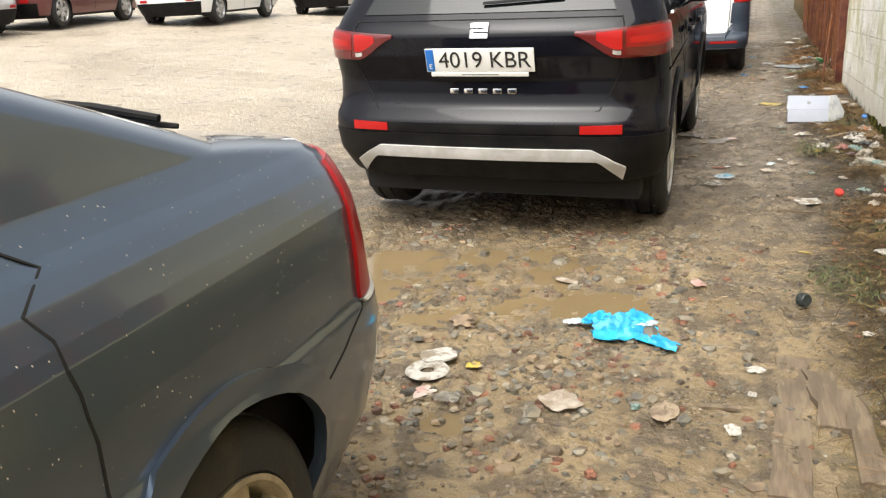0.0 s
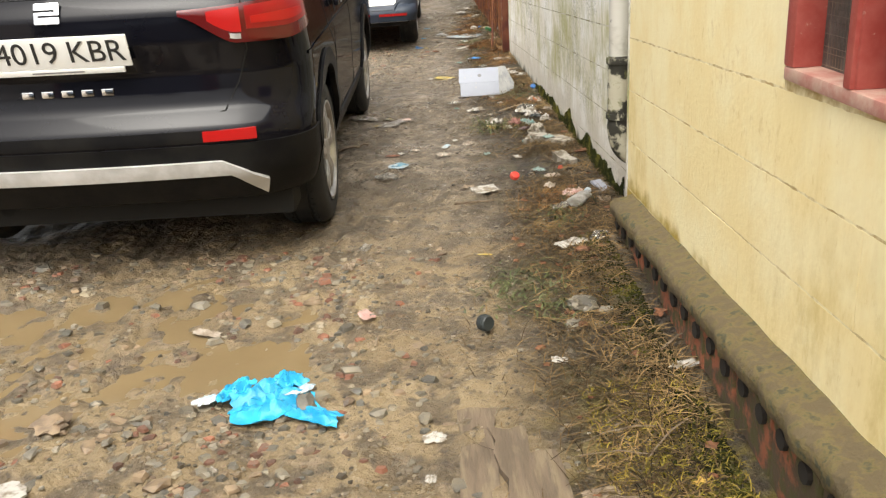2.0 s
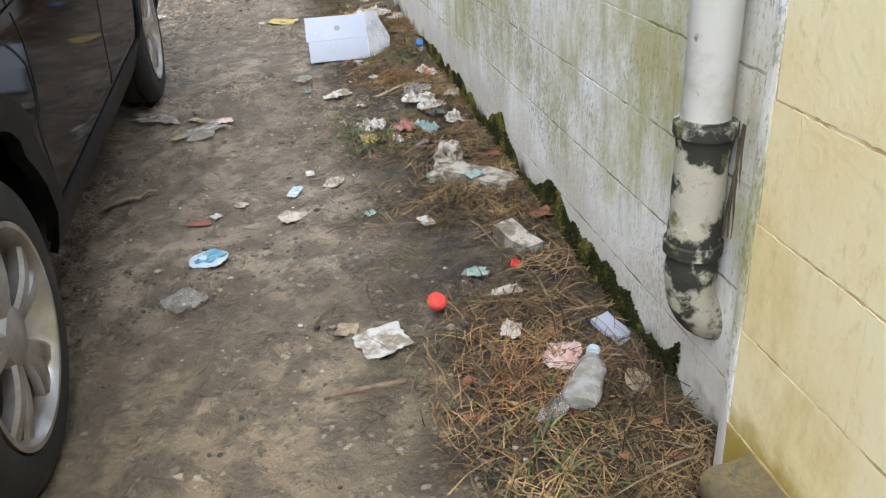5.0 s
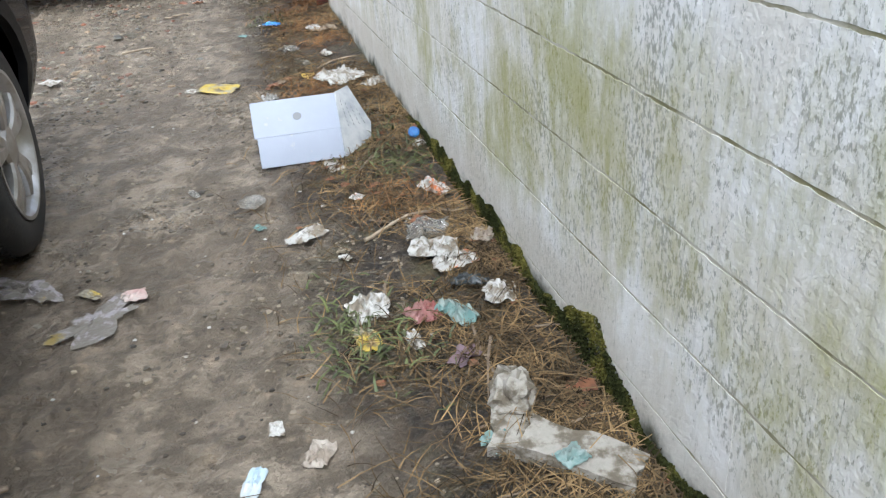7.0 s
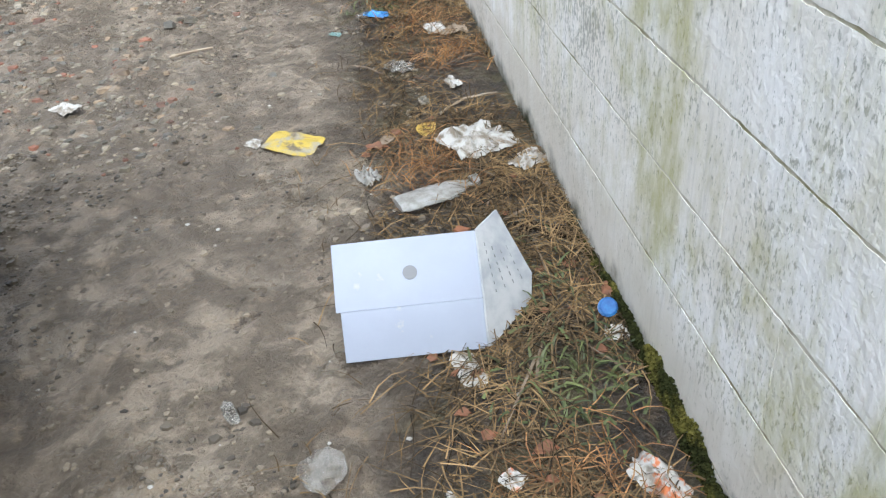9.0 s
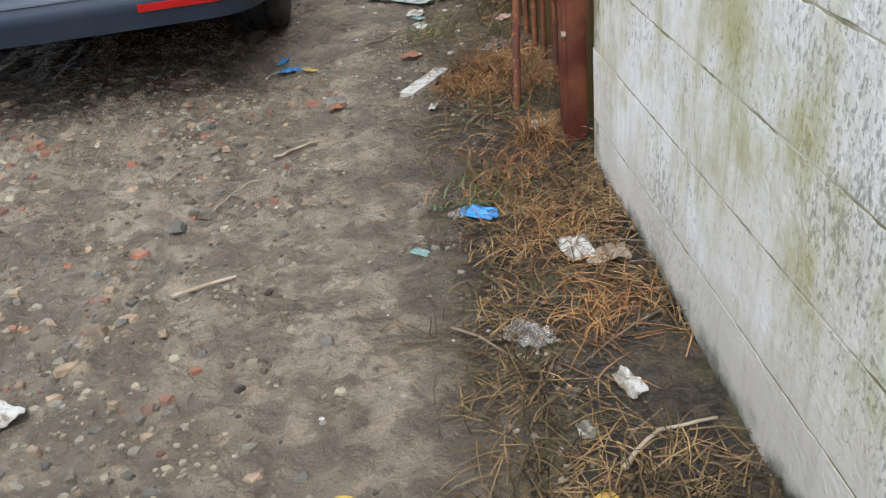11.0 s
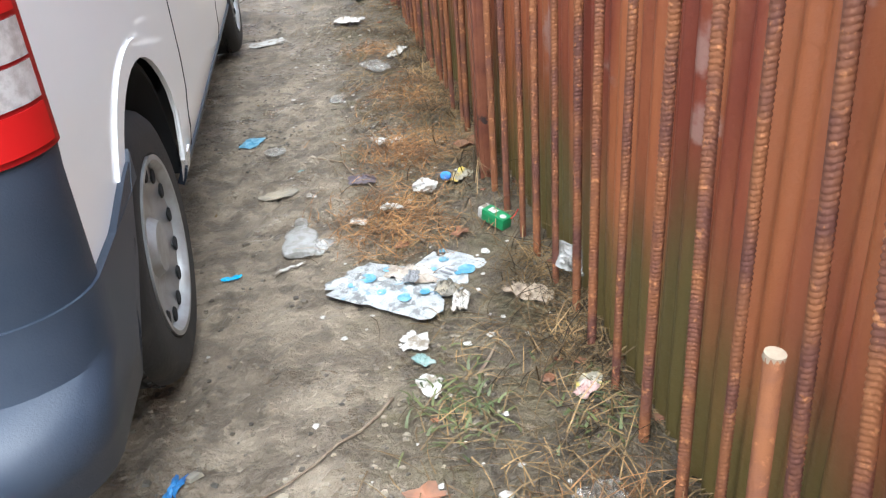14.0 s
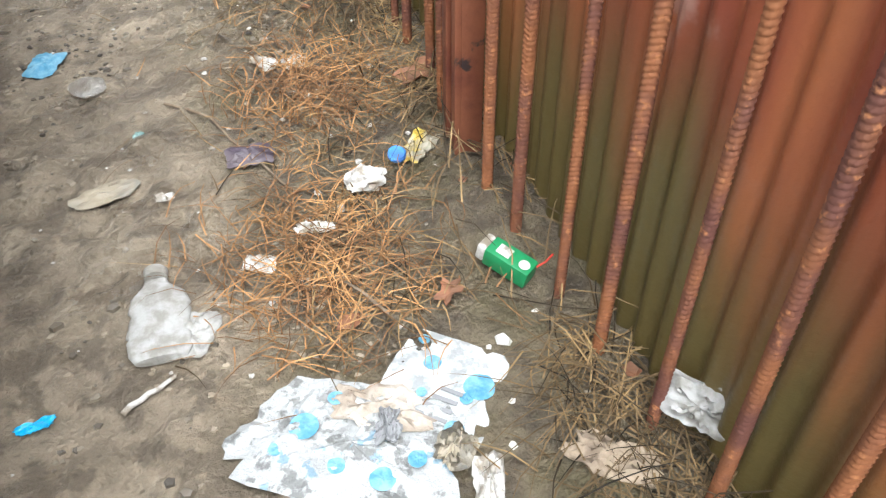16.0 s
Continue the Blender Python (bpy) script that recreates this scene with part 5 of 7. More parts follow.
def build_far_car(name, label, m, paint, group="", tall=1.0):
    car = thing(name, label, "car", m, group)
    sh = Shell([(0.2, 0.78, 0.12, 4.1, 0.3), (0.45, 0.85, 0.02, 4.2, 0.3), (0.6, 0.86, 0.0, 4.2, 0.3), (0.85, 0.86, 0.08, 4.1, 0.28), (0.95, 0.83, 0.14, 3.6, 0.26), (1.0, 0.8, 0.2, 3.2, 0.25), (1.3 * tall, 0.66, 0.6, 2.7, 0.25), (1.45 * tall, 0.55, 0.9, 2.3, 0.25)],
               crown=0.06, arches=((0.75, 0.32, 0.36), (3.3, 0.32, 0.36)), sill=0.25)
    sh.body(car, paint, 1.45 * tall, n=90, levels=24)
    for q in (-1, 1):
        sh.patch("tail_lamp", q * (sh.a + 0.05), q * (sh.a + sh.arc), 0.72, 0.9, LAMPRED, car, 0.008, 0.02, 8, 3, "red tail lamp")
        sh.patch("reflector", q * 0.45, q * 0.62, 0.5, 0.55, LAMPBRIGHT, car, 0.008, 0.01, 4, 1)
        sh.patch("side_window", q * sh.s_of(1.0), q * sh.s_of(2.9), 1.02, 1.3 * tall, TINT, car, 0.005, 0.01, 12, 4, "dark side glass")
        sh.line("door_gap_shade", [(q * sh.s_of(2.0), 0.3), (q * sh.s_of(2.0), 1.0)], 0.008, car)
    sh.patch("bumper", -sh.a - 0.2, sh.a + 0.2, 0.24, 0.48, TRIMPLASTIC, car, 0.008, 0.02, 24, 3, "dark bumper")
    part("underbody", box(-0.74, 0.74, 0.3, 3.9, 0.2, 0.5, 0.03), UNDER, car)
    wheels(car, 0.84, (0.75, 3.3), 0.315, 0.2, 0.205, "single", ALLOY)
    return car


build_suv()
build_hatchback()
build_van()


def on_yard(x, y, turn):
    return pose(x, y, ground_z(x, y), 0, 0, turn)


build_far_car("parked_car", "silver grey car with dark bumper, parked across the yard", on_yard(-12.6, 11.6, 100), SILVERPAINT, "cars across the yard")
build_far_car("parked_car", "dark red hatchback parked across the yard", on_yard(-13.6, 12.6, 12), MAROONPAINT, "cars across the yard")
build_far_car("parked_car", "white car with alloy wheels parked across the yard", on_yard(-11.6, 15.0, 8), WHITEPAINT, "cars across the yard")
build_far_car("parked_car", "pale silver car parked across the yard", on_yard(-10.4, 19.5, 10), SILVERPAINT, "cars across the yard")
build_far_car("parked_car", "dark red car parked beyond the van", on_yard(-1.0, 17.3, 0), MAROONPAINT)


# ---- litter and small things ----
def gz(x, y):
    return max(ground_z(x, y), -0.021)


def place(x, y, turn=0.0, lift=0.0, rx=0.0, ry=0.0):
    return pose(x, y, gz(x, y) + lift, rx, ry, turn)


def outline(rnd, n, jag):
    o = rnd.uniform(0, 90)
    return [1 + 1.5 * jag * noise.noise(Vector((1.3 * math.cos(2 * math.pi * i / n), 1.3 * math.sin(2 * math.pi * i / n), o))) + 0.4 * jag * noise.noise(Vector((4 * math.cos(2 * math.pi * i / n), 4 * math.sin(2 * math.pi * i / n), o))) + 0.25 * jag * rnd.uniform(-1, 1) for i in range(n)]


def sheet_bm(sx, sy, jag, height, seed, n=16, wave=3.0, thick=0.0015, square=0.5):
    """A crumpled sheet with a torn outline, sx by sy."""
    rnd = random.Random(seed)
    bm = bmesh.new()
    ang = 44
    rim = outline(rnd, ang, jag)
    rings, layers = 9, []
    off = rnd.uniform(0, 50)
    for lay in (0, 1):
        grid = []
        for r in range(rings + 1):
            row = []
            for k in range(ang):
                a = 2 * math.pi * k / ang
                c, s = math.cos(a), math.sin(a)
                sq = 1 / max(abs(c), abs(s)) * square + (1 - square)
                q = r / rings * rim[k] * sq
                x, y = sx / 2 * c * q, sy / 2 * s * q
                h = height * (0.5 + 0.9 * noise.noise(Vector((x / sx * wave + off, y / sy * wave, seed * 0.7))) + 0.5 * noise.noise(Vector((x / sx * wave * 3 + off, y / sy * wave * 3, seed))))
                h = max(0.0, h) * (1 - 0.5 * (r / rings) ** 2)
                row.append(bm.verts.new((x, y, h + 0.002 + (0 if lay else thick))))
            grid.append(row)
        layers.append(grid)
    for lay, grid in enumerate(layers):
        for r in range(rings):
            for k in range(ang):
                j = (k + 1) % ang
                f = (grid[r][k], grid[r + 1][k], grid[r + 1][j], grid[r][j])
                if r == 0:
                    f = (grid[0][0], grid[1][k], grid[1][j]) if k else (grid[0][0], grid[1][0], grid[1][1])
                if len(set(f)) == len(f):
                    try:
                        bm.faces.new(f if lay == 0 else f[::-1])
                    except ValueError:
                        pass
    for k in range(ang):
        j = (k + 1) % ang
        bm.faces.new((layers[0][-1][k], layers[1][-1][k], layers[1][-1][j], layers[0][-1][j]))
    loose = [v for v in bm.verts if not v.link_faces]
    bmesh.ops.delete(bm, geom=loose, context="VERTS")
    return bm


SEED = [100]


def scrap(x, y, sx, sy, material, label, category="litter", h=0.012, turn=None, jag=0.2, name="scrap", square=0.75, wave=3.0, lift=0.0, group="", rx=0, ry=0):
    SEED[0] += 1
    rnd = random.Random(SEED[0])
    t = rnd.uniform(0, 360) if turn is None else turn
    q = 0.3 * max(sx, sy)
    lift += 0.75 * (max(gz(x + a * q, y + b * q) for a in (-1, 0, 1) for b in (-1, 0, 1)) - gz(x, y))
    return solo(name, sheet_bm(sx * 0.85, sy * 0.85, jag, h * 0.8, SEED[0], wave=wave * 1.6, square=square), material, label, category, place(x, y, t, lift, rx, ry), group, sharp=60)


def wad(x, y, r, material, label, category="litter", flat=0.6, name="paper_wad", lift=0.0):
    SEED[0] += 1
    bm = bmesh.new()
    bmesh.ops.create_icosphere(bm, subdivisions=3, radius=1)
    for v in bm.verts:
        d = 1 + 0.45 * noise.noise(v.co * 1.7 + Vector((SEED[0], 0, 0))) + 0.35 * noise.noise(v.co * 4.5 + Vector((0, SEED[0], 0)))
        v.co = Vector((v.co.x * d * r, v.co.y * d * r * 0.8, (v.co.z * d * flat + flat * 0.75) * r))
    return solo(name, bm, material, label, category, place(x, y, SEED[0] * 57 % 360, lift), sharp=30)


def stick(x0, y0, x1, y1, r, material, label, bend=0.02, lift=0.004, name="stick", category="stick"):
    SEED[0] += 1
    rnd = random.Random(SEED[0])
    pts, n = [], 7
    dx, dy = x1 - x0, y1 - y0
    ln = math.hypot(dx, dy)
    r *= 0.62
    for i in range(n):
        q = i / (n - 1)
        o = bend * (math.sin(q * 3.14) + rnd.uniform(-0.2, 0.2))
        x, y = x0 + dx * q - dy / ln * o, y0 + dy * q + dx / ln * o
        pts.append((x, y, gz(x, y) + r + lift + 0.004 * rnd.random()))
    return solo(name, tube(pts, [r * (1 - 0.45 * i / n) for i in range(n)], 8), material, label, category)


def flat_piece(x, y, sx, sy, t, material, label, name, category, turn=0.0, tilt=0.0, lift=0.0, jag=0.0):
    """A flat board with worn edges."""
    SEED[0] += 1
    rnd = random.Random(SEED[0])
    bm = box(-sx / 2, sx / 2, -sy / 2, sy / 2, 0, t)
    bmesh.ops.subdivide_edges(bm, edges=bm.edges, cuts=5, use_grid_fill=True)
    for v in bm.verts:
        k = noise.noise(Vector((v.co.x * 25 + SEED[0], v.co.y * 25, v.co.z * 9)))
        v.co += Vector((jag * k, jag * noise.noise(Vector((v.co.y * 25, v.co.x * 25 + SEED[0], 3))), 0.15 * jag * k))
    return solo(name, bm, material, label, category, place(x, y, turn, lift, tilt, 0), sharp=40)


def leaf(x, y, ln, material, label, turn=0, lobed=True, lift=0.006):
    SEED[0] += 1
    rnd = random.Random(SEED[0])
    bm = bmesh.new()
    n = 22
    top, bot = [], []
    for i in range(n):
        a = 2 * math.pi * i / n
        r = (0.5 + (0.17 * math.cos(5 * a) if lobed else 0.05 * math.cos(3 * a))) * ln
        x2, y2 = r * math.cos(a), r * 0.62 * math.sin(a)
        z = 0.16 * ln * abs(math.sin(a)) + 0.08 * ln * rnd.random()
        top.append(bm.verts.new((x2, y2, z + 0.0012)))
        bot.append(bm.verts.new((x2, y2, z)))
    ct, cb = bm.verts.new((0, 0, 0.004)), bm.verts.new((0, 0, 0.003))
    for i in range(n):
        j = (i + 1) % n
        bm.faces.new((ct, top[i], top[j]))
        bm.faces.new((cb, bot[j], bot[i]))
        bm.faces.new((top[i], bot[i], bot[j], top[j]))
    return solo("fallen_leaf", bm, material, label, "leaf", place(x, y, turn, lift), sharp=60)


def cap(x, y, r, h, material, label, turn=0, rx=0, name="bottle_cap"):
    t = thing(name, label, "cap", place(x, y, turn, 0.006 + (r if rx else 0), rx))
    bm = lathe([(0.0, h), (r * 0.86, h), (r, h * 0.85), (r, 0.0), (r * 0.88, 0.0), (r * 0.86, h * 0.8), (0.0, h * 0.8)], 28)
    part("cap_body", bm, material, t)
    for k in range(3):
        part("cap_ring", lathe([(r - 0.001, h * (0.15 + 0.25 * k)), (r + 0.0016, h * (0.18 + 0.25 * k)), (r + 0.0016, h * (0.27 + 0.25 * k)), (r - 0.001, h * (0.3 + 0.25 * k))], 28), material, t)
    return t


def crushed_bottle(x, y, ln, r, material, cap_mat, label, turn, flat=0.45, lift=0.0):
    SEED[0] += 1
    t = thing("plastic_bottle", label, "bottle", place(x, y, turn, 0.004 + lift))
    prof = [(0.0, 0.0), (r * 0.85, 0.002), (r, 0.02), (r, ln * 0.25), (r * 0.93, ln * 0.28), (r, ln * 0.31), (r, ln * 0.52), (r * 0.93, ln * 0.55), (r, ln * 0.6), (r * 0.9, ln * 0.75), (r * 0.45, ln * 0.9), (r * 0.38, ln * 0.95), (r * 0.38, ln)]
    bm = lathe(prof, 24, "X")
    for v in bm.verts:
        d = 1 + 0.22 * noise.noise(Vector((v.co.x * 22, v.co.y * 18 + SEED[0], v.co.z * 18)))
        v.co = Vector((v.co.x, v.co.y * d * 1.15, (v.co.z * d + r) * flat))
    part("bottle_body", bm, material, t, sharp=60)
    part("cap", lathe([(0.0, ln * 0.97), (r * 0.46, ln * 0.97), (r * 0.48, ln * 1.07), (0.0, ln * 1.08)], 18, "X"), cap_mat, t, "", Matrix.Translation((0, 0, r * flat)))
    return t


def pebble_mesh(seed, r=1.0, flat=0.45, sub=2):
    bm = bmesh.new()
    bmesh.ops.create_icosphere(bm, subdivisions=sub, radius=1)
    for v in bm.verts:
        d = 1 + 0.5 * noise.noise(v.co * 1.3 + Vector((seed * 3.1, 0, 0))) + 0.2 * noise.noise(v.co * 3.5 + Vector((0, seed, 0)))
        v.co = Vector((v.co.x * d * r, v.co.y * d * r * 0.72, v.co.z * d * r * flat))
    return bm


# -- beside the first two cars
def build_blue_glove():
    g = thing("blue_plastic_wrap", "crumpled bright blue plastic film trodden into the mud", "litter", place(-0.45, 2.9, 0, 0.004))
    part("fold", sheet_bm(0.24, 0.2, 0.2, 0.05, 41, wave=4.0), CYAN, g, "", pose(0.02, 0.04, 0, 0, 0, 20))
    part("fold", sheet_bm(0.2, 0.07, 0.25, 0.03, 42, wave=4.0), CYAN, g, "", pose(0.15, -0.05, 0.004, 0, 0, -24))
    part("fold", sheet_bm(0.15, 0.07, 0.25, 0.03, 43, wave=4.0), CYAN, g, "", pose(-0.1, 0.1, 0.006, 0, 0, 52))
    part("fold", sheet_bm(0.12, 0.09, 0.3, 0.04, 44, wave=5.0), CYAN, g, "", pose(0.06, 0.13, 0.008, 0, 0, 5))
    part("tip", sheet_bm(0.08, 0.035, 0.3, 0.015, 45), BLUEGREY, g, "greyish tip", pose(-0.17, 0.05, 0.012, 0, 0, 35))
    part("tip", sheet_bm(0.1, 0.04, 0.3, 0.02, 46), BLUEGREY, g, "greyish inner side", pose(0.1, 0.05, 0.022, 0, 0, 40))


build_blue_glove()


def build_foam_disc():
    d = thing("foam_plate", "broken white foam plate with a hole", "litter", place(-1.03, 2.44, 10, 0.004))
    part("ring", lathe([(0.025, 0.004), (0.03, 0.012), (0.07, 0.013), (0.078, 0.006), (0.07, 0.0), (0.028, 0.0)], 30, closed=True), WHITEPAPER, d)
    part("broken_piece", sheet_bm(0.14, 0.09, 0.2, 0.008, 51, thick=0.006), WHITEPAPER, d, "", pose(0.02, 0.1, 0.008, 0, 0, 25))
    return d


build_foam_disc()
scrap(-0.88, 2.5, 0.06, 0.05, YELLOWPL, "small yellow scrap lying on wet mud")
scrap(-1.0, 2.31, 0.1, 0.07, PINK, "pink and white soggy wrapper on wet gravel", h=0.008)
scrap(-0.9, 2.28, 0.09, 0.08, FILM, "scrap of clear film on wet gravel")
stick(-1.02, 2.22, -0.82, 2.34, 0.005, TWIG, "thin black twig in the mud")
scrap(-0.54, 2.34, 0.14, 0.13, GREYPAPER, "muddy white tissue trodden flat", name="tissue", jag=0.15)
scrap(-0.22, 2.36, 0.14, 0.1, TANPAPER, "round soggy brown card lying in the mud", name="card", square=0.0, jag=0.1)
flat_piece(-0.11, 2.43, 0.22, 0.018, 0.01, PLANK, "thin grey wooden slat on the mud", "slat", "slat", 8, jag=0.006)
wad(-0.31, 2.37, 0.014, TEAL, "small pale green plug in the mud")
scrap(-0.02, 2.31, 0.07, 0.05, WHITEPAPER, "torn white foil scrap on the mud")
cap(0.2, 3.33, 0.026, 0.035, BLACKPL, "ribbed black plastic cap on the mud", 40, 80)
scrap(-0.75, 3.46, 0.13, 0.05, GREYPAPER, "muddy paper strip by the puddle")
scrap(-0.2, 3.48, 0.09, 0.06, PINK, "pinkish flat scrap in the mud", h=0.004)
stick(-0.15, 3.25, -0.07, 3.36, 0.005, BARE, "short pale stick on the mud")
scrap(0.04, 2.72, 0.07, 0.05, WHITEPAPER, "broken white crumbs on the mud", jag=0.5)
scrap(0.03, 2.55, 0.04, 0.03, WHITEPAPER, "small white chip on the mud")
scrap(-0.52, 2.62, 0.035, 0.02, WHITEPAPER, "small white chip on the mud")
wad(-0.38, 1.98, 0.02, STONERED, "small red brick crumb in the mud", name="brick_crumb", category="rubble")
scrap(-0.3, 3.95, 0.1, 0.05, TANPAPER, "flat brown card scrap on the mud")
scrap(-0.25, 4.15, 0.12, 0.06, FILM, "clear film scrap on the mud")
wad(-1.05, 2.9, 0.06, STONEBROWN, "flat pale brown stone in a puddle", name="flat_stone", category="stone", flat=0.3)
flat_piece(0.14, 2.42, 0.095, 0.85, 0.022, PLANK, "muddy flat wooden plank sunk in the track", "plank", "plank", -2, lift=-0.016, jag=0.022)
flat_piece(0.245, 2.55, 0.085, 0.36, 0.028, PLANK, "muddy split wooden plank sunk in the track", "plank", "plank", 3, lift=-0.012, jag=0.024)
flat_piece(0.325, 2.36, 0.075, 0.52, 0.026, PLANK, "grey weathered plank at the verge", "plank", "plank", 2, lift=-0.01, jag=0.022)
crushed_bottle(0.50, 2.14, 0.2, 0.03, STONEBROWN, TEAL, "crushed muddy plastic bottle with a teal neck", 115)
scrap(0.42, 2.44, 0.11, 0.05, TANPAPER, "grey-brown card chip in the straw", turn=10)
scrap(0.76, 2.95, 0.1, 0.045, WHITEPAPER, "bent white paper scrap on straw", turn=20, h=0.02)
leaf(0.65, 2.43, 0.04, LEAFYELLOW, "yellow leaf lying in the moss", 30)
scrap(0.68, 2.08, 0.06, 0.04, WHITEPAPER, "white scrap on dark moss", h=0.02)
scrap(0.42, 3.08, 0.06, 0.04, WHITEPAPER, "small dirty white scrap on straw")
wad(0.55, 3.43, 0.05, STONE, "dark flat stone in the straw", name="mossy_stone", category="stone", flat=0.5)
wad(0.62, 3.38, 0.025, STONE, "dark grey stone in the straw", name="flat_stone", category="stone", flat=0.5)
wad(0.5, 3.3, 0.03, STONE, "grey stone in the straw", name="flat_stone", category="stone", flat=0.5)
leaf(0.78, 3.3, 0.06, LEAFBROWN, "reddish brown leaf on straw", 60)
scrap(0.24, 4.02, 0.1, 0.014, YELLOWPL, "thin yellow strip on the mud", h=0.004, turn=-12)
scrap(0.61, 4.02, 0.16, 0.07, WHITEPAPER, "soaked white paper on straw", h=0.025, turn=25)
scrap(0.72, 4.05, 0.12, 0.08, FILM, "clear film scrap on straw", h=0.03)
scrap(0.67, 4.52, 0.2, 0.05, FILM, "twisted strip of white film on straw", h=0.035, turn=40)
# -- along the white wall
scrap(0.3, 4.87, 0.16, 0.14, WHITEPAPER, "stained white paper trodden into the mud", h=0.01, turn=15, square=0.9, jag=0.15)
scrap(0.22, 4.95, 0.07, 0.07, TANPAPER, "torn stained paper corner")
cap(0.46, 4.96, 0.023, 0.022, REDPLASTIC, "bright red plastic cap on straw", 20, 30)
flat_piece(0.24, 4.7, 0.2, 0.012, 0.008, TWIG, "thin wet splinter on the mud", "splinter", "splinter", 3, jag=0.004)
scrap(0.53, 5.51, 0.05, 0.08, WHITEPAPER, "small white card with dark print on straw", h=0.003, square=1.0, jag=0.04, turn=15)
scrap(-0.158, 5.445, 0.14, 0.12, BLUEGREY, "flattened round white lid with blue print in the mud", h=0.012, square=0.1, jag=0.1)
scrap(-0.155, 5.45, 0.1, 0.08, BLUEINK, "pale blue film label in the mud", h=0.008, lift=0.008, square=0.1, jag=0.3)
scrap(0.1, 5.68, 0.1, 0.09, GREYPAPER, "rolled muddy tissue on the mud", h=0.02)
scrap(-0.2, 5.73, 0.1, 0.05, STONERED, "flat reddish plastic scrap in the mud", h=0.006)
scrap(-0.15, 5.76, 0.04, 0.04, WHITEPAPER, "small white square scrap", square=1.0, jag=0.05)
stick(-0.55, 5.93, -0.37, 6.02, 0.018, PLANK, "short pale broken stick in the mud", 0.0)
scrap(-0.21, 5.2, 0.12, 0.12, FILM, "clear film caught in the mud", h=0.02)
scrap(-0.07, 5.83, 0.06, 0.04, GREYPAPER, "small dirty paper scrap")
scrap(0.36, 5.62, 0.05, 0.035, TEAL, "small teal plastic scrap on straw")
flat_piece(0.755, 5.23, 0.07, 0.15, 0.045, CONCRETE, "broken white plaster lump with a dark twig", "plaster_lump", "rubble", 25, 8, jag=0.009)
scrap(0.72, 5.12, 0.04, 0.03, REDPLASTIC, "small red wrapper in the weeds", h=0.02)
scrap(0.6, 5.1, 0.08, 0.05, TEAL, "dull teal film in the straw", h=0.02)
scrap(0.66, 4.99, 0.1, 0.05, GREYPAPER, "greyish tissue in the straw", h=0.025)
scrap(0.71, 4.66, 0.13, 0.1, PINK, "pink and white wet tissue in the straw", h=0.03)
crushed_bottle(0.69, 4.48, 0.19, 0.035, MILKY, BLUEGREY, "crushed milky bottle with blue label in the straw", 62, 0.6)
leaf(0.84, 4.53, 0.09, TANPAPER, "pale dry leaf standing in the weeds", 80, False)
flat_piece(0.86, 4.73, 0.055, 0.1, 0.012, POLY, "small white tray leaning in the weeds", "tray", "tray", 25, 15, 0.01, jag=0.004)
scrap(0.62, 4.8, 0.08, 0.06, GREYPAPER, "grey soggy lump of paper", h=0.03)
leaf(0.88, 5.35, 0.09, LEAFBROWN, "brown oak leaf at the foot of the wall", 10)
flat_piece(0.757, 5.695, 0.1, 0.24, 0.04, CONCRETE, "broken plaster slab at the foot of the wall", "plaster_slab", "rubble", 48, 4, jag=0.014)
flat_piece(0.66, 5.83, 0.09, 0.12, 0.03, CONCRETE, "broken plaster lump in the straw", "plaster_lump", "rubble", -20, 4, jag=0.012)
wad(0.69, 5.915, 0.06, CONCRETE, "rounded pale stone in the straw", name="rounded_stone", category="stone", flat=0.7)
scrap(0.73, 5.68, 0.07, 0.06, TEAL, "teal film scrap beside the plaster", h=0.02, lift=0.03)
scrap(0.63, 5.82, 0.09, 0.07, TEAL, "pale teal tissue in the straw", h=0.04)
leaf(0.64, 6.1, 0.09, simple("purple_leaf", (0.2, 0.13, 0.16), rough=0.7, second=(0.14, 0.1, 0.1), scale=25.0), "purplish dead leaf on dark soil", 40)
scrap(0.26, 5.92, 0.09, 0.07, GREYPAPER, "crumpled grey tissue on the mud", h=0.03)
scrap(0.12, 5.88, 0.05, 0.1, BLUEGREY, "pale blue striped wrapper on the mud", turn=-20)
scrap(0.18, 6.03, 0.06, 0.04, WHITEPAPER, "small white scrap on the mud")
scrap(0.46, 6.39, 0.15, 0.12, WHITEPAPER, "crumpled white tissue in the straw", h=0.05, name="tissue")
scrap(0.43, 6.26, 0.12, 0.07, YELLOWPL, "white and yellow wrapper in the straw", h=0.012)
scrap(0.54, 6.22, 0.1, 0.04, WHITEPAPER, "white torn strip in the straw", h=0.02)
scrap(0.74, 6.40, 0.13, 0.07, BLACKPL, "crushed black plastic tray in the litter heap", h=0.04, turn=-15, name="tray")
scrap(0.67, 6.28, 0.14, 0.08, TEAL, "pale teal film in the litter heap", h=0.05)
scrap(0.59, 6.31, 0.1, 0.1, simple("faded_red_film", (0.24, 0.07, 0.06), rough=0.5, second=(0.3, 0.16, 0.14), scale=20.0), "faded red film in the litter heap", h=0.05)
scrap(0.80, 6.32, 0.1, 0.12, WHITEPAPER, "white torn card in the litter heap", h=0.04)
scrap(0.74, 6.53, 0.15, 0.1, ORANGE, "white and orange wrapper in the litter heap", h=0.03)
scrap(0.70, 6.60, 0.17, 0.12, WHITEPAPER, "wet white tissue in the litter heap", h=0.05, name="tissue")
scrap(0.71, 6.72, 0.16, 0.13, FILM, "clear film in the litter heap", h=0.05)
scrap(0.85, 6.62, 0.09, 0.09, GREYPAPER, "grey rag by the mossy wall foot", h=0.04)
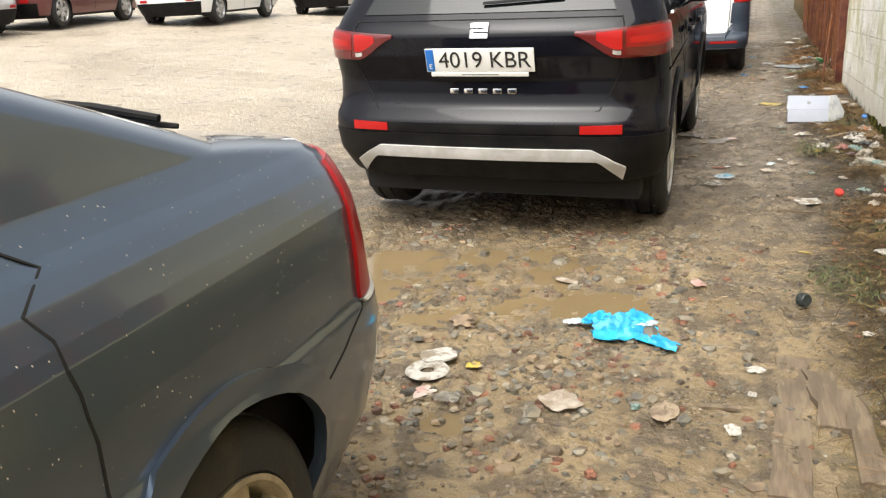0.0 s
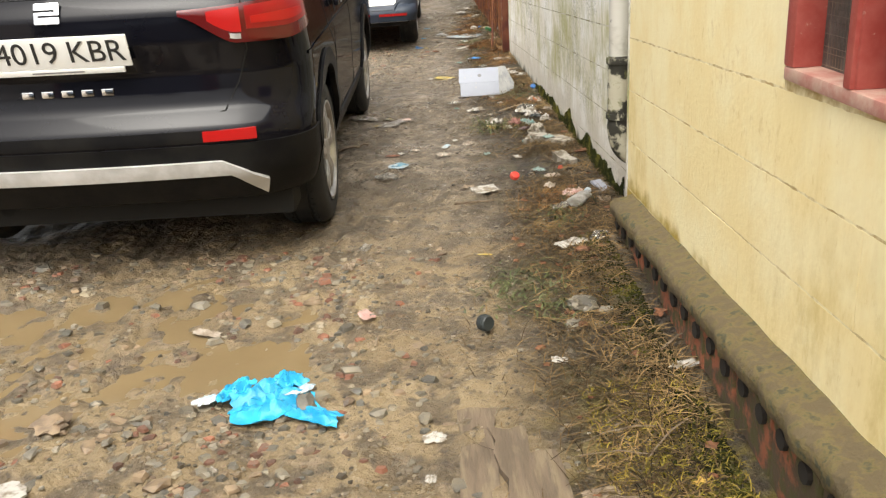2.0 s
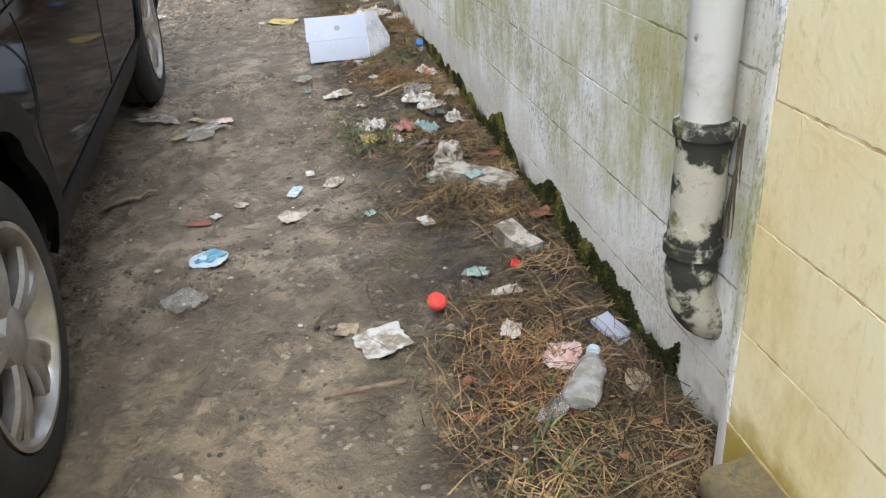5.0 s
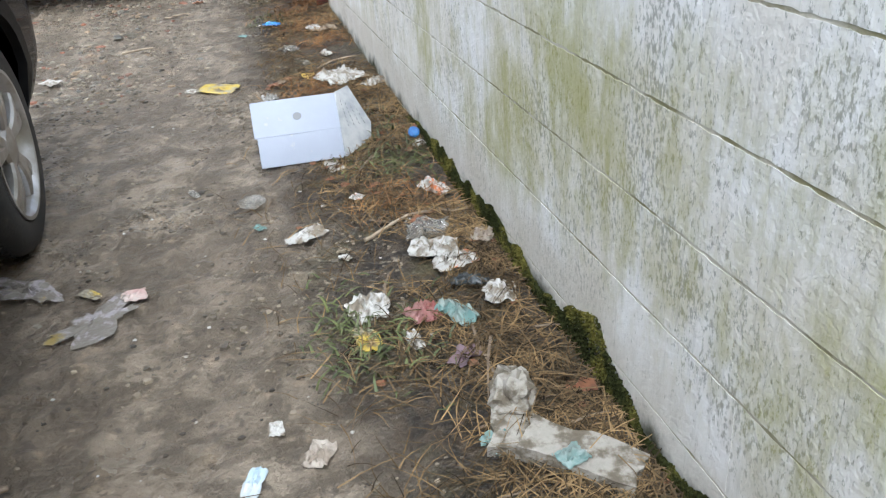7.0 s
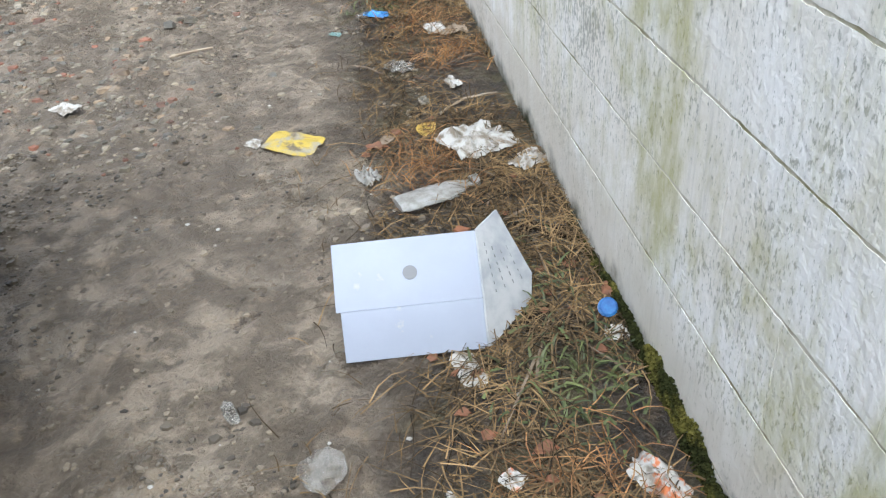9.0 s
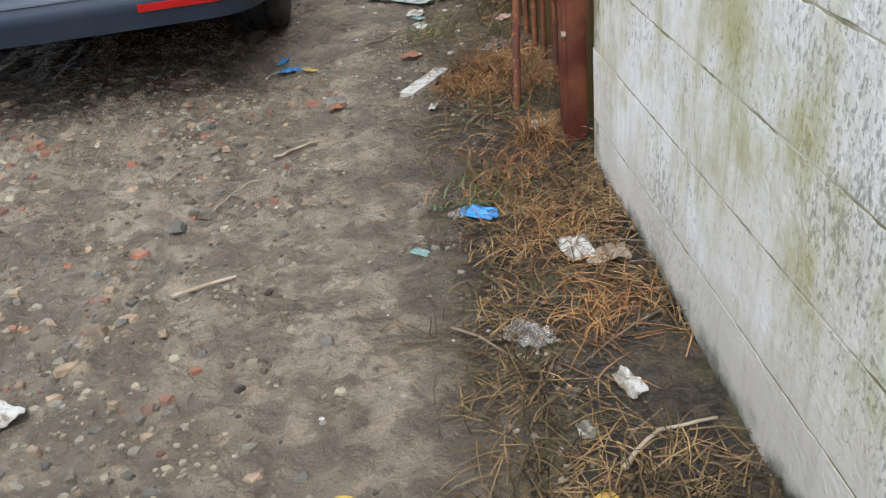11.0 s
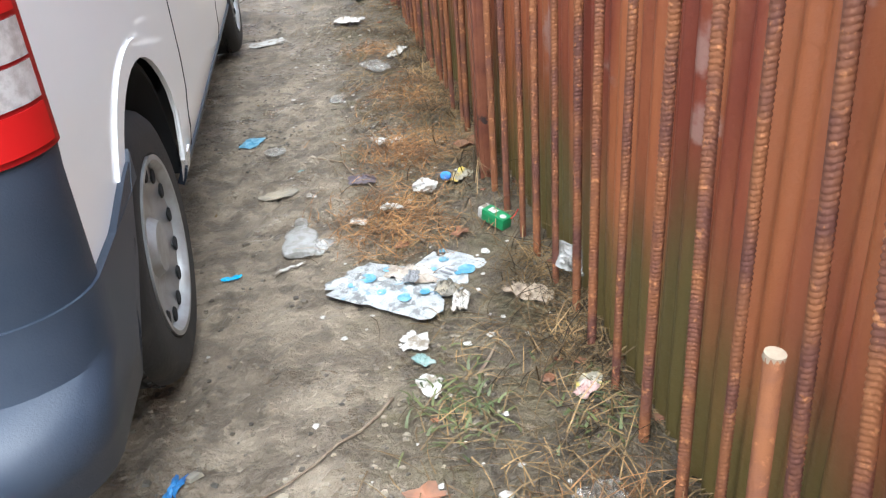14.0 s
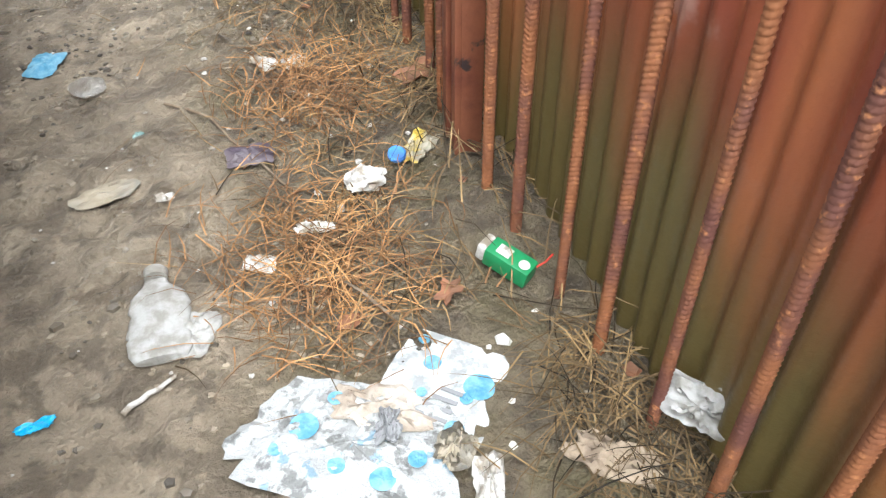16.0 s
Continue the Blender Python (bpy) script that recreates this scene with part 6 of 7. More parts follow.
stick(0.52, 6.76, 0.67, 6.83, 0.012, BARE, "pale broken stick in the straw", 0.0)
stick(0.66, 6.84, 0.86, 6.8, 0.011, TWIG, "brown broken stick in the straw", 0.0)
scrap(0.80, 6.99, 0.08, 0.13, ORANGE, "orange and white wrapper in the weeds", h=0.04, turn=30)
scrap(0.55, 7.06, 0.05, 0.05, ORANGE, "orange and white scrap in the straw")
scrap(0.21, 7.14, 0.12, 0.1, FILM, "dull clear plastic lid on the mud", h=0.012, square=0.0)
scrap(0.36, 6.86, 0.16, 0.08, WHITEPAPER, "twisted white tissue on the mud", h=0.03, turn=30, name="tissue")
scrap(0.22, 6.97, 0.05, 0.03, TEAL, "teal scrap on the mud")
scrap(0.45, 6.7, 0.05, 0.03, WHITEPAPER, "white chip in the straw")
scrap(0.52, 7.36, 0.12, 0.07, WHITEPAPER, "white foil under the box", h=0.015)
cap(0.84, 7.44, 0.02, 0.015, DEEPBLUE, "blue bottle cap at the foot of the wall", 0, 40)
scrap(0.85, 7.38, 0.07, 0.05, WHITEPAPER, "white scrap at the foot of the wall", h=0.02)
scrap(-0.25, 6.6, 0.3, 0.15, COLOURFILM, "muddy clear film with coloured print in the track", h=0.01, jag=0.6, turn=38, wave=9.0)
scrap(-0.15, 6.7, 0.07, 0.08, PINK, "pink printed patch of film in the track", lift=0.006)
scrap(-0.27, 6.75, 0.09, 0.04, YELLOWPL, "yellow printed patch of film in the track", lift=0.006)
scrap(-0.46, 6.86, 0.26, 0.12, COLOURFILM, "grey soaked film in the track", h=0.02, turn=-25, jag=0.5, wave=8.0)
scrap(0.02, 7.35, 0.08, 0.03, FILM, "thin clear scrap on the mud")


def build_box():
    b = thing("cardboard_box", "white folded carton lying open on its side by the wall", "box", place(0.42, 7.42, -3, 0.0))
    p = 0.005
    part("long_panel", box(-0.155, 0.15, -p / 2, p / 2, 0, 0.11, 0.002), POLY, b, "", pose(0, 0.0, 0.002, -30, 0, 0))
    part("long_panel", box(-0.165, 0.15, -p / 2, p / 2, 0, 0.15, 0.002), POLY, b, "", pose(0, 0.055, 0.097, -50, 0, 0))
    part("printed_mark", lathe([(0.0, 0.0), (0.016, 0.0), (0.016, 0.001), (0.0, 0.001)], 16), INK, b, "small grey printed mark", pose(0.0, 0.108, 0.145, 40, 0, 0))
    bm = bmesh.new()
    rim = [Vector(v) for v in ((0.15, 0.0, 0.0), (0.264, 0.13, 0.012), (0.272, 0.17, 0.06), (0.205, 0.25, 0.188), (0.15, 0.172, 0.195), (0.15, 0.056, 0.098))]
    out = Vector((0.68, -0.62, 0.25)).normalized() * p
    a = [bm.verts.new(v) for v in rim]
    c = [bm.verts.new(v + out) for v in rim]
    bm.faces.new(a[::-1])
    bm.faces.new(c)
    for k in range(6):
        bm.faces.new((a[k], a[(k + 1) % 6], c[(k + 1) % 6], c[k]))
    bmesh.ops.triangulate(bm, faces=bm.faces)
    bmesh.ops.recalc_face_normals(bm, faces=bm.faces)
    end = part("end_panel", bm, POLYEND, b, "printed end panel")
    for i in range(4):
        q0 = rim[5].lerp(rim[2], 0.22 + 0.18 * i) + out * 1.6
        q1 = rim[4].lerp(rim[3], 0.2 + 0.18 * i) * 0.8 + q0 * 0.2 + out * 0.5
        for j in range(7):
            part("print_mark", tube([q0.lerp(q1, j / 7), q0.lerp(q1, (j + 0.35 + 0.08 * ((i + j) % 4)) / 7)], 0.0011, 5), INK, end)
    part("back_panel", box(-0.16, 0.15, -p / 2, p / 2, 0, 0.2, 0.002), POLY, b, "", pose(0.0, 0.17, 0.19, -172, 0, 0))


build_box()
# -- between box and fence
scrap(0.145, 8.455, 0.22, 0.15, YELLOWPL, "flattened yellow printed carton on the mud", h=0.014, turn=-32, jag=0.05, name="carton", square=0.8, wave=3.0)
scrap(0.02, 8.50, 0.06, 0.06, WHITEPAPER, "small torn white label on the mud")
leaf(0.565, 8.415, 0.095, LEAFYELLOW, "yellow-brown leaf on the straw", 70, False)
scrap(0.69, 8.255, 0.24, 0.22, WHITEPAPER, "crumpled wet white rag on the straw", h=0.055, jag=0.25, name="rag", wave=4.0)
scrap(0.816, 8.11, 0.1, 0.13, WHITEPAPER, "torn white rag by the wall foot", h=0.03)
crushed_bottle(0.43, 7.99, 0.23, 0.04, MILKY, MILKY, "flattened milky plastic bottle in the straw", 18, 0.3)
scrap(0.362, 8.185, 0.07, 0.1, MILKY, "crushed clear cup in the straw", h=0.04)
leaf(0.44, 8.375, 0.06, TANPAPER, "long pale dry leaf on the straw", 50, False)
leaf(0.4, 8.34, 0.06, LEAFBROWN, "orange-brown leaf on the straw", 0)
scrap(0.52, 8.9, 0.13, 0.09, FILM, "clear film tangled in the straw", h=0.03)
stick(0.62, 8.5, 0.82, 8.57, 0.008, BARE, "curved pale stem on the straw", 0.03)
scrap(0.765, 9.125, 0.13, 0.07, TANPAPER, "squashed tan paper cup by the wall", "cup", h=0.035, turn=5, name="paper_cup")
scrap(0.69, 9.17, 0.09, 0.11, WHITEPAPER, "white paper scrap on the straw", h=0.03)
scrap(0.48, 9.42, 0.12, 0.06, DEEPBLUE, "shiny blue wrapper on the straw", h=0.02, turn=-30)
scrap(0.43, 9.43, 0.07, 0.05, FILM, "silvery wrapper end on the straw", h=0.02)
scrap(0.31, 9.29, 0.06, 0.03, TEAL, "pale green card chip on the mud", turn=-35, square=1.0, jag=0.05)
stick(-0.33, 9.25, -0.17, 9.3, 0.011, BARE, "pale split stick on the mud", 0.0)
stick(-0.28, 9.65, -0.15, 9.82, 0.004, BARE, "thin pale stem on the mud", 0.02)
scrap(-0.65, 8.9, 0.09, 0.11, WHITEPAPER, "dirty white scrap on the track", h=0.02)
scrap(0.74, 9.86, 0.14, 0.07, WHITEPAPER, "white wet paper by the post", h=0.03)
scrap(0.69, 8.7, 0.05, 0.1, WHITEPAPER, "thin white paper curl on the straw", h=0.02)
scrap(0.88, 9.45, 0.06, 0.08, FILM, "clear film at the wall's end", h=0.03)
wad(0.58, 8.6, 0.02, STONE, "grey pebble in the straw", name="pebble", category="stone")
# -- along the fence
flat_piece(0.41, 10.38, 0.055, 0.24, 0.02, WHITEPAPER, "broken white painted batten on the mud", "batten", "batten", -38, 0, 0.002, jag=0.006)
scrap(0.42, 10.13, 0.06, 0.03, WHITEPAPER, "white chip by the dry grass")
scrap(0.08, 10.36, 0.1, 0.08, FILM, "clear scrap pressed into the mud")
leaf(0.08, 10.28, 0.06, LEAFBROWN, "small brown leaf on the mud", 20)
stick(-0.12, 9.96, 0.02, 10.05, 0.009, BARE, "broken white stick on the mud", 0.0)
stick(-0.56, 10.8, -0.46, 10.87, 0.007, BARE, "thin white splinter under the van", 0.0)
leaf(0.38, 10.67, 0.09, LEAFBROWN, "brown oak leaf on the moss", 0)
scrap(-0.14, 10.83, 0.08, 0.035, DEEPBLUE, "shredded blue plastic strips in the mud", h=0.015, jag=0.5)
scrap(-0.11, 10.73, 0.09, 0.035, DEEPBLUE, "shredded blue plastic strips in the mud", h=0.015, jag=0.5)
scrap(-0.04, 10.71, 0.1, 0.025, YELLOWPL, "yellow plastic shred in the mud", h=0.012, jag=0.4)
stick(-0.2, 10.66, -0.14, 10.75, 0.006, WHITEPAPER, "broken white straw in the mud", 0.0)
scrap(0.71, 10.55, 0.13, 0.1, FILM, "clear plastic cup in the dry grass", h=0.05)
scrap(0.80, 10.91, 0.08, 0.07, YELLOWPL, "crinkled yellow and pink sweet wrapper", h=0.02)
scrap(0.78, 10.87, 0.05, 0.07, PINK, "pink corner of a sweet wrapper", h=0.02, lift=0.01)
scrap(0.44, 11.02, 0.1, 0.06, WHITEPAPER, "white torn scrap on the moss", h=0.012)
scrap(0.43, 11.23, 0.1, 0.08, WHITEPAPER, "crumbled white foam bits on the mud", h=0.008, jag=0.5)
scrap(0.44, 11.13, 0.07, 0.04, TEAL, "pale teal scrap on the moss")


def build_printed_bag():
    g = thing("printed_bag", "torn white film bag with blue circles lying on the verge", "bag", place(0.46, 11.48, 0, 0.004))
    part("film", sheet_bm(0.2, 0.2, 0.03, 0.008, 61, wave=2.0, square=0.95), PRINTED, g, "flat clean half with printed circles", pose(0.115, 0.06, 0.002, 0, 0, -44))
    part("film", sheet_bm(0.31, 0.22, 0.2, 0.018, 62, wave=7.0, square=0.92), DIRTYFILM, g, "crumpled torn half", pose(-0.06, 0.0, 0.003, 0, 0, -34))
    part("film", sheet_bm(0.16, 0.13, 0.35, 0.016, 64, wave=6.0), DIRTYFILM, g, "crumpled torn corner", pose(-0.15, 0.06, 0.004, 0, 0, 15))
    part("film", sheet_bm(0.16, 0.08, 0.35, 0.022, 63, wave=5.0), GREYPAPER, g, "greyish crumpled fold", pose(0.0, 0.05, 0.008, 0, 0, -30))
    for x, y, r, z in ((0.168, 0.034, 0.026, 0.011), (0.112, 0.108, 0.015, 0.011), (0.14, 0.02, 0.011, 0.011), (-0.12, 0.055, 0.024, 0.016), (-0.03, -0.075, 0.02, 0.015), (-0.09, -0.03, 0.014, 0.016), (0.03, -0.06, 0.015, 0.015),
                       (0.1, -0.03, 0.016, 0.014), (0.115, 0.16, 0.01, 0.011), (0.075, 0.055, 0.009, 0.014), (-0.17, 0.03, 0.012, 0.016), (-0.06, 0.09, 0.013, 0.016)):
        part("blue_circle", sheet_bm(r * 2, r * 2, 0.05, 0.002, int(1000 * (x + 1)), thick=0.001, square=0.0), BLUEINK, g, "blue printed circle", pose(x, y, z))
    for k in range(4):
        part("print_bar", box(-0.03 + 0.006 * k, 0.026, -0.0035, 0.0035, 0, 0.0012), INK, g, "grey printed line", pose(0.075 + 0.014 * k, 0.005 + 0.013 * k, 0.016, 0, 0, -44))
    part("torn_edge", sheet_bm(0.08, 0.06, 0.35, 0.02, 66, wave=5.0), STONE, g, "dark dirty fold", pose(0.09, -0.06, 0.012, 0, 0, 20))
    part("torn_edge", sheet_bm(0.07, 0.04, 0.45, 0.015, 67, wave=5.0), INK, g, "dark torn strip", pose(0.0, 0.0, 0.03, 0, 0, 60))


build_printed_bag()
crushed_bottle(0.142, 11.75, 0.2, 0.047, MILKY, MILKY, "flattened milky plastic cup on the track", 87, 0.28)
scrap(0.2, 11.79, 0.13, 0.09, MILKY, "torn clear plastic scrap on the track", h=0.02)
stick(0.069, 11.669, 0.159, 11.714, 0.009, WHITEPAPER, "short pale lolly stick on the mud", 0.0)
scrap(-0.07, 11.7, 0.07, 0.025, CYAN, "small bright blue wrapper on the mud", turn=8)
scrap(0.075, 12.235, 0.17, 0.075, STONE, "worn flat grey sole on the mud", h=0.012, square=0.1, jag=0.1, turn=10)
scrap(0.06, 12.66, 0.11, 0.1, FILM, "clear plastic lid on the mud", h=0.01, square=0.0, jag=0.06)
scrap(-0.04, 12.81, 0.14, 0.1, BLUEINK, "white and blue printed scrap on the mud", h=0.012)
stick(0.23, 12.52, 0.44, 12.1, 0.006, TWIG, "thin bent green-brown twig on the verge", 0.03)
wad(0.59, 12.05, 0.04, WHITEPAPER, "crumpled white tissue on dry grass")
scrap(0.58, 11.35, 0.06, 0.1, WHITEPAPER, "white torn foam piece by the bag", h=0.03)
scrap(0.72, 12.13, 0.13, 0.07, YELLOWPL, "pale yellow wrapper with a blue cap by the post", h=0.03)
cap(0.67, 12.1, 0.018, 0.012, DEEPBLUE, "small blue cap by the post", 0, 20)
scrap(0.34, 11.92, 0.07, 0.05, WHITEPAPER, "white scrap on dry grass", h=0.02)
scrap(0.46, 11.97, 0.09, 0.04, WHITEPAPER, "white scrap on dry grass", h=0.025)
scrap(0.48, 12.6, 0.09, 0.05, WHITEPAPER, "white scrap on dry grass", h=0.025)
scrap(0.55, 12.58, 0.07, 0.06, WHITEPAPER, "white card scrap on dry grass", h=0.02)
wad(0.16, 12.42, 0.014, TEAL, "small pale green plug on the mud")
scrap(0.893, 11.31, 0.09, 0.14, MILKY, "pale blue-white film caught behind the bars", h=0.03, lift=0.085, turn=35, ry=-62)
scrap(0.765, 11.315, 0.17, 0.075, TANPAPER, "soggy tan card in the weeds", h=0.035, turn=-40, name="card", jag=0.25)
leaf(0.65, 11.72, 0.06, LEAFBROWN, "brown leaf on dry grass", 40)
leaf(0.82, 12.38, 0.12, LEAFBROWN, "orange-brown oak leaf by the bars", 10)
stick(0.35, 11.0, 0.05, 10.75, 0.006, TWIG, "thin dark twig pressed into the mud", 0.02)
scrap(0.38, 12.25, 0.12, 0.08, simple("dark_purple_film", (0.05, 0.036, 0.05), rough=0.5, second=(0.09, 0.07, 0.075), scale=20.0), "dark purple film scrap on dry grass", h=0.02)
scrap(0.57, 13.6, 0.24, 0.14, FILM, "torn clear plastic tray on the verge", h=0.03)
scrap(0.7, 13.75, 0.2, 0.06, WHITEPAPER, "white plastic strip on the verge", h=0.03)
scrap(0.0, 14.4, 0.26, 0.14, WHITEPAPER, "flat white paper on the wet track", h=0.008)
scrap(0.35, 13.2, 0.12, 0.08, FILM, "clear scrap on the wet track", h=0.012)
scrap(0.5, 14.6, 0.2, 0.12, WHITEPAPER, "white film on the verge", h=0.03)
scrap(0.62, 15.2, 0.2, 0.12, WHITEPAPER, "white film on the verge", h=0.03)


def build_carton():
    c = thing("drink_carton", "small green and white drink carton lying by the bars", "carton", place(0.768, 11.72, -55, 0.012, 0, 10) @ Matrix.Scale(0.68, 4))
    part("carton_body", box(-0.075, 0.06, -0.032, 0.032, 0.0, 0.06, 0.008), GREENPL, c, "green printed carton", sharp=30)
    part("carton_top", box(-0.1, -0.074, -0.03, 0.03, 0.004, 0.056, 0.008), WHITEPAPER, c, "white carton end")
    part("printed_patch", lathe([(0.0, 0.0), (0.016, 0.0), (0.016, 0.0012), (0.0, 0.0012)], 16), ORANGE, c, "orange printed circle", pose(0.035, -0.006, 0.0605))
    part("printed_patch", box(-0.05, -0.01, -0.018, 0.016, 0.06, 0.0612), WHITEPAPER, c, "white printed patch")
    part("straw", tube([(0.06, 0.02, 0.05), (0.075, 0.03, 0.075), (0.085, 0.035, 0.11)], [0.003] * 3, 8), REDPLASTIC, c, "red straw")


build_carton()

# ---- loose stones, grass and moss ----
def build_stones():
    rnd = random.Random(77)
    meshes = []
    for i in range(6):
        for material in (STONE, STONE, STONE, STONEBROWN):
            bm = pebble_mesh(i + 3, 1.0, 0.38, 1)
            me = bpy.data.meshes.new("stone")
            bm.to_mesh(me)
            bm.free()
            meshes.append(finish(me, material, True, 25))
    made = 0
    while made < 210:
        x, y = rnd.uniform(-1.6, 0.15), rnd.uniform(1.9, 4.3)
        if y > 3.2 and rnd.random() < 0.45 or x > -0.25 and rnd.random() < 0.6:
            continue
        if ground_z(x, y) < -0.015:
            continue
        r = rnd.uniform(0.012, 0.032) * (1.4 if rnd.random() < 0.08 else 1)
        ob = part_mesh("stone", rnd.choice(meshes), GROUND)
        ob.matrix_basis = Matrix.Translation((x, y, gz(x, y) + r * 0.12)) @ Matrix.Rotation(rnd.uniform(0, 6.28), 4, "Z") @ Matrix.Rotation(rnd.uniform(-0.25, 0.25), 4, "X") @ Matrix.Diagonal((r, r, r, 1))
        made += 1


def scatter(name, count, sampler, shape, material, label, category, seed, sharp=180, smooth=True):
    """Many small pieces in one mesh; shape(rnd, x, y) gives vertices and faces."""
    rnd = random.Random(seed)
    vs, fs = [], []
    for _ in range(count):
        got = sampler(rnd)
        if got is None:
            continue
        v, f = shape(rnd, *got)
        k = len(vs)
        vs += v
        fs += [tuple(k + q for q in face) for face in f]
    ob = new(name, data_mesh(name, vs, fs, material, smooth, sharp))
    return tagged(ob, label, category, kind="stuff")


def chip(rnd, x, y, lo=0.005, hi=0.018, flat=0.4, lift=0.1):
    r = rnd.uniform(lo, hi)
    if rnd.random() < 0.1:
        r *= 1.7
    z = gz(x, y) + r * lift
    a = rnd.uniform(0, 6.28)
    v = []
    for k in range(5):
        q = a + k * 1.2566 + rnd.uniform(-0.35, 0.35)
        e = rnd.uniform(0.7, 1.15) * r
        v.append((x + e * math.cos(q), y + e * math.sin(q) * 0.85, z - r * flat * 0.5))
    for k in range(5):
        px, py, pz = v[k]
        s = rnd.uniform(0.62, 0.85)
        v.append((x + (px - x) * s, y + (py - y) * s, z + r * flat * rnd.uniform(0.5, 1.0)))
    f = [(k, (k + 1) % 5, 5 + (k + 1) % 5, 5 + k) for k in range(5)] + [(5, 6, 7, 8, 9)]
    return v, f


def gravel_spot(rnd):
    x, y = rnd.uniform(-2.4, 0.45), rnd.uniform(1.3, 15.5)
    if ground_z(x, y) < -0.0155:
        return None
    d = 0.5 + 0.9 * nz(x * 1.6, y * 1.6, 21) + 0.5 * nz(x * 5, y * 5, 8)
    if x > -0.2:
        d *= 0.3
    if 4.3 < y < 8.4 or y > 10.9:
        d *= 0.15
    return (x, y) if rnd.random() < d else None


def crumb_spot(rnd):
    x, y = rnd.uniform(-0.9, 0.6), rnd.uniform(1.6, 15.0)
    d = 0.3 + 1.3 * nz(x * 2.4, y * 1.6, 51) + 0.8 * nz(x * 9, y * 5, 52)
    return (x, y) if rnd.random() < d and ground_z(x, y) > -0.0155 else None


def near_gravel_spot(rnd):
    x, y = rnd.uniform(-1.7, 0.1), rnd.choice((rnd.uniform(1.3, 4.2), rnd.uniform(1.3, 4.2), rnd.uniform(8.4, 10.9)))
    if ground_z(x, y) < -0.0155:
        return None
    d = 0.55 + 1.1 * nz(x * 2.1, y * 2.1, 33)
    if x > -0.25:
        d *= 0.35
    return (x, y) if rnd.random() < d else None


def blade(rnd, x, y, ln, flat, w=0.0019, curl=0.5):
    a = rnd.uniform(0, 6.28)
    up = rnd.uniform(0.02, flat)
    z = gz(x, y) + rnd.uniform(0.0, 0.016)
    dx, dy = math.cos(a), math.sin(a)
    side = (-dy * w, dx * w)
    v = []
    bend = rnd.uniform(-curl, curl)
    px, py, pz, ang = x, y, z, up
    for k in range(4):
        t = 1 - 0.25 * k
        v += [(px - side[0] * t, py - side[1] * t, pz), (px + side[0] * t, py + side[1] * t, pz + 0.0006)]
        px += dx * math.cos(ang) * ln / 3
        py += dy * math.cos(ang) * ln / 3
        pz = max(gz(px, py) + 0.002, pz + math.sin(ang) * ln / 3)
        ang -= 0.45 * up + 0.15
        q = bend * 0.5
        dx, dy = dx * math.cos(q) - dy * math.sin(q), dx * math.sin(q) + dy * math.cos(q)
    return v, [(2 * k, 2 * k + 1, 2 * k + 3, 2 * k + 2) for k in range(3)]


def verge_spot(rnd):
    y = rnd.uniform(1.6, 15.5)
    x = 0.92 - abs(rnd.gauss(0, 0.3))
    if y < 4.1 and x > 0.76 or x > 0.9 or x < 0.12:
        return None
    if 11.36 < y < 11.68 and 0.2 < x < 0.72 or 11.6 < y < 11.85 and 0.68 < x:
        return None
    d = 0.38 + 1.5 * nz(x * 3.2, y * 2.2, 41) + 0.6 * nz(x * 9, y * 9, 43)
    if y < 4.3:
        d += 0.4
    if 4.5 < y < 10.2:
        d += 0.3
    if y > 10.45 and x < 0.76:
        d *= 0.4
    if 8.5 < y < 10.25:
        d -= 0.35
    if x < 0.36:
        d *= 0.3
    return (x, y) if rnd.random() < d else None


TUFTS = ((0.62, 10.34, 0.13, 800), (0.72, 10.42, 0.1, 500), (0.6, 9.62, 0.13, 300), (0.45, 11.9, 0.17, 800), (0.56, 12.45, 0.17, 800), (0.66, 13.07, 0.2, 600), (0.55, 8.2, 0.15, 350), (0.7, 8.95, 0.12, 300), (0.62, 9.3, 0.12, 250), (0.62, 4.6, 0.14, 300), (0.68, 7.0, 0.14, 250), (0.55, 13.9, 0.15, 300))


def tuft_spot(rnd):
    total = sum(t[3] for t in TUFTS)
    k = rnd.uniform(0, total)
    for x, y, r, n in TUFTS:
        if k < n:
            px, py = rnd.gauss(x, r * 0.6), rnd.gauss(y, r * 0.7)
            return (px, py) if px < 0.84 else None
        k -= n


def clump_spot(rnd):
    x, y, r = rnd.choice(((0.66, 10.3, 0.07), (0.7, 10.36, 0.07), (0.62, 10.27, 0.08), (0.65, 10.32, 0.06), (0.72, 9.8, 0.03), (0.76, 10.24, 0.04)))
    px, py = rnd.gauss(x, r), rnd.gauss(y, r)
    return (px, py) if px < 0.83 else None


def weed_spot(rnd):
    c = rnd.choice(((0.4, 3.75), (0.33, 3.6), (0.45, 3.5), (0.62, 4.4), (0.42, 6.35), (0.7, 7.25), (0.78, 7.3), (0.5, 9.55), (0.82, 10.8), (0.5, 10.95), (0.72, 7.6), (0.45, 6.2), (0.63, 10.2)))
    x, y = rnd.gauss(c[0], 0.07), rnd.gauss(c[1], 0.09)
    return (x, y) if x < 0.86 else None


def fence_foot(rnd):
    return rnd.uniform(0.68, 0.84), rnd.uniform(9.9, 14.0)


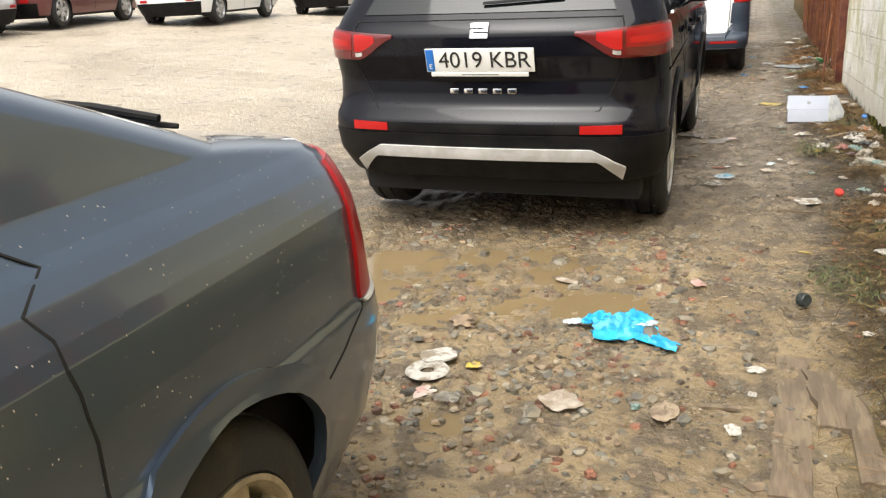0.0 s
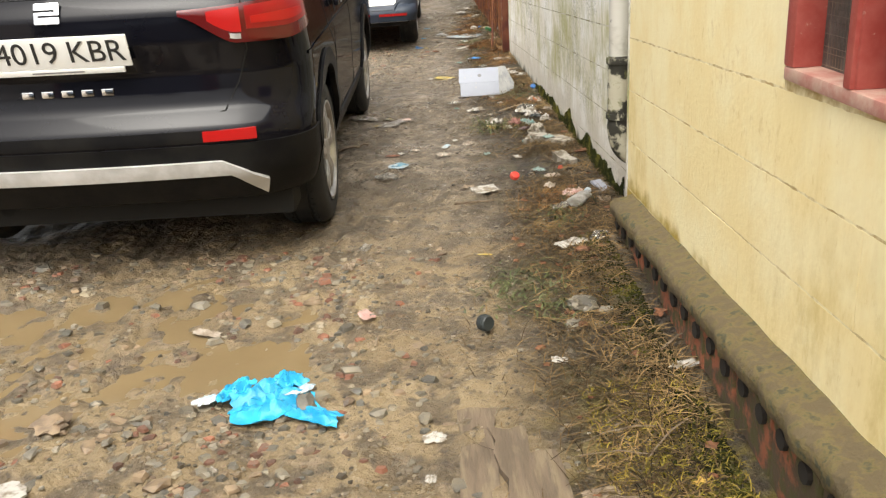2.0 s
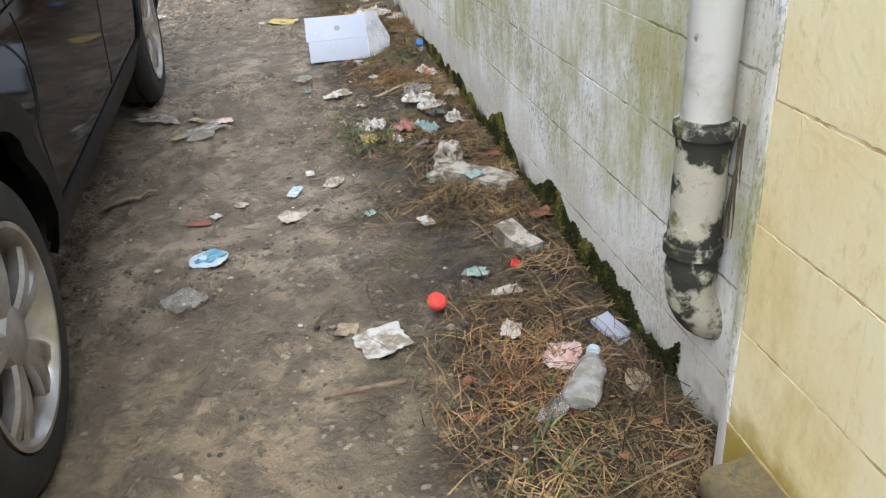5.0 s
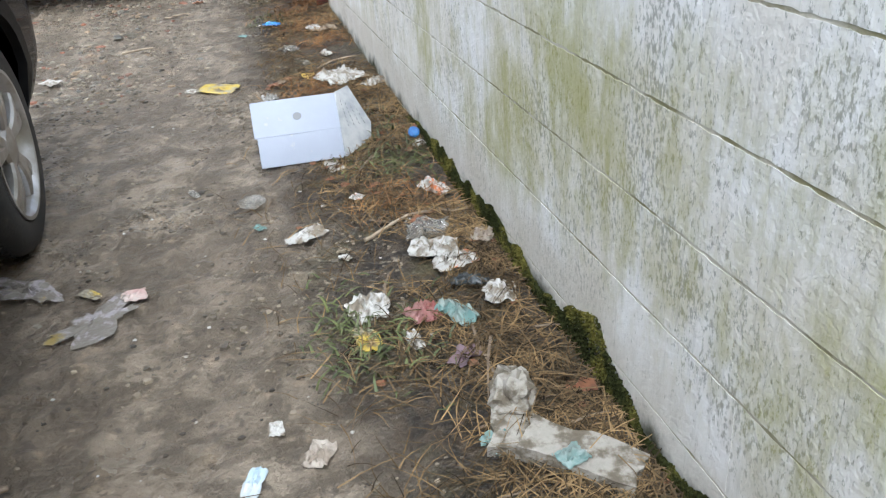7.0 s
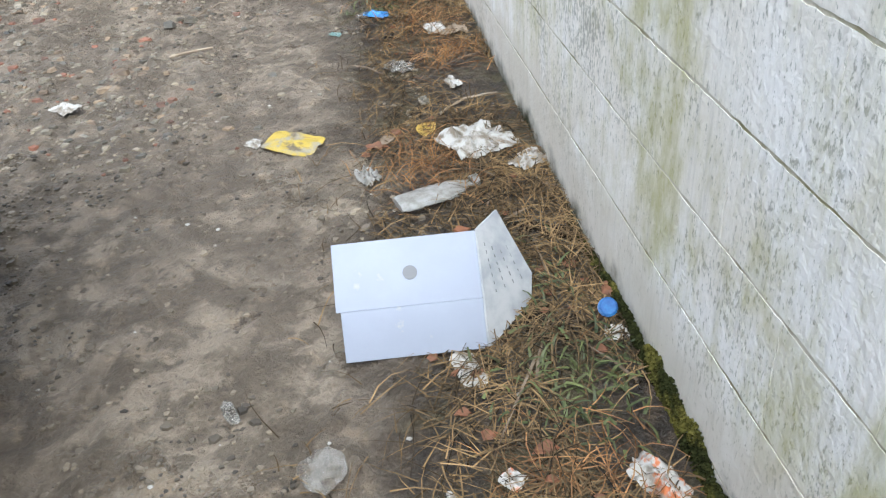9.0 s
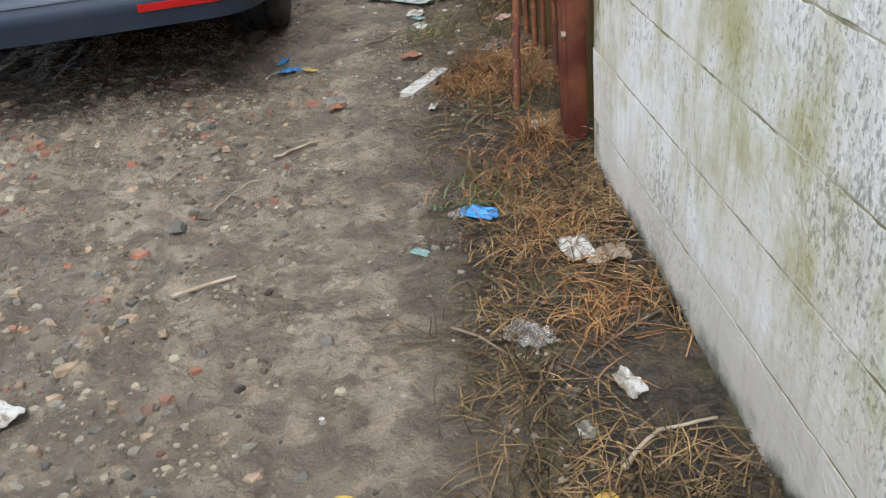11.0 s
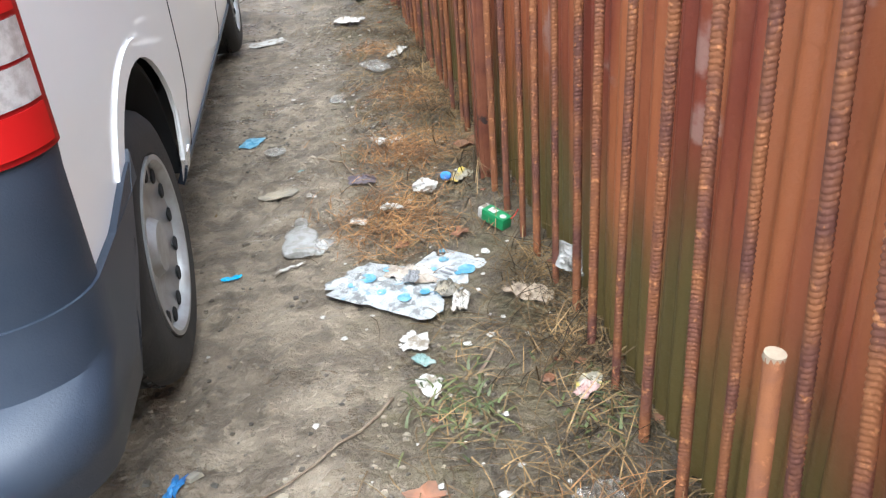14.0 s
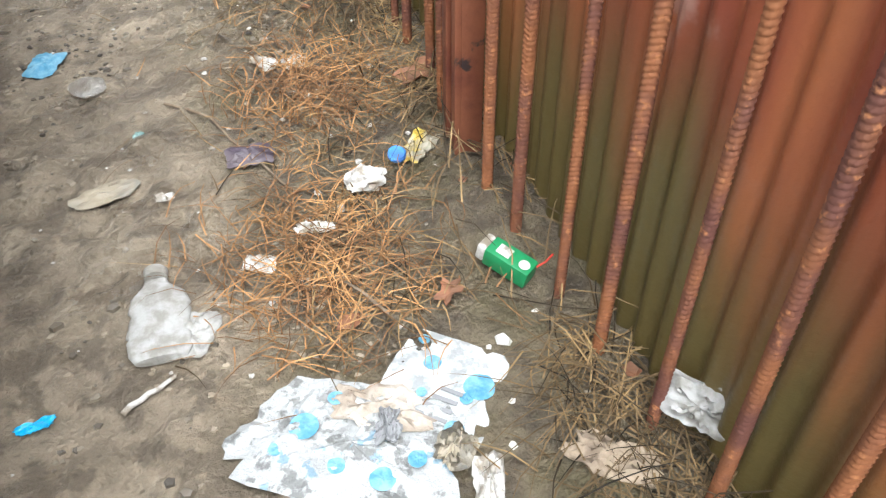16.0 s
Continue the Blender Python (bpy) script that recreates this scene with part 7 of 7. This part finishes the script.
def moss_spot(rnd):
    if rnd.random() < 0.78:
        y = rnd.uniform(4.5, 7.9)
        h = (0.025 + 0.1 * max(0.0, 0.45 + nz(y * 3.1, 5.0) + 0.5 * nz(y * 11, 2.0))) * step(8.0, 6.9, y)
        up = h * rnd.random()
        return GREYX - SKEW * (y - SPLIT) - 0.002 - 0.014 * (1 - up / 0.15) * rnd.random(), y, up
    y = rnd.uniform(2.0, 4.1)
    return 0.755 - abs(rnd.gauss(0, 0.07)), y, abs(rnd.gauss(0, 0.008))


def moss_blob(rnd, x, y, up):
    v, f = chip(rnd, x, y, 0.0016, 0.0045, 0.6, 0.0)
    return [(a, b, c + up) for a, b, c in v], f


build_stones()
scatter("mud_crumbs", 42000, crumb_spot, lambda r, x, y: chip(r, x, y, 0.002, 0.01, 0.4, 0.05), MUDCRUMB, "dark wet mud crumbs trodden on the track", "mud", 4, smooth=False)
scatter("gravel", 9000, gravel_spot, lambda r, x, y: chip(r, x, y, 0.004, 0.013), STONE, "grey shale gravel trodden into the track", "gravel", 5, smooth=False)
scatter("gravel", 3600, near_gravel_spot, lambda r, x, y: chip(r, x, y, 0.006, 0.022, 0.35), STONE, "angular grey stones in the track", "gravel", 6, smooth=False)
scatter("gravel", 2000, near_gravel_spot, lambda r, x, y: chip(r, x, y, 0.006, 0.024, 0.35), STONEBROWN, "brown stones in the track", "gravel", 7, smooth=False)
scatter("rubble_chips", 1300, near_gravel_spot, lambda r, x, y: chip(r, x, y, 0.006, 0.024, 0.35), STONERED, "red brick chips in the track", "rubble", 9, smooth=False)
scatter("dry_grass", 56000, verge_spot, lambda r, x, y: blade(r, x, y, r.uniform(0.04, 0.16), 0.4, 0.0017), STRAW, "flattened dry straw along the verge", "dry grass", 10)
scatter("dry_grass_tufts", 4600, tuft_spot, lambda r, x, y: blade(r, x, y, r.uniform(0.05, 0.15), 0.7, 0.0016, 0.9), RUSTGRASS, "rust-brown tufts of dead grass", "dry grass", 11)
scatter("dry_grass_clump", 1500, clump_spot, lambda r, x, y: blade(r, x, y, r.uniform(0.07, 0.18), 1.0, 0.0018, 0.7), RUSTGRASS, "arching clump of dead rust-brown grass round the rod", "dry grass", 19)
scatter("weeds", 1200, weed_spot, lambda r, x, y: blade(r, x, y, r.uniform(0.02, 0.07), 1.2, 0.004), GREEN, "small green weeds in the verge", "weeds", 12)
scatter("dry_stems", 280, fence_foot, lambda r, x, y: blade(r, x, y, r.uniform(0.1, 0.28), 1.35, 0.0018, 0.6), STRAW, "dry stems standing at the fence foot", "dry grass", 13)
scatter("moss_tufts", 2600, lambda r: (r.uniform(0.45, 0.76), r.uniform(1.7, 2.9)), lambda r, x, y: blade(r, x, y, r.uniform(0.015, 0.04), 1.2, 0.0016), YELLOWMOSS, "short yellow-green moss by the ledge", "moss", 20)
scatter("moss", 34000, moss_spot, moss_blob, MOSS, "dark moss along the foot of the wall", "moss", 14)
scatter("litter_crumbs", 260, lambda r: (r.uniform(-0.5, 0.8), r.uniform(2.0, 15.0)), lambda r, x, y: chip(r, x, y, 0.002, 0.008, 0.3, 0.4), WHITEPAPER, "white crumbs of foam and paper", "litter", 15, smooth=False)
scatter("litter_crumbs", 130, lambda r: (r.uniform(0.1, 0.8), r.uniform(10.4, 14.5)), lambda r, x, y: chip(r, x, y, 0.004, 0.011, 0.3, 0.4), WHITEPAPER, "white crumbs of foam and paper", "litter", 16, smooth=False)
scatter("dead_leaves", 500, verge_spot, lambda r, x, y: chip(r, x, y, 0.008, 0.022, 0.2, 0.5), LEAFBROWN, "brown leaf fragments among the straw", "leaves", 17, smooth=False)
scatter("twigs", 260, verge_spot, lambda r, x, y: blade(r, x, y, r.uniform(0.1, 0.3), 0.15, 0.004, 0.25), TWIG, "thin dark twigs among the straw", "twigs", 18)

# ---- the wall blocks ----
lay_blocks(wall_yellow, WALLX, -0.4, SPLIT, YELLOW, 0.003, 61, (WIN_Y0 - 0.004, WIN_Y1 + 0.004, WIN_Z0 - 0.0, WIN_Z1))
lay_blocks(wall_grey, GREYX, SPLIT + 0.005, WALLEND, GREY, 0.0032, 71)
